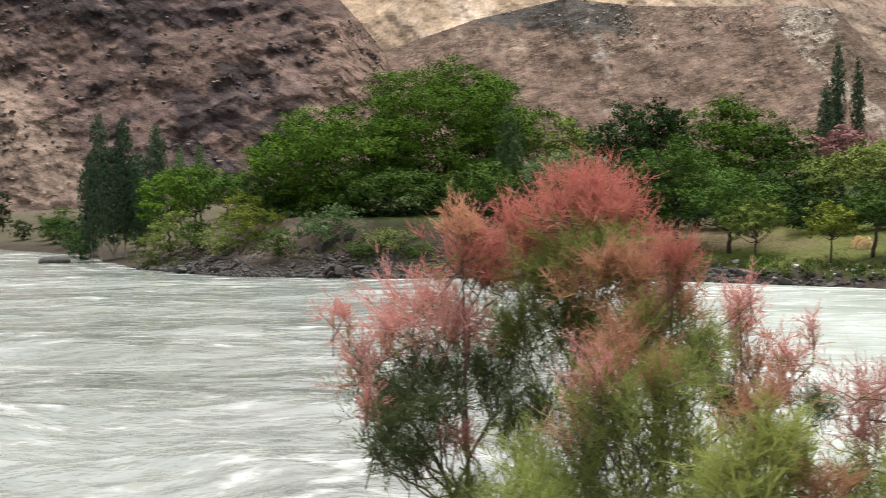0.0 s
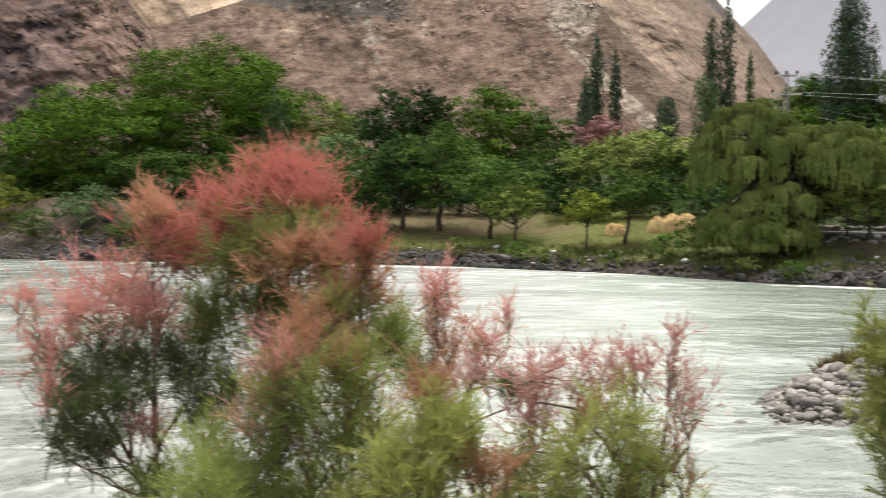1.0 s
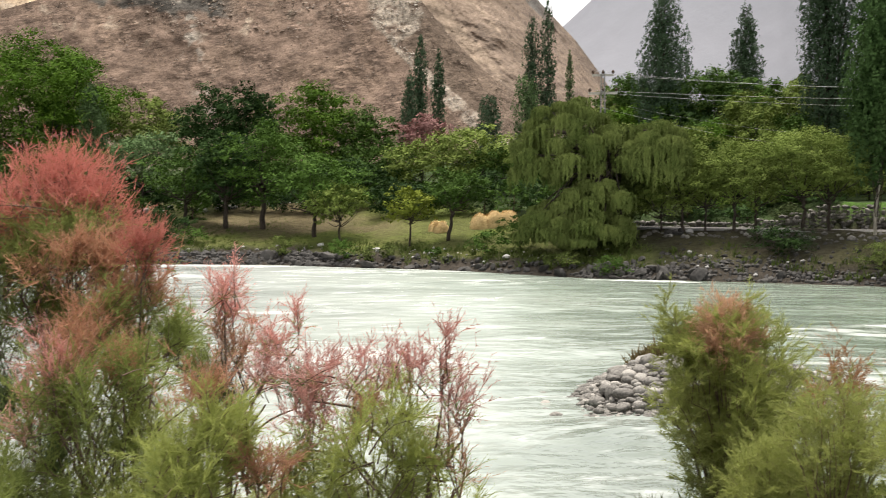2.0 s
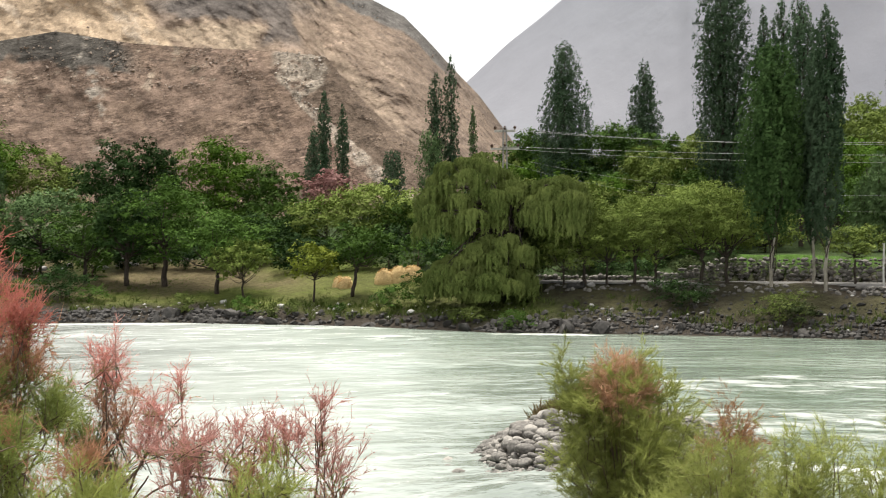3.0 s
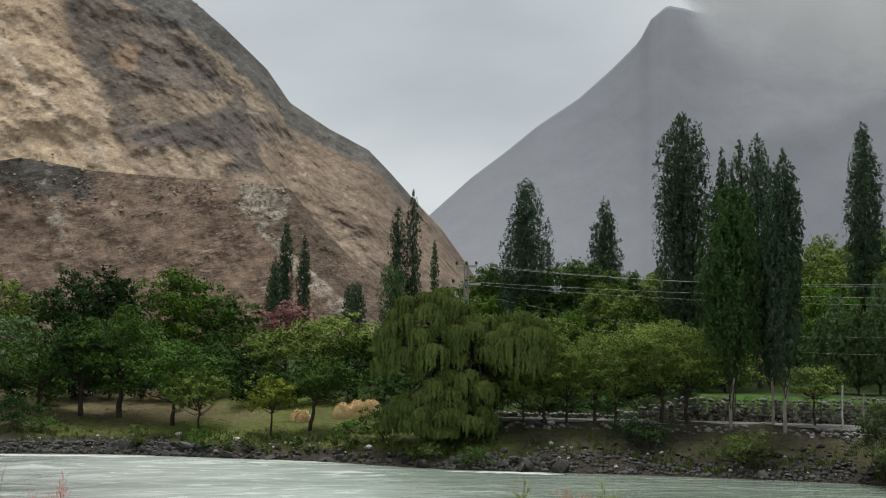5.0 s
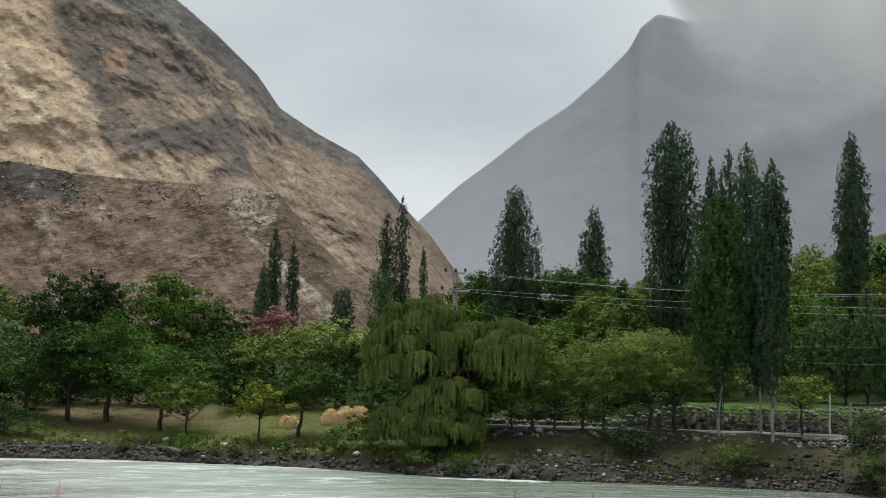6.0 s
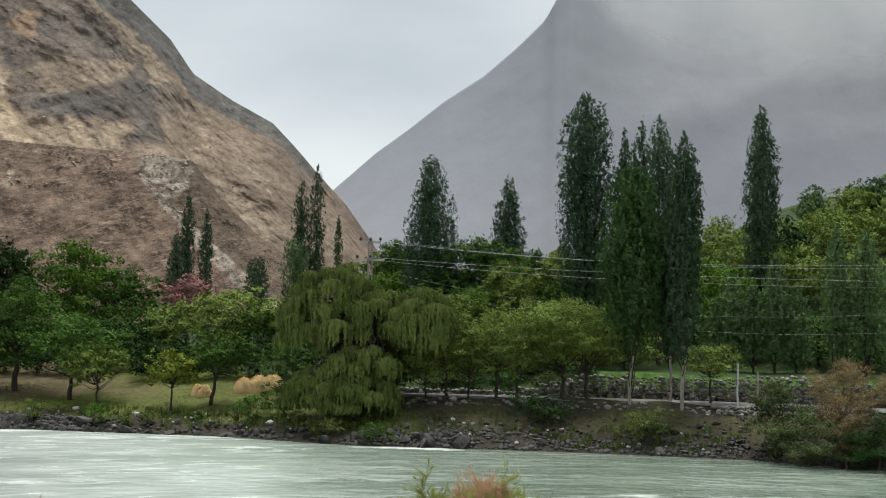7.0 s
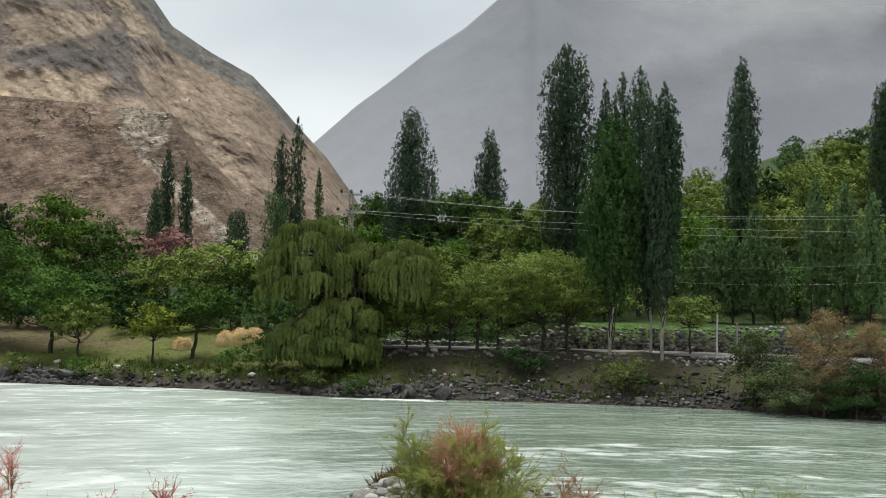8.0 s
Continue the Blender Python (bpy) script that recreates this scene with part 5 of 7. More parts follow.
broadleaf(43.6, 68.0, 6.6, 6.5, LIGHT_LEAF, 185, "young roadside tree with a thin dark trunk", clear=0.22, leaf=0.15, dense=1.0, group="young trees along the road")
broadleaf(44.8, 67.2, 6.4, 5.7, LIGHT_LEAF, 186, "young roadside tree with a thin dark trunk", clear=0.22, leaf=0.15, dense=1.0, group="young trees along the road")
poplar(55.3, 83.6, 20.4, 4.7, POPLAR_LEAF, 187, "very tall broad dark poplar", dense=1.2, taper=0.76)
poplar(57.1, 81.2, 17.4, 1.6, POPLAR_LEAF, 188, "slender dark poplar behind the roadside trees")
poplar(57.5, 79.7, 17.9, 2.0, POPLAR_LEAF, 189, "slender dark poplar behind the roadside trees")
poplar(58.0, 78.1, 18.2, 2.8, POPLAR_LEAF, 190, "tall dark poplar behind the roadside trees")
poplar(46.1, 64.6, 14.5, 4.2, SHADE_LEAF, 191, "full-crowned dark green poplar with pale trunk by the road", PALE_BARK, 0.24, 0.55, 1.6)
poplar(47.9, 62.0, 16.3, 2.5, POPLAR_LEAF, 192, "tall poplar with a bare pale trunk by the road", PALE_BARK, 0.2, 0.72, 1.25, gaps=0.1)
poplar(48.5, 64.0, 12.8, 2.1, POPLAR_LEAF, 193, "poplar with silvery leaves by the road", PALE_BARK, 0.22, 0.5, 1.3)
poplar(75.9, 88.1, 18.0, 3.7, POPLAR_LEAF, 194, "tall spindle-shaped dark poplar on the hill", dense=1.2, taper=0.5)
poplar(81.4, 77.4, 15.3, 3.0, POPLAR_LEAF, 195, "tall dark poplar on the hill", dense=1.2)
poplar(57.7, 69.5, 6.6, 2.7, SILVER_LEAF, 196, "young poplar with silvery green leaves at the field", dense=0.9, taper=0.35, group="young poplars at the field")
poplar(58.7, 68.7, 5.9, 2.6, SILVER_LEAF, 197, "young poplar with silvery green leaves at the field", dense=0.9, taper=0.35, group="young poplars at the field")
poplar(59.7, 67.8, 7.9, 2.6, SILVER_LEAF, 198, "young poplar with silvery green leaves at the field", dense=0.9, taper=0.35, group="young poplars at the field")
poplar(60.7, 66.9, 5.9, 2.9, SILVER_LEAF, 199, "young poplar with silvery green leaves at the field", dense=0.9, taper=0.35, group="young poplars at the field")
poplar(59.8, 62.3, 9.7, 2.2, SILVER_LEAF, 200, "young poplar with silvery green leaves at the field", dense=0.9, taper=0.35, group="young poplars at the field")
poplar(61.0, 61.1, 9.2, 2.8, SILVER_LEAF, 201, "young poplar with silvery green leaves at the field", dense=0.9, taper=0.35, group="young poplars at the field")
poplar(57.0, 70.0, 5.1, 2.6, SILVER_LEAF, 202, "young poplar with silvery green leaves at the field", dense=0.9, taper=0.35, group="young poplars at the field")
poplar(60.7, 58.5, 8.5, 2.4, SILVER_LEAF, 203, "young poplar with silvery green leaves at the field", dense=0.9, taper=0.35, group="young poplars at the field")
broadleaf(50.3, 62.6, 3.7, 3.7, LIGHT_LEAF, 204, "small light green tree below the stone wall", clear=0.4, leaf=0.19)
shrub(43.8, 60.6, 1.8, 3.8, WILLOW_LEAF, 205, "olive shrub on the earth bank")
shrub(44.4, 59.6, 1.4, 2.4, OLIVE_LEAF, 206, "low green shrub on the earth bank")
shrub(40.6, 65.7, 1.8, 4.4, DARK_LEAF, 207, "round dark green shrub on the earth bank")
broadleaf(88.8, 108.6, 6.8, 7.6, LIGHT_LEAF, 208, "tree on the wooded hillside", clear=0.08, leaf=0.26, group="hillside trees")
broadleaf(83.7, 106.3, 7.0, 6.5, LIGHT_LEAF, 209, "tree on the wooded hillside", clear=0.08, leaf=0.26, group="hillside trees")
broadleaf(83.4, 93.6, 6.9, 5.2, DARK_LEAF, 210, "tree on the wooded hillside", clear=0.08, leaf=0.26, group="hillside trees")
broadleaf(101.9, 110.5, 6.3, 4.0, SILVER_LEAF, 211, "tree on the wooded hillside", clear=0.08, leaf=0.26, group="hillside trees")
broadleaf(92.8, 98.5, 5.4, 9.7, LIGHT_LEAF, 212, "tree on the wooded hillside", clear=0.08, leaf=0.26, group="hillside trees")
broadleaf(106.0, 106.7, 6.0, 9.9, LIGHT_LEAF, 213, "tree on the wooded hillside", clear=0.08, leaf=0.26, group="hillside trees")
broadleaf(114.3, 112.5, 6.6, 9.6, WALNUT_LEAF, 214, "tree on the wooded hillside", clear=0.08, leaf=0.26, group="hillside trees")
broadleaf(79.8, 87.4, 5.2, 8.5, LIGHT_LEAF, 215, "tree on the wooded hillside", clear=0.08, leaf=0.26, group="hillside trees")
broadleaf(80.4, 82.7, 5.0, 9.0, LIGHT_LEAF, 216, "tree on the wooded hillside", clear=0.08, leaf=0.26, group="hillside trees")
broadleaf(78.3, 91.4, 5.5, 8.6, LIGHT_LEAF, 217, "tree on the wooded hillside", clear=0.08, leaf=0.26, group="hillside trees")
broadleaf(70.6, 87.3, 5.9, 8.1, WALNUT_LEAF, 218, "tree on the wooded hillside", clear=0.08, leaf=0.26, group="hillside trees")
broadleaf(77.0, 76.2, 4.8, 7.8, LIGHT_LEAF, 219, "tree on the wooded hillside", clear=0.08, leaf=0.26, group="hillside trees")
broadleaf(67.4, 89.8, 6.9, 8.1, ORCHARD_LEAF, 220, "tree on the wooded hillside", clear=0.08, leaf=0.26, group="hillside trees")
broadleaf(63.2, 92.8, 7.8, 6.7, WALNUT_LEAF, 221, "tree on the wooded hillside", clear=0.08, leaf=0.26, group="hillside trees")
broadleaf(61.1, 85.7, 6.8, 7.6, DARK_LEAF, 222, "tree on the wooded hillside", clear=0.08, leaf=0.26, group="hillside trees")
broadleaf(61.9, 79.0, 4.6, 7.2, ORCHARD_LEAF, 223, "tree on the wooded hillside", clear=0.08, leaf=0.26, group="hillside trees")
broadleaf(64.3, 74.4, 3.8, 7.6, ORCHARD_LEAF, 224, "tree on the wooded hillside", clear=0.08, leaf=0.26, group="hillside trees")
broadleaf(65.8, 70.3, 3.7, 7.5, ORCHARD_LEAF, 225, "tree on the wooded hillside", clear=0.08, leaf=0.26, group="hillside trees")
broadleaf(67.5, 67.3, 3.5, 7.4, ORCHARD_LEAF, 226, "tree on the wooded hillside", clear=0.08, leaf=0.26, group="hillside trees")
broadleaf(105.4, 107.2, 6.5, 5.4, LIGHT_LEAF, 227, "tree on the wooded hillside", clear=0.08, leaf=0.26, group="hillside trees")
broadleaf(107.2, 105.4, 7.1, 5.4, DARK_LEAF, 228, "tree on the wooded hillside", clear=0.08, leaf=0.26, group="hillside trees")
broadleaf(96.8, 101.6, 5.4, 5.9, LIGHT_LEAF, 229, "tree on the wooded hillside", clear=0.08, leaf=0.26, group="hillside trees")
broadleaf(100.3, 98.2, 5.6, 7.6, LIGHT_LEAF, 230, "tree on the wooded hillside", clear=0.08, leaf=0.26, group="hillside trees")
broadleaf(105.3, 114.2, 6.0, 3.7, SILVER_LEAF, 231, "tree on the wooded hillside", clear=0.08, leaf=0.26, group="hillside trees")
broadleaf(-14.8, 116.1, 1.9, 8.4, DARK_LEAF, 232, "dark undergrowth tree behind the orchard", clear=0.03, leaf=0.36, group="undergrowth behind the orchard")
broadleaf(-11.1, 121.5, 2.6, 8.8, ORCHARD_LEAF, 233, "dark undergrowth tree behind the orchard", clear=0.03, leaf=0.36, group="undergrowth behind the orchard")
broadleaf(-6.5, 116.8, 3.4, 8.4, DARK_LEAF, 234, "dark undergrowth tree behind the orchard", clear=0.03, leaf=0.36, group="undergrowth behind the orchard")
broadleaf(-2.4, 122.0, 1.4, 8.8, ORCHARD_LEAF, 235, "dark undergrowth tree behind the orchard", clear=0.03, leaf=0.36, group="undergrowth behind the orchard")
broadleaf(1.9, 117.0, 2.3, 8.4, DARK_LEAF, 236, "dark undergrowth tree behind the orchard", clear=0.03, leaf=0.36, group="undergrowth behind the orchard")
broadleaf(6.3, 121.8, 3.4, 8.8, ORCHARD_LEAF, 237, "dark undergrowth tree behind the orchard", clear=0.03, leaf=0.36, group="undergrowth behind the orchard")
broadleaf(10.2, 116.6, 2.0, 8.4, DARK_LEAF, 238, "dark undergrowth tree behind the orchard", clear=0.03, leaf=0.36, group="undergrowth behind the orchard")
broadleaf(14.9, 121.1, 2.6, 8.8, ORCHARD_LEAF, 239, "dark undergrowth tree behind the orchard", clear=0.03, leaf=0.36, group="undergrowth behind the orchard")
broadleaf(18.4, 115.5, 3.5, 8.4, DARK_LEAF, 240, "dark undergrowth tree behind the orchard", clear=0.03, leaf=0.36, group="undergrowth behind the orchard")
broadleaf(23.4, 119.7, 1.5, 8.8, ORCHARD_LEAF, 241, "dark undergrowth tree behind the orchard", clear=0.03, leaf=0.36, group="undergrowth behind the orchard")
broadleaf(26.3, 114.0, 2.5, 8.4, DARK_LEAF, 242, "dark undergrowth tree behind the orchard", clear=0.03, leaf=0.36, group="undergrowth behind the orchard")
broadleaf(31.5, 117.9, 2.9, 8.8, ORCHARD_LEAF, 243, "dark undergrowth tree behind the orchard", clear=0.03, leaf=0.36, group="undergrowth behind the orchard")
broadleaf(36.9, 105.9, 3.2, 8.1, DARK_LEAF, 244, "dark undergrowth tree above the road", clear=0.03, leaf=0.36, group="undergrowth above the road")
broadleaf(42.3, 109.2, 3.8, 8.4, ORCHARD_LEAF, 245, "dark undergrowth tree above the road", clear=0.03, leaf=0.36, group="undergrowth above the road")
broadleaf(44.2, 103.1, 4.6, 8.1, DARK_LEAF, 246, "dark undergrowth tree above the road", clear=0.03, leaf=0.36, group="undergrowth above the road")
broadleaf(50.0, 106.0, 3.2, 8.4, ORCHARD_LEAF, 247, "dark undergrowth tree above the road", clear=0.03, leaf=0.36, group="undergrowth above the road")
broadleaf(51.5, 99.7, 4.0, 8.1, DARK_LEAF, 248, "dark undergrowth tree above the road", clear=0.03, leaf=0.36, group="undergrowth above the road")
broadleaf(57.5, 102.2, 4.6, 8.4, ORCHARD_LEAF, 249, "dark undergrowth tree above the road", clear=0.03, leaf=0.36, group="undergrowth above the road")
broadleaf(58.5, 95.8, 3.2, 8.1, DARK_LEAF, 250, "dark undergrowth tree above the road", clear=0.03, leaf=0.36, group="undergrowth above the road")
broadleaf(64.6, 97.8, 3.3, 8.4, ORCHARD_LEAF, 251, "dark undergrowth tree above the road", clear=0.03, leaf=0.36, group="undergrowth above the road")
# undergrowth in dark leaf, added also to stand for deep shade beneath the walnuts
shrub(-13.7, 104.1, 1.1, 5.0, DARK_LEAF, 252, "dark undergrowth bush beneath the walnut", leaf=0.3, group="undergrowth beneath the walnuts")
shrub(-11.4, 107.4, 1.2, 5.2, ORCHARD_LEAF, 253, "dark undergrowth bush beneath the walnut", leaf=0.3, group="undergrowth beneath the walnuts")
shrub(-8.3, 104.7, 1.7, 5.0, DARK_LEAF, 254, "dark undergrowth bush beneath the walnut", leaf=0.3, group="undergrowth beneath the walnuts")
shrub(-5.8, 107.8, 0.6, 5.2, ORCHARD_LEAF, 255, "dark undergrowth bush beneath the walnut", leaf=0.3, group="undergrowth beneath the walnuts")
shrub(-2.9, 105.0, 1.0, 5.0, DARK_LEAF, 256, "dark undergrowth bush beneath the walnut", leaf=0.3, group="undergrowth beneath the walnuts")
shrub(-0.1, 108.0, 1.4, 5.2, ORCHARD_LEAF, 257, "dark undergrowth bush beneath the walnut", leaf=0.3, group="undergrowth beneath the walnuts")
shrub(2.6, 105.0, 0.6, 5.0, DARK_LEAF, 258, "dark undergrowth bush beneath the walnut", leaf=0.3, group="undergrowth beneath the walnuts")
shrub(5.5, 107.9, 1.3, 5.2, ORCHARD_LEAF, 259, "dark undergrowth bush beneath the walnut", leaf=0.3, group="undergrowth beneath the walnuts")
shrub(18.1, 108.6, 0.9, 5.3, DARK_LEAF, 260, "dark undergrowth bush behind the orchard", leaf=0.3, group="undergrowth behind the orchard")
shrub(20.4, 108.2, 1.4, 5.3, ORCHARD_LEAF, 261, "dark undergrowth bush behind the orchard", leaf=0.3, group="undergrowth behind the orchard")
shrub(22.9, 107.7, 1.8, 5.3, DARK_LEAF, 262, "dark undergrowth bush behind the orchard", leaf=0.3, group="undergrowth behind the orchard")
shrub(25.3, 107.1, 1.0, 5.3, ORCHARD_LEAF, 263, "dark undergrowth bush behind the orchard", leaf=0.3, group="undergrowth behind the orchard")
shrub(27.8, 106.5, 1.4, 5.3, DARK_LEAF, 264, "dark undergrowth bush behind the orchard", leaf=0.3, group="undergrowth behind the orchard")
shrub(41.3, 77.9, 1.5, 3.4, LIGHT_LEAF, 265, "low green bush behind the gravel road", leaf=0.25, group="bushes behind the road")
shrub(43.7, 78.9, 1.5, 3.4, ORCHARD_LEAF, 266, "low green bush behind the gravel road", leaf=0.25, group="bushes behind the road")
shrub(44.1, 76.4, 1.5, 3.4, WALNUT_LEAF, 267, "low green bush behind the gravel road", leaf=0.25, group="bushes behind the road")
shrub(46.5, 77.3, 1.5, 3.4, LIGHT_LEAF, 268, "low green bush behind the gravel road", leaf=0.25, group="bushes behind the road")
shrub(46.9, 74.7, 1.5, 3.4, ORCHARD_LEAF, 269, "low green bush behind the gravel road", leaf=0.25, group="bushes behind the road")
shrub(49.4, 75.5, 1.5, 3.4, WALNUT_LEAF, 270, "low green bush behind the gravel road", leaf=0.25, group="bushes behind the road")
shrub(49.5, 73.1, 1.5, 3.4, LIGHT_LEAF, 271, "low green bush behind the gravel road", leaf=0.25, group="bushes behind the road")
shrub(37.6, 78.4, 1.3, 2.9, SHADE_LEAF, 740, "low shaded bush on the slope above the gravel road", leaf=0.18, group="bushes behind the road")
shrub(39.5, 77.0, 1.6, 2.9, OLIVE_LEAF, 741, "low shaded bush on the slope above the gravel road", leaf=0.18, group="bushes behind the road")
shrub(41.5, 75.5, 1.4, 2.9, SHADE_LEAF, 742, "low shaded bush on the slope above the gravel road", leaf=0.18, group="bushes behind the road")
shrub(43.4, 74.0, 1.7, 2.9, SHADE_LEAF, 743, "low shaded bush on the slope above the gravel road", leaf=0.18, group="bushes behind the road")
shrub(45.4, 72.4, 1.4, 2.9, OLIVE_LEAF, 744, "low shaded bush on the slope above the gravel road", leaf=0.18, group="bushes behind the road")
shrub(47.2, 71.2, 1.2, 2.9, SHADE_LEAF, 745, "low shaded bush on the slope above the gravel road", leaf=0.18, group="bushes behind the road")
shrub(9.3, 92.5, 2.4, 4.5, DARK_LEAF, 272, "dense dark bush on the stony bank", leaf=0.16)
shrub(11.0, 91.3, 1.3, 2.8, ORCHARD_LEAF, 273, "rough dark bush on the stony bank", leaf=0.16)
shrub(6.9, 93.7, 1.3, 3.9, ORCHARD_LEAF, 274, "rough green bush on the stony bank", leaf=0.16)
shrub(19.5, 82.2, 1.5, 2.0, ORCHARD_LEAF, 275, "low dark bush at the lawn edge", leaf=0.16)
shrub(24.6, 79.3, 0.7, 1.3, ORCHARD_LEAF, 276, "small dark bush on the lawn", leaf=0.16)
shrub(16.1, 85.5, 1.5, 1.6, WILLOW_LEAF, 277, "rank olive weeds at the lawn edge", leaf=0.16)
shrub(22.0, 80.6, 1.1, 1.5, WILLOW_LEAF, 278, "rank olive weeds at the lawn edge", leaf=0.16)
shrub(20.8, 80.9, 1.1, 1.1, WILLOW_LEAF, 279, "rank olive weeds at the lawn edge", leaf=0.16)
broadleaf(58.6, 107.3, 10.7, 8.0, SHADE_LEAF, 750, "round dark green tree high on the slope above the road", clear=0.08, leaf=0.24, group="trees on the slope")
broadleaf(55.0, 115.4, 10.2, 5.6, ORCHARD_LEAF, 751, "round green tree high on the slope above the road", clear=0.08, leaf=0.24, group="trees on the slope")
broadleaf(52.6, 114.9, 9.3, 8.0, LIGHT_LEAF, 600, "leafy tree high on the slope above the road", clear=0.08, leaf=0.24, group="trees on the slope")
broadleaf(52.9, 107.8, 8.1, 8.1, WALNUT_LEAF, 601, "leafy tree high on the slope above the road", clear=0.08, leaf=0.24, group="trees on the slope")
broadleaf(56.5, 107.7, 8.9, 7.0, ORCHARD_LEAF, 602, "leafy tree high on the slope above the road", clear=0.08, leaf=0.24, group="trees on the slope")
broadleaf(60.3, 107.6, 8.6, 7.9, LIGHT_LEAF, 603, "leafy tree high on the slope above the road", clear=0.08, leaf=0.24, group="trees on the slope")
broadleaf(64.4, 108.0, 8.9, 7.1, WILLOW_LEAF, 604, "leafy tree high on the slope above the road", clear=0.08, leaf=0.24, group="trees on the slope")
broadleaf(64.9, 102.4, 8.6, 7.3, LIGHT_LEAF, 605, "leafy tree high on the slope above the road", clear=0.08, leaf=0.24, group="trees on the slope")
broadleaf(66.6, 99.2, 8.1, 7.4, WALNUT_LEAF, 606, "leafy tree high on the slope above the road", clear=0.08, leaf=0.24, group="trees on the slope")
broadleaf(69.8, 98.1, 6.1, 7.1, ORCHARD_LEAF, 607, "leafy tree high on the slope above the road", clear=0.08, leaf=0.24, group="trees on the slope")
broadleaf(44.5, 86.6, 6.1, 5.6, LIGHT_LEAF, 608, "light leafy tree above the road", clear=0.08, leaf=0.24, group="trees above the road")
broadleaf(48.4, 87.0, 5.5, 5.7, WALNUT_LEAF, 609, "light leafy tree above the road", clear=0.08, leaf=0.24, group="trees above the road")
broadleaf(51.6, 86.0, 5.6, 5.6, ORCHARD_LEAF, 610, "light leafy tree above the road", clear=0.08, leaf=0.24, group="trees above the road")
broadleaf(55.4, 85.6, 5.2, 5.8, LIGHT_LEAF, 611, "light leafy tree above the road", clear=0.08, leaf=0.24, group="trees above the road")
broadleaf(57.6, 82.8, 4.7, 6.0, WILLOW_LEAF, 612, "light leafy tree above the road", clear=0.08, leaf=0.24, group="trees above the road")
broadleaf(42.0, 79.1, 3.1, 6.0, LIGHT_LEAF, 613, "bright green young tree above the road", clear=0.08, leaf=0.24, group="trees above the road")
broadleaf(45.2, 78.9, 2.9, 5.8, LIGHT_LEAF, 614, "bright green young tree above the road", clear=0.08, leaf=0.24, group="trees above the road")
broadleaf(47.8, 77.6, 2.8, 5.0, LIGHT_LEAF, 615, "bright green young tree above the road", clear=0.08, leaf=0.24, group="trees above the road")
broadleaf(48.7, 73.9, 3.0, 5.9, LIGHT_LEAF, 616, "bright green young tree above the road", clear=0.08, leaf=0.24, group="trees above the road")
broadleaf(51.6, 73.1, 3.0, 5.9, LIGHT_LEAF, 617, "bright green young tree above the road", clear=0.08, leaf=0.24, group="trees above the road")
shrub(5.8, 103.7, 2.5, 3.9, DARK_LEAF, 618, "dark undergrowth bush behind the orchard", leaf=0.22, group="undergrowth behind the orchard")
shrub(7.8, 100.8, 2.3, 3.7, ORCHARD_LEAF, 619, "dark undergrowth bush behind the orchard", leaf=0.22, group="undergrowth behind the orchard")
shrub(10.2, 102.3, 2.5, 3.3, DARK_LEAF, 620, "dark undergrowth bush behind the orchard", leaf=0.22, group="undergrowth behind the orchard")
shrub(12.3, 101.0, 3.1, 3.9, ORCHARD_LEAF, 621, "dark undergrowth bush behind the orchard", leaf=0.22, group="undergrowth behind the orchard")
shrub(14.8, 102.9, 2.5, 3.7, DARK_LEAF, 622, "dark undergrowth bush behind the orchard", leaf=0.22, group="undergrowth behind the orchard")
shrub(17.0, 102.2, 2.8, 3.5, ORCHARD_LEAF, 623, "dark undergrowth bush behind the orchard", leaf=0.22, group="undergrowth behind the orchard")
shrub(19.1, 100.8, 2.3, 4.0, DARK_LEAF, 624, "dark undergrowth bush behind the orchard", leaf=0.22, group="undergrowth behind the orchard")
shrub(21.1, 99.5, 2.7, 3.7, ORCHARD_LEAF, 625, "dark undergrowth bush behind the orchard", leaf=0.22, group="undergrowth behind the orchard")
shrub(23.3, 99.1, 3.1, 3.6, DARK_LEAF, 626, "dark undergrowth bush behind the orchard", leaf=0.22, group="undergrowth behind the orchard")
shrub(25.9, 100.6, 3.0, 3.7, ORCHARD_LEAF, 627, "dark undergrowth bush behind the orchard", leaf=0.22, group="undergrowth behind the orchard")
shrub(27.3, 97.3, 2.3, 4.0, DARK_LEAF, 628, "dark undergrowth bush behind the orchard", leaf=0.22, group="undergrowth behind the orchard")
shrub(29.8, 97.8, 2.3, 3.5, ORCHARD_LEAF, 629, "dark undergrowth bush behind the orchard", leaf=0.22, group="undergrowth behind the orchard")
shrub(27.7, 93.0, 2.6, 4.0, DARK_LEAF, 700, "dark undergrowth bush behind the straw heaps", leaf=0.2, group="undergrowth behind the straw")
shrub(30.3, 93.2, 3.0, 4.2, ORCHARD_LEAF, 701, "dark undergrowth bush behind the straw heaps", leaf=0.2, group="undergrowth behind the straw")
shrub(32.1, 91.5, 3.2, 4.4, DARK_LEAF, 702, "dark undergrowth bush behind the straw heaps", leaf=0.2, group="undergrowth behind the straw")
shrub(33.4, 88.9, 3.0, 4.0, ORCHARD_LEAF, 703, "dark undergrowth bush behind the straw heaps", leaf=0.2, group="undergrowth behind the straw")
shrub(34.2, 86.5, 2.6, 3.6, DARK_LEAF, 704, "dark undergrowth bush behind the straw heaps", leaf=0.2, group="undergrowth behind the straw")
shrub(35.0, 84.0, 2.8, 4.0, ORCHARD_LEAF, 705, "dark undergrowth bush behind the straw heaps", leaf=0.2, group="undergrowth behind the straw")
shrub(-43.5, 152, 3.2, 5, ORCHARD_LEAF, 720, "green bush on the far shore below the cliff", group="bushes on the far shore")
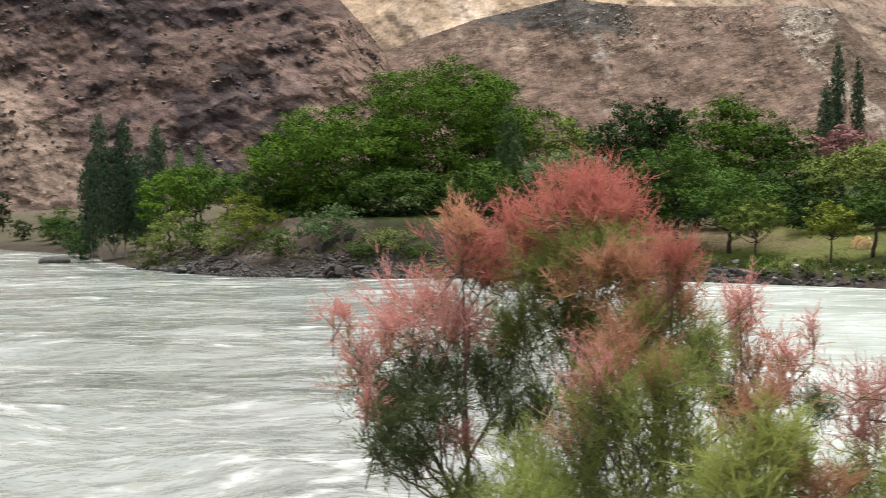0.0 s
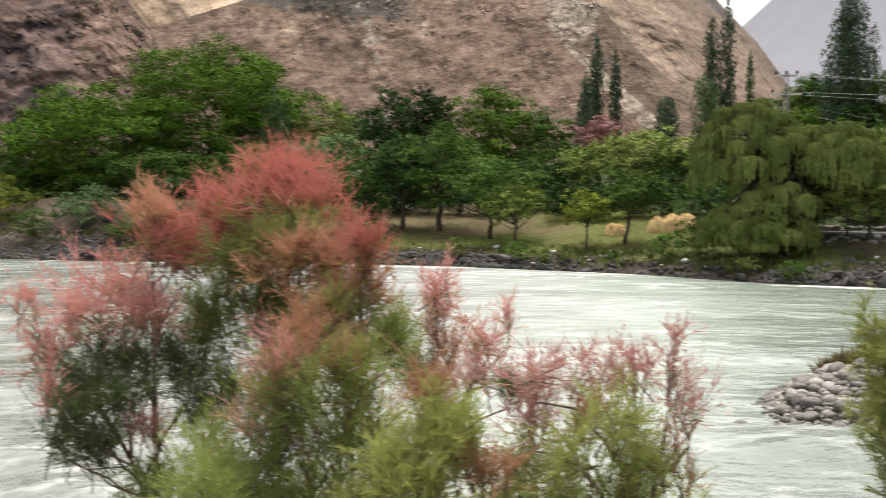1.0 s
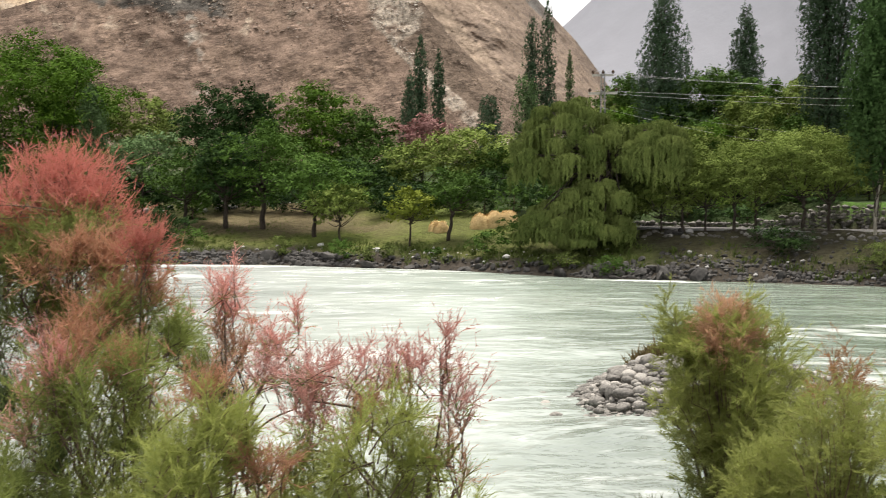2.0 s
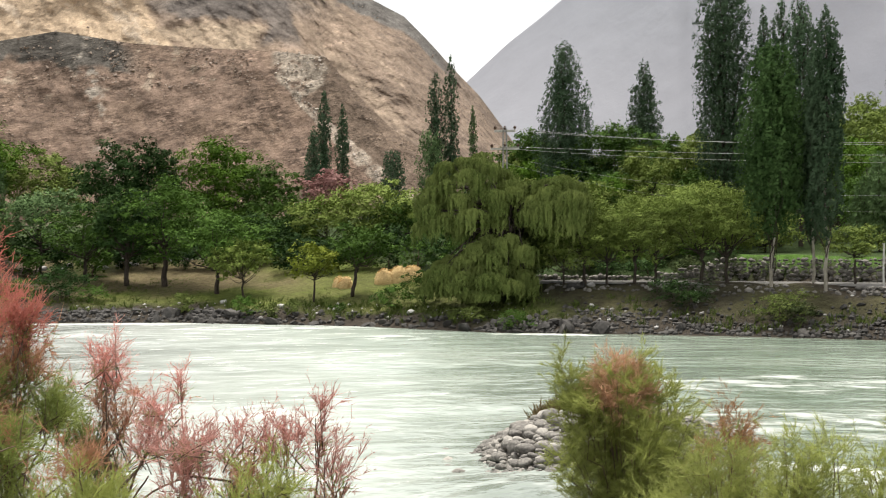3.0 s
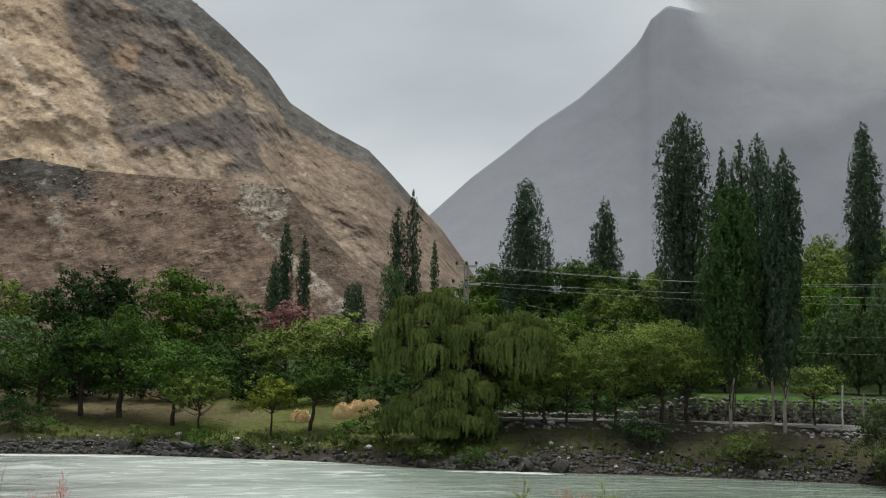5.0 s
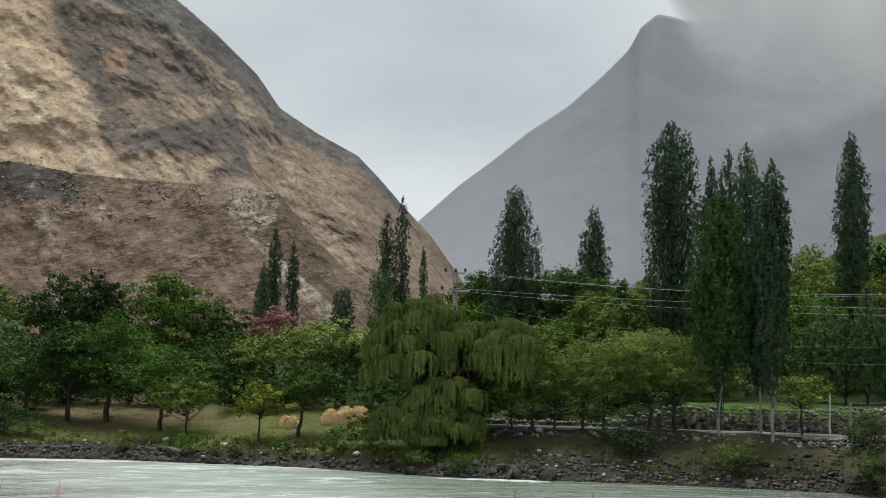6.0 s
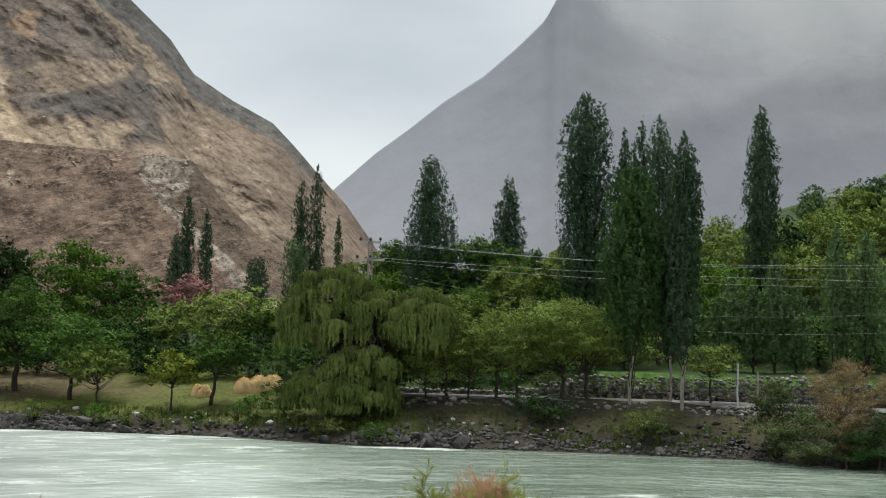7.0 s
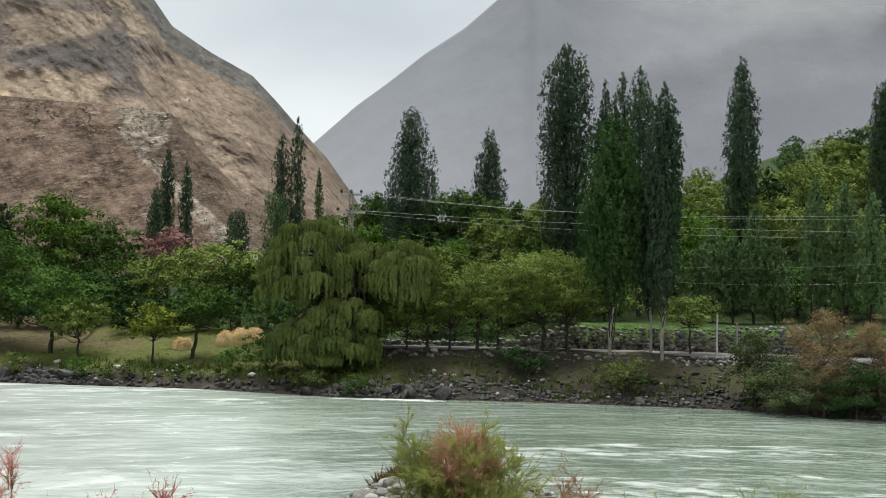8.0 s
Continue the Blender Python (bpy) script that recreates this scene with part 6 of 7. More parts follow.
shrub(-40, 146, 3.4, 5, DARK_LEAF, 721, "green bush on the far shore below the cliff", group="bushes on the far shore")
shrub(-37, 139, 2.8, 4.4, ORCHARD_LEAF, 722, "green bush on the far shore below the cliff", group="bushes on the far shore")
shrub(-48, 168, 3.4, 6, ORCHARD_LEAF, 723, "green bush on the far shore below the cliff", group="bushes on the far shore")
shrub(-41, 165, 3.8, 6, WILLOW_LEAF, 724, "green bush on the far shore below the cliff", group="bushes on the far shore")
shrub(-35.5, 150, 3.4, 5, ORCHARD_LEAF, 725, "green bush on the far shore below the cliff", group="bushes on the far shore")
shrub(-28.5, 128, 3.6, 4.5, ORCHARD_LEAF, 726, "green bush on the far shore below the cliff", group="bushes on the far shore")
shrub(-33.5, 124.5, 2.2, 3.2, DARK_LEAF, 727, "green bush on the far shore below the cliff", group="bushes on the far shore")
poplar(-28.3, 123.9, 8.8, 2.4, POPLAR_LEAF, 730, "dark poplar with pale trunk at the water", PALE_BARK, 0.18, group="poplars at the river bend")



# ---- shore, road, wall, wires and heaps ----
def along(line, x0, x1, step):
    """Points along a bank between two x, with the way to its left."""
    out = []
    for (ax, ay), (bx, by) in zip(line, line[1:]):
        n = max(1, int(math.hypot(bx - ax, by - ay) / step))
        for i in range(n):
            px, py = ax + (bx - ax) * i / n, ay + (by - ay) * i / n
            L = math.hypot(bx - ax, by - ay)
            if x0 <= px <= x1:
                out.append((px, py, -(by - ay) / L, (bx - ax) / L))
    return out


def beside(line, off):
    """The line moved to its left by off, with mitred corners."""
    out = []
    for i, (x, y) in enumerate(line):
        a, b = line[max(i - 1, 0)], line[min(i + 1, len(line) - 1)]
        L = math.hypot(b[0] - a[0], b[1] - a[1])
        out.append((x - (b[1] - a[1]) / L * off, y + (b[0] - a[0]) / L * off))
    return out


BANK_ROCKS = [stone_mesh("rock", BANK_STONE, 50 + i, (0.5, 0.62, 0.45, 0.7)[i], 0.4, 2, False, (0.18, 0.36)) for i in range(4)]
BAR_ROCKS = [stone_mesh("stone", BAR_STONE, 60 + i, (0.5, 0.62, 0.45, 0.7)[i], 0.16, 2, True) for i in range(4)]
WALL_ROCKS = [stone_mesh("stone", WALL_STONE, 70 + i, (0.6, 0.75, 0.5)[i], 0.3, 1, False) for i in range(3)]
RUBBLE = [stone_mesh("rubble", BANK_STONE, 150 + i, (0.6, 0.8, 0.5)[i], 0.35, 1, False) for i in range(3)]
PEBBLES = [stone_mesh("pebble", BAR_STONE, 160 + i, 0.6, 0.1, 1, True) for i in range(3)]
PALE_ROCKS = [stone_mesh("rock", PALE_STONE, 80 + i, 0.7, 0.35, 2, False) for i in range(2)]


def loose(name, me, parent, x, y, z, size, rng, tip=14.0):
    ob = new(name, me)
    ob.matrix_basis = pose(x, y, z, rng.uniform(-tip, tip), rng.uniform(-tip, tip), rng.uniform(0, 360)) @ Matrix.Diagonal((size, size, size * rng.uniform(0.85, 1.2), 1))
    if parent:
        ob.parent = parent
    return ob


def rocky_shore():
    rng = np.random.RandomState(5)
    shore = thing("rocky_shore", 0, 0, 0, "dark wet boulders along the far waterline", "rocks", kind="structure")
    spots = along(FAR_BANK, -26, 54, 0.27)
    for px, py, nx, ny in [spots[i] for i in rng.choice(len(spots), 300, replace=False)]:
        bluff = px < 3
        clump = fbm(np.array(px * 0.55), np.array(py * 0.3), 0, 2, 77)
        off = rng.uniform(0, 4.5) if px > 36 else abs(rng.normal()) * (1.7 if bluff else 1.3 if px < 20 else 0.8) * (0.6 + 0.8 * max(float(clump), 0)) - 0.2
        size = rng.uniform(0.4, 1.15) * (1.5 if rng.rand() < 0.25 else 0.9) * (0.5 if px > 36 else 1) * (0.75 + 0.5 * max(float(clump), -0.5))
        x, y = px + nx * off, py + ny * off
        loose("rock", BANK_ROCKS[rng.randint(4)], shore, x, y, float(ground_z(x, y)) + 0.12 * size, size, rng)
    rows = []
    for _ in range(9000):
        px, py, nx, ny = spots[rng.randint(len(spots))]
        wide = 4.2 if px < 4 else (1.6 if px < 33 else 5.5)
        off = rng.rand() ** 1.6 * wide
        if (px > 33 and off > 1.2 and fbm(np.array(px * 0.5), np.array(off), 0, 2, 91) < -0.15) or (13 < px < 33 and fbm(np.array(px * 0.55), np.array(py * 0.3), 0, 2, 77) < (0.0 if px < 20 else 0.25) and rng.rand() < 0.85):
            continue
        x, y = px + nx * off, py + ny * off
        size = 0.1 + 0.5 * rng.rand() ** 2
        rows.append((x, y, float(ground_z(x, y)) + 0.06 * size, size))
    for _ in range(6500):
        px, py, nx, ny = spots[rng.randint(len(spots))]
        off = rng.uniform(0.2, 6.2)
        if px < 34 or fbm(np.array(px * 0.8), np.array(off * 0.8), 0, 2, 92) < -0.1:
            continue
        x, y = px + nx * off, py + ny * off
        size = 0.06 + 0.34 * rng.rand() ** 2.2
        rows.append((x, y, float(ground_z(x, y)) + 0.05 * size, size))
    strew("bank_rubble", RUBBLE, rows, BANK_STONE, "grey rubble strewn over the far river bank")
    pale = []
    for _ in range(40):
        x, y = rng.uniform(8, 24), rng.uniform(104, 109)
        pale.append((x, y, float(ground_z(x, y)) + 0.1, rng.uniform(0.3, 0.8)))
    strew("field_stones", PALE_ROCKS, pale, PALE_STONE, "pale boulders heaped behind the orchard")
    chips = []
    for _ in range(420):
        px, py, nx, ny = spots[rng.randint(len(spots))]
        off = rng.uniform(0.5, 6.0 if px > 31 else 4.0)
        if px > 8:
            x, y = px + nx * off, py + ny * off
            chips.append((x, y, float(ground_z(x, y)) + 0.04, 0.08 + 0.3 * rng.rand() ** 3))
    strew("pale_chips", [stone_mesh("chip", PALE_STONE, 180 + i, 0.6, 0.3, 1, False) for i in range(3)], chips, PALE_STONE, "small pale stones scattered over the far bank")
    for x, y, size in ((24.6, 79.6, 0.8), (21.9, 82.8, 0.5), (19.0, 86.6, 0.6), (28.0, 75.6, 0.5), (36.5, 68.4, 0.35), (41.0, 63.9, 0.3), (49.2, 55.4, 0.35)):
        tagged(loose("boulder", PALE_ROCKS[0], None, x, y, float(ground_z(x, y)) + 0.1, size, rng), "pale grey boulder lying on the bank", "rock")


def river_boulder():
    rng = np.random.RandomState(8)
    me = stone_mesh("boulder", BANK_STONE, 91, 0.36, 0.2, 3, True)
    ob = new("boulder", me)
    ob.matrix_basis = pose(-34.0, 117.0, 0.3, 0, 0, 10) @ Matrix.Diagonal((3.0, 2.6, 2.6, 1))
    tagged(ob, "smooth dark boulder standing in the river", "rock")


def gravel_bar():
    rng = np.random.RandomState(6)
    heap = thing("gravel_bar", 17.6, 31.8, 0, "bar of rounded grey river stones", "stones")
    made, tries = [], 0
    while len(made) < 300 and tries < 6000:
        tries += 1
        x, y = rng.uniform(12.8, 20.5), rng.uniform(25.5, 38.5)
        k = float(bar(x, y))
        if k < 0.0 or x > 15.2 + (y - 26.5) * 0.42:
            continue
        size = (0.18 + 0.45 * rng.rand() ** 1.6) * (0.75 + 0.5 * min(k * 2, 1))
        if any((x - a) ** 2 + (y - b) ** 2 < (0.36 * (size + c)) ** 2 for a, b, c in made):
            continue
        made.append((x, y, size))
        z = 0.55 * k + 0.10 * size + 0.20 * min(k * 2.2, 1)
        ob = loose("stone", BAR_ROCKS[rng.randint(4)], heap, x - 17.6, y - 31.8, z, size, rng)
    rows = []
    for _ in range(2600):
        x, y = rng.uniform(11.8, 22.5), rng.uniform(24.5, 40)
        k = float(bar(x, y))
        if k > -0.04:
            rows.append((x, y, 0.55 * k + 0.08 + 0.12 * max(min(k * 2.2, 1), 0) * rng.rand(), rng.uniform(0.12, 0.3)))
    strew("pebbles", PEBBLES, rows, BAR_STONE, "rounded pebbles between the larger river stones")
    for px, py in ((12.6, 30.2), (12.5, 29.3), (12.9, 31.0), (13.4, 32.4), (12.4, 27.4)):
        tagged(loose("stone", BAR_ROCKS[rng.randint(4)], None, px, py, 0.03, rng.uniform(0.25, 0.4), rng), "wet stone awash beside the gravel bar", "rock")


def road():
    edge = [p for p in FAR_BANK if p[0] > 29]
    lines = [beside(edge, off) for off in (6.5, 7.3, 8.2, 9.1, 9.8)]
    rows, pts = [], []
    for i in range(len(edge) - 1):
        for t in np.arange(0, 1, 0.1):
            pts.append(t)
            for k, line in enumerate(lines):
                x, y = line[i][0] * (1 - t) + line[i + 1][0] * t, line[i][1] * (1 - t) + line[i + 1][1] * t
                rows.append((x, y, float(ground_z(x, y)) + 0.10 + 0.05 * math.sin(k / 4 * math.pi)))
    m, nt, b = material("gravel_road", 0.95, 0.1)
    n = noise_of(nt, 1.2, 8.0, 0.7)
    nt.links.new(ramp(nt, n, (0.3, (0.10, 0.097, 0.092)), (0.7, (0.19, 0.185, 0.175))), b.inputs["Base Color"])
    bump(nt, b, n, 0.6, 0.05)
    me = mesh_data("road", rows, grid_faces(len(pts), 5), m, True)
    tagged(new("road", me), "grey unpaved gravel road along the far bank", "road", kind="structure")


def roadside_heap():
    rng = np.random.RandomState(14)
    heap = thing("stone_heap", 37.2, 71.2, float(ground_z(37.2, 71.2)), "heap of dark boulders with one pale slab beside the road", "rocks")
    for dx, dy, size in ((-0.55, 0.1, 0.6), (-0.15, -0.1, 0.7), (0.25, 0.05, 0.65), (-0.3, 0.35, 0.6), (0.05, 0.3, 0.7), (0.6, 0.2, 0.5)):
        loose("rock", BANK_ROCKS[rng.randint(4)], heap, dx, dy, 0.15, size, rng)
    slab = loose("slab", PALE_ROCKS[1], heap, 0.65, -0.15, 0.22, 0.55, rng)
    tagged(slab, "pale grey stone slab")


def dry_stone_wall():
    rng = np.random.RandomState(9)
    wall = thing("stone_wall", 0, 0, 0, "dry stone terrace wall of grey rubble below the field", "wall", kind="structure")
    pts = along(beside(FAR_BANK, 10.3), 37, 66, 0.27)
    rest, count = [], 0
    for i, (px, py, nx, ny) in enumerate(pts):
        for row in range(8):
            if row > 2 + 4.3 * smooth(px, 43.5, 46.5) + 1.2 * fbm(np.array(px * 0.6), np.array(py * 0.6), 0, 2, 95):
                continue
            off = 0.03 * row + rng.uniform(-0.06, 0.06)
            x, y = px + nx * off + rng.uniform(-0.1, 0.1), py + ny * off
            z = 2.5 + 0.215 * row + rng.uniform(-0.06, 0.06)
            size = (0.28 + 0.32 * rng.rand() ** 1.5) * (1.0 if row < 5 else 0.85)
            if 45.5 <= px <= 60 and count < 300:
                loose("stone", WALL_ROCKS[rng.randint(3)], wall, x, y, z, size, rng, 25)
                count += 1
            else:
                rest.append((x, y, z, size))
    strew("wall_rubble", WALL_ROCKS, rest, WALL_STONE, "grey rubble of the terrace wall", "wall")
    low = []
    for px, py, nx, ny in along(beside(FAR_BANK, 5.4), 49, 58, 0.22):
        for row in range(4):
            off = 0.2 * row + rng.uniform(-0.15, 0.15)
            low.append((px + nx * off, py + ny * off, 1.75 + 0.2 * row, rng.uniform(0.25, 0.5)))
    for px, py, nx, ny in along(FAR_BANK, 32, 50, 0.25):
        off = 5.8 + rng.uniform(-0.5, 0.5)
        low.append((px + nx * off, py + ny * off, float(ground_z(px + nx * off, py + ny * off)) + 0.12, rng.uniform(0.2, 0.6)))
    strew("roadside_stones", WALL_ROCKS, low, WALL_STONE, "dark stones edging the gravel road")


def box(cx, cy, cz, sx, sy, sz):
    s = np.array([(-1, -1, -1), (1, -1, -1), (1, 1, -1), (-1, 1, -1), (-1, -1, 1), (1, -1, 1), (1, 1, 1), (-1, 1, 1)]) * 0.5
    return s * (sx, sy, sz) + (cx, cy, cz), np.array([(0, 3, 2, 1), (4, 5, 6, 7), (0, 1, 5, 4), (1, 2, 6, 5), (2, 3, 7, 6), (3, 0, 4, 7)])


def plain(name, dark, light, rough=0.7, metal=0.0, scale=4.0):
    m, nt, b = material(name, rough, 0.4)
    b.inputs["Metallic"].default_value = metal
    n = noise_of(nt, scale, 6.0, 0.6)
    nt.links.new(ramp(nt, n, (0.3, dark), (0.7, light)), b.inputs["Base Color"])
    bump(nt, b, n, 0.3, 0.02)
    return m


CONCRETE = plain("pole_concrete", (0.16, 0.155, 0.15), (0.30, 0.29, 0.27), 0.9)
GALVANISED = plain("galvanised_steel", (0.34, 0.33, 0.29), (0.52, 0.50, 0.45), 0.55, 0.15)
CERAMIC = plain("brown_ceramic", (0.05, 0.03, 0.022), (0.09, 0.05, 0.035), 0.25)
CABLE = plain("bare_cable", (0.24, 0.24, 0.23), (0.36, 0.36, 0.35), 0.5, 0.2)
WHITEWASH = plain("weathered_white_paint", (0.42, 0.41, 0.38), (0.66, 0.65, 0.61), 0.8)
STRAW = plain("straw", (0.45, 0.30, 0.12), (0.78, 0.60, 0.32), 0.9, 0.0, 9.0)


def power_pole(x, y, top, turn, label):
    g = float(ground_z(x, y))
    ob = thing("power_pole", x, y, g - 0.1, label, "utility pole", "power poles", turn)
    h = top - g
    v, f = joined([tube([(-0.22, 0, 0), (-0.11, 0, h)], [0.07, 0.05], 6), tube([(0.22, 0, 0), (0.11, 0, h)], [0.07, 0.05], 6)] + [box(0, 0, z, 0.36 - 0.018 * z, 0.07, 0.06) for z in np.arange(0.6, h, 0.55)])
    piece("mast", mesh_data("mast", v, f, CONCRETE), ob, "ladder-like weathered grey mast")
    for z, span, mat in ((h - 0.15, 1.5, GALVANISED), (h - 1.4, 2.0, GALVANISED)):
        v, f = box(0, 0.1, z, span, 0.10, 0.15)
        arm = piece("crossarm", mesh_data("crossarm", v, f, mat), ob)
        for k in (-0.46, 0.0, 0.46):
            path = [(k * span, 0.1, z + a) for a in (0.06, 0.14, 0.16, 0.22, 0.24, 0.3, 0.36)]
            v, f = tube(path, (0.04, 0.04, 0.12, 0.08, 0.12, 0.08, 0.03), 8)
            piece("insulator", mesh_data("insulator", v, f, CERAMIC, True), arm, "brown ceramic insulator")
    return ob


def wire(a, b, sag, name="power_line", radius=0.016):
    t = np.linspace(0, 1, 24)
    p = np.array(a)[None] * (1 - t[:, None]) + np.array(b)[None] * t[:, None]
    p[:, 2] -= sag * 4 * t * (1 - t)
    v, f = tube(p, np.full(24, radius), 5)
    tagged(new(name, mesh_data(name, v, f, CABLE, True)), "thin slack overhead power line above the trees", "cable", "power lines")


def post(x, y, h, radius, mat, label, lean=0.0):
    ob = thing("post", x, y, float(ground_z(x, y)) - 0.1, label, "post")
    rng = np.random.RandomState(int(h * 100))
    v, f = joined([tube(bend((0, 0, 0), (lean, 0, h), 0, rng, 6) * (0.06, 0.06, 1), np.linspace(radius, radius * 0.85, 6), 8), tube([(lean * 0.4, 0, h - 0.05), (lean * 0.4, 0, h + 0.02)], [radius * 1.3, radius * 1.3], 8)])
    piece("shaft", mesh_data("shaft", v, f, mat, True), ob)


def straw_heap(x, y, w, h, seed):
    rng = np.random.RandomState(seed)
    ob = thing("straw_heap", x, y, float(ground_z(x, y)) - 0.05, "loose heap of golden straw bundles on the lawn", "straw", "straw heaps")
    for k in range(max(2, int(w * 1.5))):
        cx, cy = rng.uniform(-0.36, 0.36) * w, rng.uniform(-0.5, 0.5)
        size = rng.uniform(0.7, 1.0) * h
        n = 1600
        d = unit(rng.normal(size=(n, 3)))
        d[:, 2] = np.abs(d[:, 2])
        p = d * (0.62 * size, 0.62 * size, size) * (1 + 0.12 * fbm(d[:, :1] * 4, d[:, 1:2] * 4, d[:, 2:] * 4, 2, seed + k)) + (cx, cy, 0)
        ax = unit(np.cross(d, rng.normal(size=(n, 3))) + (0, 0, -0.4))
        side = unit(np.cross(ax, d)) * 0.02
        L = rng.uniform(0.08, 0.2, (n, 1))
        v = np.stack([p - ax * L - side, p - ax * L + side, p + ax * L + side + d * 0.03, p + ax * L - side + d * 0.03], 1).reshape(-1, 3)
        straws = mesh_data("straw", v, np.arange(4 * n).reshape(n, 4), STRAW)
        th, ph = np.linspace(0, 2 * np.pi, 13), np.linspace(0, np.pi / 2, 6)
        T, Q = np.meshgrid(th, ph)
        core = np.stack([cx + 0.58 * size * np.cos(T) * np.cos(Q), cy + 0.58 * size * np.sin(T) * np.cos(Q), 0.95 * size * np.sin(Q)], -1)
        sheaf = piece("sheaf", mesh_data("sheaf", core, grid_faces(*T.shape), STRAW, True), ob)
        tagged(piece("straw", straws, sheaf), kind="stuff")


def grass_tufts(name, places, label, mat, tall=0.4, blades=40, category="grass", wide=0.022):
    """Tufts of bladed grass as one mass. places: rows of x, y."""
    rng = np.random.RandomState(len(places))
    P = np.repeat(np.asarray(places), blades, 0)
    n = len(P)
    base = np.column_stack([P[:, 0] + rng.normal(size=n) * tall * 0.3, P[:, 1] + rng.normal(size=n) * tall * 0.3, np.zeros(n)])
    base[:, 2] = ground_z(base[:, 0], base[:, 1]) - 0.03
    d = unit(rng.normal(size=(n, 3)) * (0.45, 0.45, 0.1) + (0, 0, 1))
    L = tall * rng.uniform(0.5, 1.3, (n, 1))
    side = unit(np.cross(d, rng.normal(size=(n, 3)))) * tall * wide
    mid = base + d * L * 0.6
    v = np.stack([base - side, base + side, mid + side * 0.8, mid + d * L * 0.4 + rng.normal(size=(n, 3)) * 0.1 * L], 1).reshape(-1, 3)
    tagged(new(name, mesh_data(name, v, np.arange(4 * n).reshape(n, 4), mat)), label, category, kind="stuff")


def scree(name, slope, count, sizes, keep, mat, label, seed):
    """Broken blocks lying on a mountainside, sunk by half into it."""
    rng = np.random.RandomState(seed)
    S = SLOPES[slope].reshape(-1, 6)
    S = S[keep(S[:, 3], S[:, 4], S[:, 5])]
    rows = []
    for i in rng.choice(len(S), count):
        x, y, z = S[i, :3] + rng.normal(size=3) * (0.5, 0.5, 0.2)
        rows.append((x, y, z, sizes[0] + (sizes[1] - sizes[0]) * rng.rand() ** 3))
    strew(name, [stone_mesh("block", mat, seed + k, 0.6, 0.4, 1, False, (0.12, 0.34)) for k in range(4)], rows, mat, label, "rocks")


TAN_BLOCK = stone_material("tan_block", (0.15, 0.112, 0.088), (0.22, 0.168, 0.132), (0.42, 0.345, 0.28))
DARK_BLOCK = stone_material("dark_block", (0.035, 0.030, 0.030), (0.085, 0.068, 0.062), (0.20, 0.155, 0.125))
PALE_BLOCK = stone_material("pale_block", (0.25, 0.215, 0.18), (0.42, 0.37, 0.32), (0.58, 0.53, 0.47))
scree("terrace_blocks", "rubble_terrace", 1700, (0.25, 1.2), lambda a, e, r: (e > 2.5) & (a > -3) & (a < 22) & (r > 0.1), TAN_BLOCK, "broken tan blocks on the rubble terrace", 201)
scree("rim_blocks", "rubble_terrace", 700, (0.3, 1.8), lambda a, e, r: (e > 5.7 + 0.6 * r) & (a > 4) & (a < 13.5) & (r > 0), TAN_BLOCK, "angular blocks along the terrace rim", 205)
scree("gully_scree", "rubble_terrace", 900, (0.3, 1.6), lambda a, e, r: np.abs(a - 15.3 - 1.05 * np.maximum(5.4 - e, 0)) < 0.25 + 0.85 * (e > 6.0), PALE_BLOCK, "pale scree filling the gully", 209)
scree("spur_blocks", "cliff_spur", 1700, (0.4, 2.6), lambda a, e, r: (e > 0.5) & (a > -20) & (r > 0.1), DARK_BLOCK, "dark broken blocks on the cliff", 213)
scree("fan_blocks", "cliff_spur", 300, (0.3, 1.5), lambda a, e, r: (-a - 0.75 * (e + 2) > 11.9) & (a > -20), TAN_BLOCK, "boulders on the talus fan", 217)
scree("mountain_blocks", "rock_mountain", 500, (0.4, 2.0), lambda a, e, r: (e > 3) & (a > 4) & (r > 0.3), TAN_BLOCK, "broken rock on the mountainside", 221)

rocky_shore()
river_boulder()
gravel_bar()
road()
dry_stone_wall()
roadside_heap()

power_pole(38.8, 85.8, 12.88, -28, "ladder-like power pole with two crossarms rising behind the willow")
wire((38.2, 86.1, 11.59), (64.5, 54.5, 9.79), 0.35, radius=0.010)
wire((39.8, 85.4, 11.31), (65.2, 55.1, 9.57), 0.55, radius=0.008)
wire((39.5, 85.5, 12.66), (64.5, 54.4, 11.04), 0.80, radius=0.009)
wire((38.4, 86.0, 12.91), (65.2, 55.1, 10.83), 0.85, radius=0.008)
wire((40.0, 84.2, 10.40), (61.4, 51.9, 8.35), 1.60, radius=0.005)
wire((37.9, 85.2, 10.51), (58.4, 49.3, 7.19), 1.90, radius=0.005)
post(50.9, 60.8, 2.57, 0.055, WHITEWASH, "slim white-painted post below the stone wall")
post(51.1, 59.3, 2.32, 0.06, PALE_BARK, "bare pale wooden post on the bank")
straw_heap(30.3, 86.0, 2.6, 1.35, 1)
straw_heap(27.3, 86.9, 0.9, 0.9, 2)
straw_heap(31.6, 85.5, 1.4, 1.25, 3)
shrub(48.0, 54.2, 4.3, 3.6, OLIVE_LEAF, 401, "dark olive bush overhanging the water", leaf=0.13, dense=1.2)
shrub(50.3, 51.6, 4.9, 4.4, RUSSET_LEAF, 402, "large russet tamarisk thicket on the bank", leaf=0.10, dense=1.0)
shrub(51.6, 49.2, 4.7, 4.4, RUSSET_LEAF, 403, "russet and green tamarisk thicket on the bank", leaf=0.10, dense=1.0)
shrub(47.9, 51.6, 3.2, 5.2, OLIVE_LEAF, 404, "dark olive bush overhanging the water", leaf=0.13, dense=1.2)
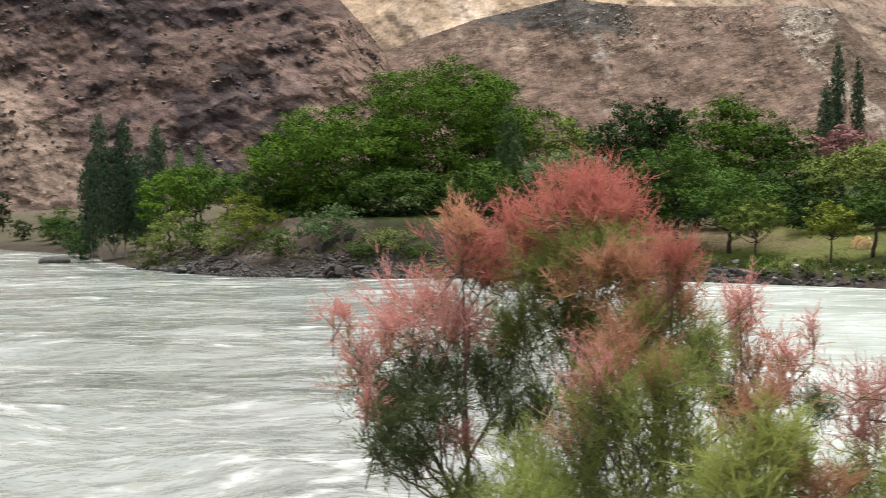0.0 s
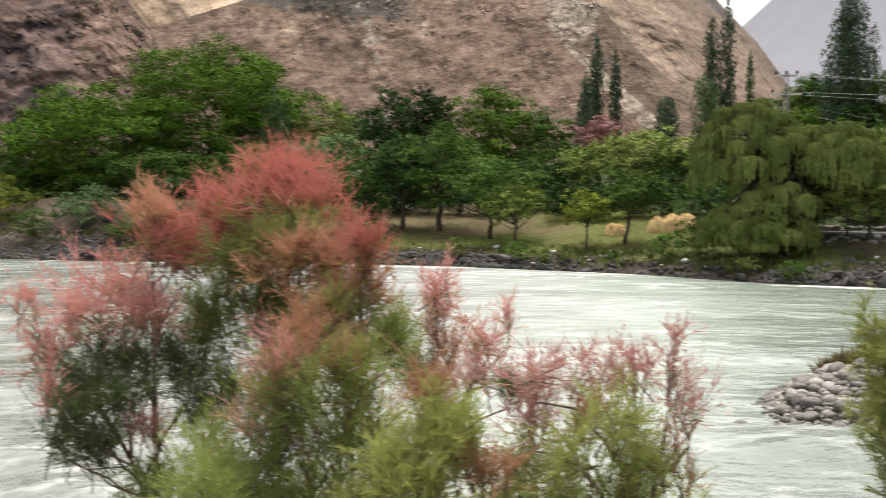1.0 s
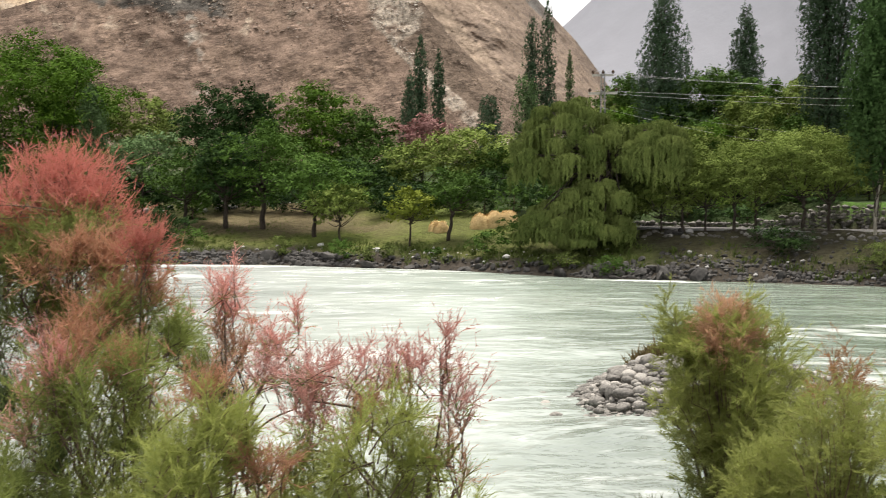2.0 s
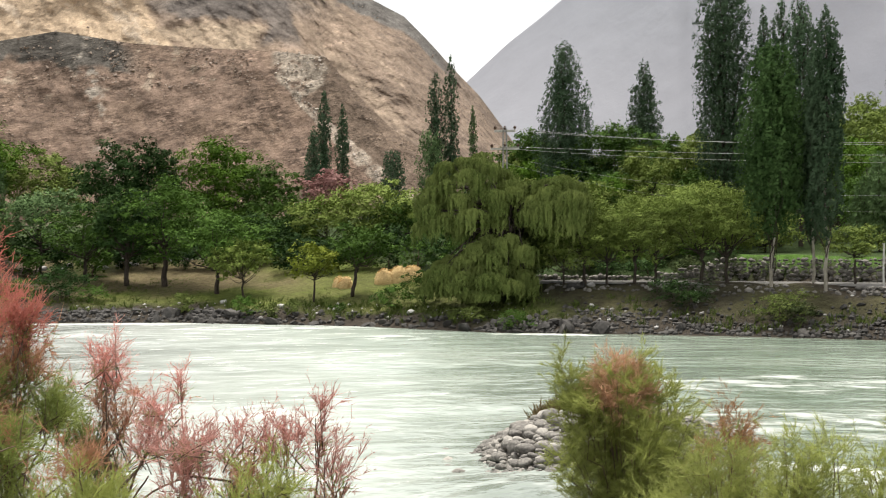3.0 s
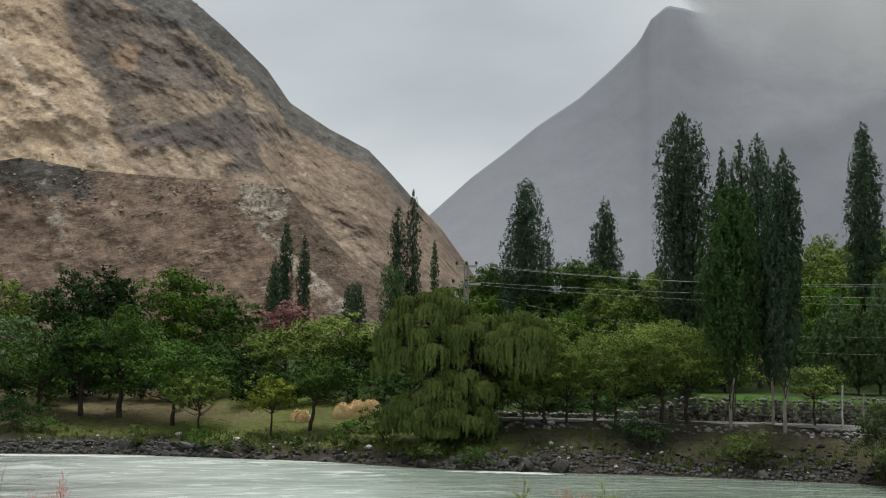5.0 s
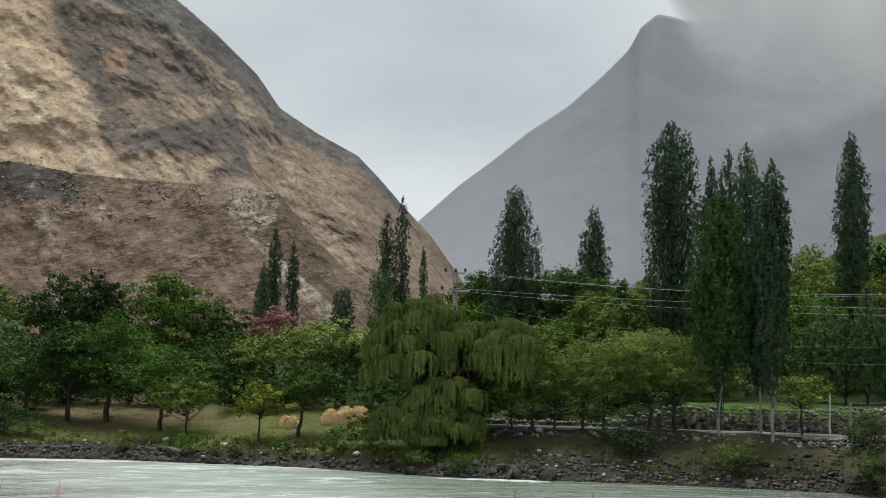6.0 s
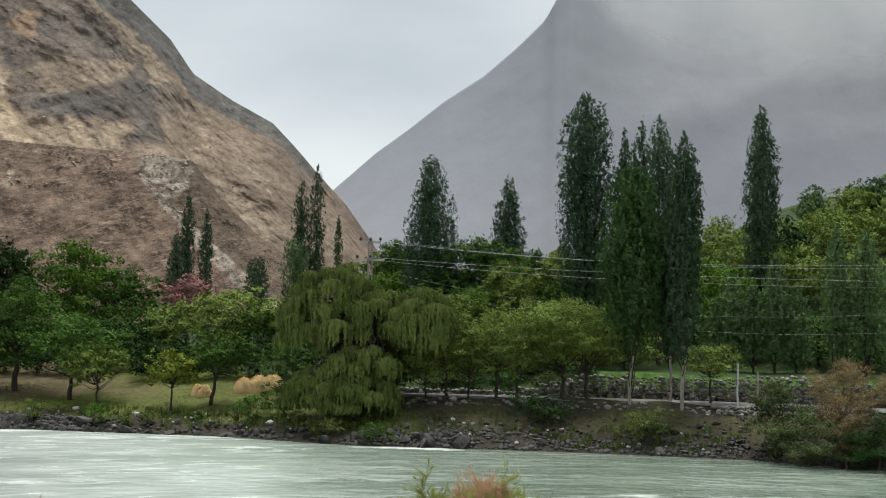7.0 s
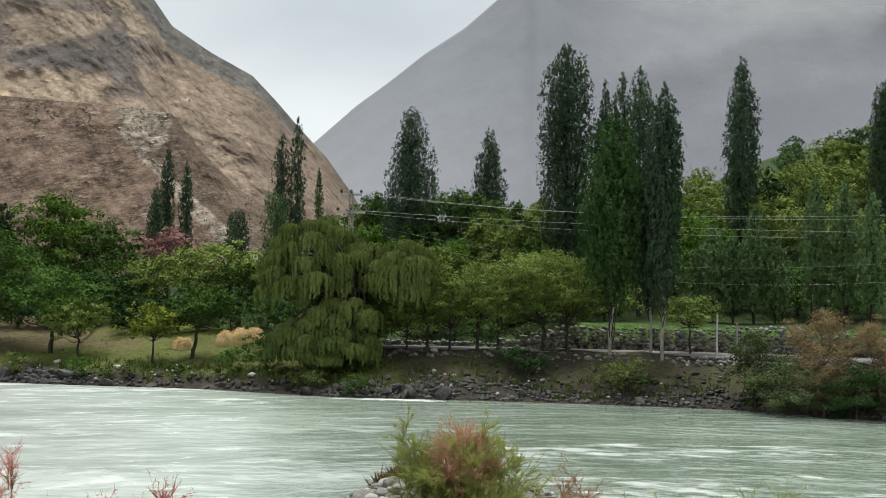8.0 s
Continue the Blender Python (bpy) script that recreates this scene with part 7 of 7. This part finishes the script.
shrub(49.6, 48.6, 3.0, 5.2, DARK_LEAF, 405, "dark green bush overhanging the water", leaf=0.14, dense=1.2)
shrub(49.0, 50.2, 4.0, 3.4, RUSSET_LEAF, 406, "faded russet tamarisk in front of the thicket", leaf=0.10, dense=1.0)
shrub(51.2, 46.2, 3.6, 4.6, OLIVE_LEAF, 407, "dark olive bush overhanging the water", leaf=0.13)
plumed_tamarisk(0.71, 6.75, "tall tamarisk with a dense coral-pink flowering head", 501, [(-0.02, 0.10, 3.34, 0.30, 0.14, 3.51, TAMARISK_PINK), (-0.28, 0.19, 3.26, 0.16, 0.13, 1.35, TAMARISK_PINK), (0.17, -0.02, 3.31, 0.13, 0.14, 1.35, TAMARISK_PINK), (0.31, 0.03, 3.17, 0.10, 0.10, 0.54, TAMARISK_PINK), (0.02, 0.22, 3.47, 0.20, 0.06, 0.68, TAMARISK_PINK), (-0.14, 0.23, 3.16, 0.20, 0.10, 1.22, TAMARISK_PINK), (0.07, -0.08, 3.13, 0.22, 0.11, 2.94, TAMARISK_GREEN), (-0.20, -0.02, 3.04, 0.17, 0.10, 1.68, TAMARISK_GREEN), (-0.11, -0.09, 2.99, 0.17, 0.11, 0.68, TAMARISK_SALMON), (-0.08, 0.04, 2.83, 0.20, 0.16, 1.47, TAMARISK_GREEN), (-0.03, -0.14, 2.54, 0.16, 0.17, 0.68, TAMARISK_ROSE), (0.03, 0.02, 2.76, 0.20, 0.16, 2.00, TAMARISK_GREEN)])
plumed_tamarisk(0.93, 6.32, "tamarisk with loose salmon and coral sprays over thin stems", 516, [(0.20, 0.05, 2.80, 0.13, 0.13, 0.90, TAMARISK_SALMON), (-0.14, 0.13, 2.96, 0.10, 0.10, 1.36, TAMARISK_SALMON), (0.15, -0.05, 2.98, 0.11, 0.10, 1.08, TAMARISK_PINK), (0.04, 0.11, 2.91, 0.11, 0.08, 0.78, TAMARISK_SALMON), (0.05, 0.07, 2.76, 0.18, 0.14, 1.77, TAMARISK_SALMON), (-0.11, -0.12, 2.62, 0.15, 0.12, 1.17, TAMARISK_SALMON), (0.14, 0.04, 2.58, 0.11, 0.15, 0.78, TAMARISK_SALMON), (-0.01, -0.05, 2.68, 0.14, 0.11, 0.84, TAMARISK_GREEN), (0.08, -0.01, 2.46, 0.16, 0.16, 1.26, TAMARISK_GREEN), (0.28, -0.08, 2.58, 0.12, 0.09, 0.84, TAMARISK_GREEN), (-0.02, 0.12, 2.91, 0.07, 0.14, 0.59, TAMARISK_SALMON)])
plumed_tamarisk(0.19, 6.72, "spreading tamarisk with rose-pink blossom over dark green foliage", 510, [(-0.04, 0.05, 3.19, 0.21, 0.14, 1.62, TAMARISK_PINK), (-0.09, -0.04, 3.30, 0.11, 0.07, 0.54, TAMARISK_SALMON), (0.07, 0.06, 3.08, 0.18, 0.10, 1.22, TAMARISK_PINK), (-0.24, 0.19, 2.94, 0.24, 0.11, 1.35, TAMARISK_ROSE), (-0.40, 0.03, 2.81, 0.24, 0.12, 1.22, TAMARISK_ROSE), (-0.12, -0.04, 2.81, 0.17, 0.11, 1.08, TAMARISK_ROSE), (-0.60, 0.08, 2.64, 0.13, 0.14, 0.68, TAMARISK_ROSE), (-0.72, 0.30, 2.83, 0.10, 0.10, 0.20, TAMARISK_ROSE), (0.18, 0.19, 2.79, 0.18, 0.18, 2.52, TAMARISK_GREEN), (-0.24, 0.13, 2.57, 0.30, 0.14, 2.73, TAMARISK_DARK), (-0.48, 0.24, 2.41, 0.14, 0.16, 1.47, TAMARISK_DARK), (0.04, 0.15, 2.53, 0.17, 0.16, 1.68, TAMARISK_DARK)])
plumed_tamarisk(0.18, 6.52, "low tamarisk boughs of dark foliage on crooked stems", 502, [(-0.33, 0.01, 2.16, 0.19, 0.11, 1.47, TAMARISK_DARK), (-0.46, -0.07, 2.30, 0.12, 0.14, 1.05, TAMARISK_DARK), (-0.11, 0.09, 2.22, 0.12, 0.10, 0.47, TAMARISK_ROSE), (-0.06, 0.03, 1.97, 0.16, 0.08, 1.05, TAMARISK_GREEN), (0.16, -0.05, 2.35, 0.12, 0.16, 1.05, TAMARISK_DARK), (-0.55, 0.00, 2.41, 0.08, 0.11, 0.27, TAMARISK_ROSE), (-0.22, 0.02, 2.40, 0.19, 0.08, 1.05, TAMARISK_DARK), (0.30, -0.03, 2.43, 0.12, 0.14, 1.05, TAMARISK_DARK)])
plumed_tamarisk(0.8, 5.83, "feathery olive-green tamarisk with dark forking stems", 503, [(0.14, 0.02, 2.42, 0.13, 0.12, 0.60, TAMARISK_SALMON), (-0.12, -0.06, 2.40, 0.12, 0.12, 0.45, TAMARISK_ROSE), (-0.00, -0.06, 2.32, 0.21, 0.18, 1.69, TAMARISK_GREEN), (0.20, -0.07, 2.39, 0.15, 0.17, 0.91, TAMARISK_GREEN), (0.10, -0.02, 2.06, 0.23, 0.18, 1.69, TAMARISK_GREEN), (-0.13, 0.16, 2.05, 0.14, 0.17, 1.68, TAMARISK_DARK), (-0.39, 0.10, 2.00, 0.21, 0.17, 1.30, TAMARISK_GREEN), (-0.25, -0.04, 1.90, 0.22, 0.10, 1.30, TAMARISK_GREEN), (0.25, -0.10, 2.19, 0.14, 0.14, 1.03, TAMARISK_LIME), (-0.04, 0.03, 2.47, 0.12, 0.11, 0.54, TAMARISK_SALMON), (-0.10, -0.07, 2.27, 0.13, 0.11, 0.65, TAMARISK_GREEN), (0.29, -0.14, 2.00, 0.13, 0.13, 0.91, TAMARISK_GREEN), (-0.24, 0.06, 2.23, 0.10, 0.15, 0.41, TAMARISK_ROSE)])
plumed_tamarisk(1.61, 7.12, "upright tamarisk wands of faded pink blossom", 504, [(-0.04, -0.08, 2.81, 0.09, 0.10, 0.41, TAMARISK_ROSE), (-0.04, 0.05, 2.71, 0.12, 0.14, 0.54, TAMARISK_ROSE), (0.00, -0.01, 2.50, 0.15, 0.17, 0.68, TAMARISK_SALMON), (0.00, 0.10, 2.23, 0.16, 0.15, 0.68, TAMARISK_SALMON), (0.38, 0.08, 2.65, 0.05, 0.13, 0.08, TAMARISK_ROSE), (0.26, 0.07, 2.52, 0.13, 0.10, 0.54, TAMARISK_ROSE), (0.20, 0.07, 2.33, 0.17, 0.12, 0.54, TAMARISK_ROSE), (0.37, -0.07, 2.29, 0.09, 0.09, 0.63, TAMARISK_DARK), (-0.15, 0.12, 2.42, 0.12, 0.14, 0.84, TAMARISK_GREEN), (-0.29, 0.03, 2.56, 0.11, 0.11, 0.63, TAMARISK_GREEN), (-0.10, 0.07, 2.27, 0.12, 0.12, 0.63, TAMARISK_DARK)])
plumed_tamarisk(1.24, 5.17, "low lime-green tamarisk without blossom", 507, [(0.02, 0.05, 2.16, 0.14, 0.11, 0.50, TAMARISK_SALMON), (-0.08, -0.04, 2.00, 0.17, 0.14, 1.56, TAMARISK_LIME), (0.11, -0.02, 2.02, 0.12, 0.14, 1.30, TAMARISK_LIME), (-0.07, -0.14, 1.86, 0.23, 0.08, 1.56, TAMARISK_LIME), (0.19, -0.11, 1.90, 0.10, 0.10, 0.81, TAMARISK_SALMON), (-0.15, 0.20, 1.80, 0.12, 0.09, 1.04, TAMARISK_GREEN), (0.03, -0.08, 2.11, 0.10, 0.09, 0.52, TAMARISK_LIME)])
plumed_tamarisk(1.94, 5.18, "low tamarisk with yellowish stems and pale pink tips", 506, [(-0.26, 0.12, 2.15, 0.13, 0.08, 0.42, TAMARISK_ROSE), (-0.28, 0.10, 1.98, 0.15, 0.10, 0.58, TAMARISK_ROSE), (-0.00, 0.10, 2.16, 0.13, 0.10, 0.42, TAMARISK_ROSE), (0.13, -0.01, 2.15, 0.10, 0.10, 0.33, TAMARISK_ROSE), (-0.08, 0.06, 2.01, 0.13, 0.13, 0.50, TAMARISK_SALMON), (0.21, -0.17, 2.22, 0.04, 0.13, 0.09, TAMARISK_ROSE), (0.28, -0.18, 2.07, 0.09, 0.13, 0.25, TAMARISK_ROSE), (0.04, -0.11, 1.99, 0.15, 0.13, 1.04, TAMARISK_LIME), (-0.15, -0.10, 1.84, 0.18, 0.13, 1.17, TAMARISK_LIME), (0.12, -0.16, 1.84, 0.17, 0.13, 1.17, TAMARISK_LIME), (0.26, -0.17, 1.88, 0.09, 0.13, 0.21, TAMARISK_SALMON), (-0.32, 0.06, 1.79, 0.10, 0.10, 0.65, TAMARISK_LIME)])
plumed_tamarisk(0.74, 5.63, "low olive tamarisk under the flowering ones", 517, [(-0.38, -0.05, 1.87, 0.22, 0.11, 2.0, TAMARISK_GREEN), (-0.04, 0.16, 1.76, 0.23, 0.11, 2.2, TAMARISK_GREEN), (0.27, -0.15, 1.81, 0.22, 0.11, 2.2, TAMARISK_LIME), (-0.18, 0.19, 1.63, 0.22, 0.11, 2.0, TAMARISK_GREEN), (0.14, -0.02, 1.65, 0.22, 0.11, 2.0, TAMARISK_LIME), (-0.50, 0.12, 1.68, 0.17, 0.12, 1.2, TAMARISK_DARK), (0.49, 0.04, 1.64, 0.19, 0.10, 1.6, TAMARISK_LIME)])
plumed_tamarisk(1.74, 5.29, "low olive tamarisk with rusty twigs", 518, [(-0.19, 0.04, 1.68, 0.16, 0.09, 0.87, TAMARISK_LIME), (0.02, -0.08, 1.67, 0.19, 0.10, 1.12, TAMARISK_LIME), (0.26, -0.15, 1.69, 0.20, 0.10, 1.12, TAMARISK_LIME), (-0.12, -0.15, 1.59, 0.19, 0.10, 0.99, TAMARISK_LIME), (0.21, 0.07, 1.50, 0.20, 0.10, 0.99, TAMARISK_LIME), (0.45, -0.08, 1.60, 0.14, 0.10, 0.62, TAMARISK_LIME), (-0.26, -0.10, 1.58, 0.14, 0.09, 0.50, TAMARISK_SALMON)])
tamarisk(9.49, 15.59, 3.05, 2.0, 511, "round green tamarisk with a russet head", stems=56, twigs=20, needles=30, pink=2.0, fade=0.1, low=0.5, long=0.42, fine=1.9, flower=TAMARISK_SALMON, green=TAMARISK_LIME, bare=0.06)
tamarisk(9.44, 15.60, 3.10, 0.80, 519, "salmon blossom head of a green tamarisk", stems=16, twigs=12, needles=15, pink=-1.0, low=0.85, long=0.34, fine=1.8, flower=TAMARISK_HEAD, lean=(-0.15, 0.05), bare=0.8)
tamarisk(9.44, 15.62, 3.15, 0.35, 512, "bright green leafy branch rising from the tamarisk", stems=6, twigs=12, needles=40, pink=2.0, low=0.8, fine=1.8, green=TAMARISK_LIME, lean=(-0.70, 0.40), bare=0.6)
tamarisk(7.85, 11.92, 1.19, 0.89, 513, "lime-green low tamarisk bush", stems=30, twigs=12, needles=26, pink=2.0, low=0.6, fine=1.5, green=TAMARISK_LIME, long=0.4, bare=0.1)
tamarisk(8.04, 11.10, 1.68, 1.14, 514, "yellow-green low bush on the near slope", stems=26, twigs=12, needles=26, pink=2.0, low=0.65, fine=1.5, green=TAMARISK_LIME, long=0.4, bare=0.1)
tamarisk(9.51, 13.12, 2.23, 0.54, 515, "sparse rusty tamarisk twigs", stems=10, twigs=12, needles=16, pink=0.6, low=0.75, fine=1.5, flower=TAMARISK_RUST)
tamarisk(8.50, 8.91, 1.66, 0.25, 521, "sparse green sprigs on the near slope", stems=7, twigs=12, needles=24, pink=2.0, low=0.6, fine=1.5, green=TAMARISK_LIME)
tamarisk(8.73, 8.70, 1.56, 0.25, 522, "sparse green sprigs on the near slope", stems=7, twigs=12, needles=24, pink=2.0, low=0.6, fine=1.5, green=TAMARISK_LIME)
tamarisk(7.72, 9.55, 1.81, 0.30, 523, "sparse green sprigs on the near slope", stems=7, twigs=12, needles=24, pink=2.0, low=0.6, fine=1.5, green=TAMARISK_LIME)
tamarisk(7.92, 9.33, 1.73, 0.81, 524, "sparse green sprigs on the near slope", stems=7, twigs=12, needles=24, pink=2.0, low=0.6, fine=1.5, green=TAMARISK_LIME)
tamarisk(8.32, 9.00, 1.49, 0.61, 525, "sparse green sprigs on the near slope", stems=7, twigs=12, needles=24, pink=2.0, low=0.6, fine=1.5, green=TAMARISK_LIME)
grass_tufts("bar_grass", [(17.8 + 0.45 * math.cos(i), 34.7 + 0.4 * math.sin(2.3 * i)) for i in range(9)], "dry grass tuft growing among bar stones", RUSSET_LEAF, 0.6, 90)
rng = np.random.RandomState(12)
spots = [p for p in zip(rng.uniform(9, 36, 3200), rng.uniform(68, 98, 3200)) if side_of(FAR_BANK, np.array(p[0]), np.array(p[1])) > 1.2]
grass_tufts("lawn_grass", spots, "short green turf grass on the lawn", GRASS_LEAF, 0.2, 11)
spots = []
for px, py, nx, ny in along(FAR_BANK, -26, 53, 0.5):
    for _ in range(2):
        off = rng.uniform(0.3, 4.5)
        if fbm(np.array(px * 0.5), np.array(off * 0.6), 0, 2, 88) > (0.05 if px < 31 else 0.18):
            spots.append((px + nx * off, py + ny * off))
grass_tufts("bank_grass", spots, "rank green grass between the bank stones", GRASS_LEAF, 0.45, 22, wide=0.05)
spots = [p for p in zip(rng.uniform(-4, 24, 1500), rng.uniform(1.5, 20, 1500)) if side_of(NEAR_BANK, np.array(p[0]), np.array(p[1])) < -0.6]
grass_tufts("near_grass", spots, "rough green grass on the near slope", GRASS_LEAF, 0.35, 26)
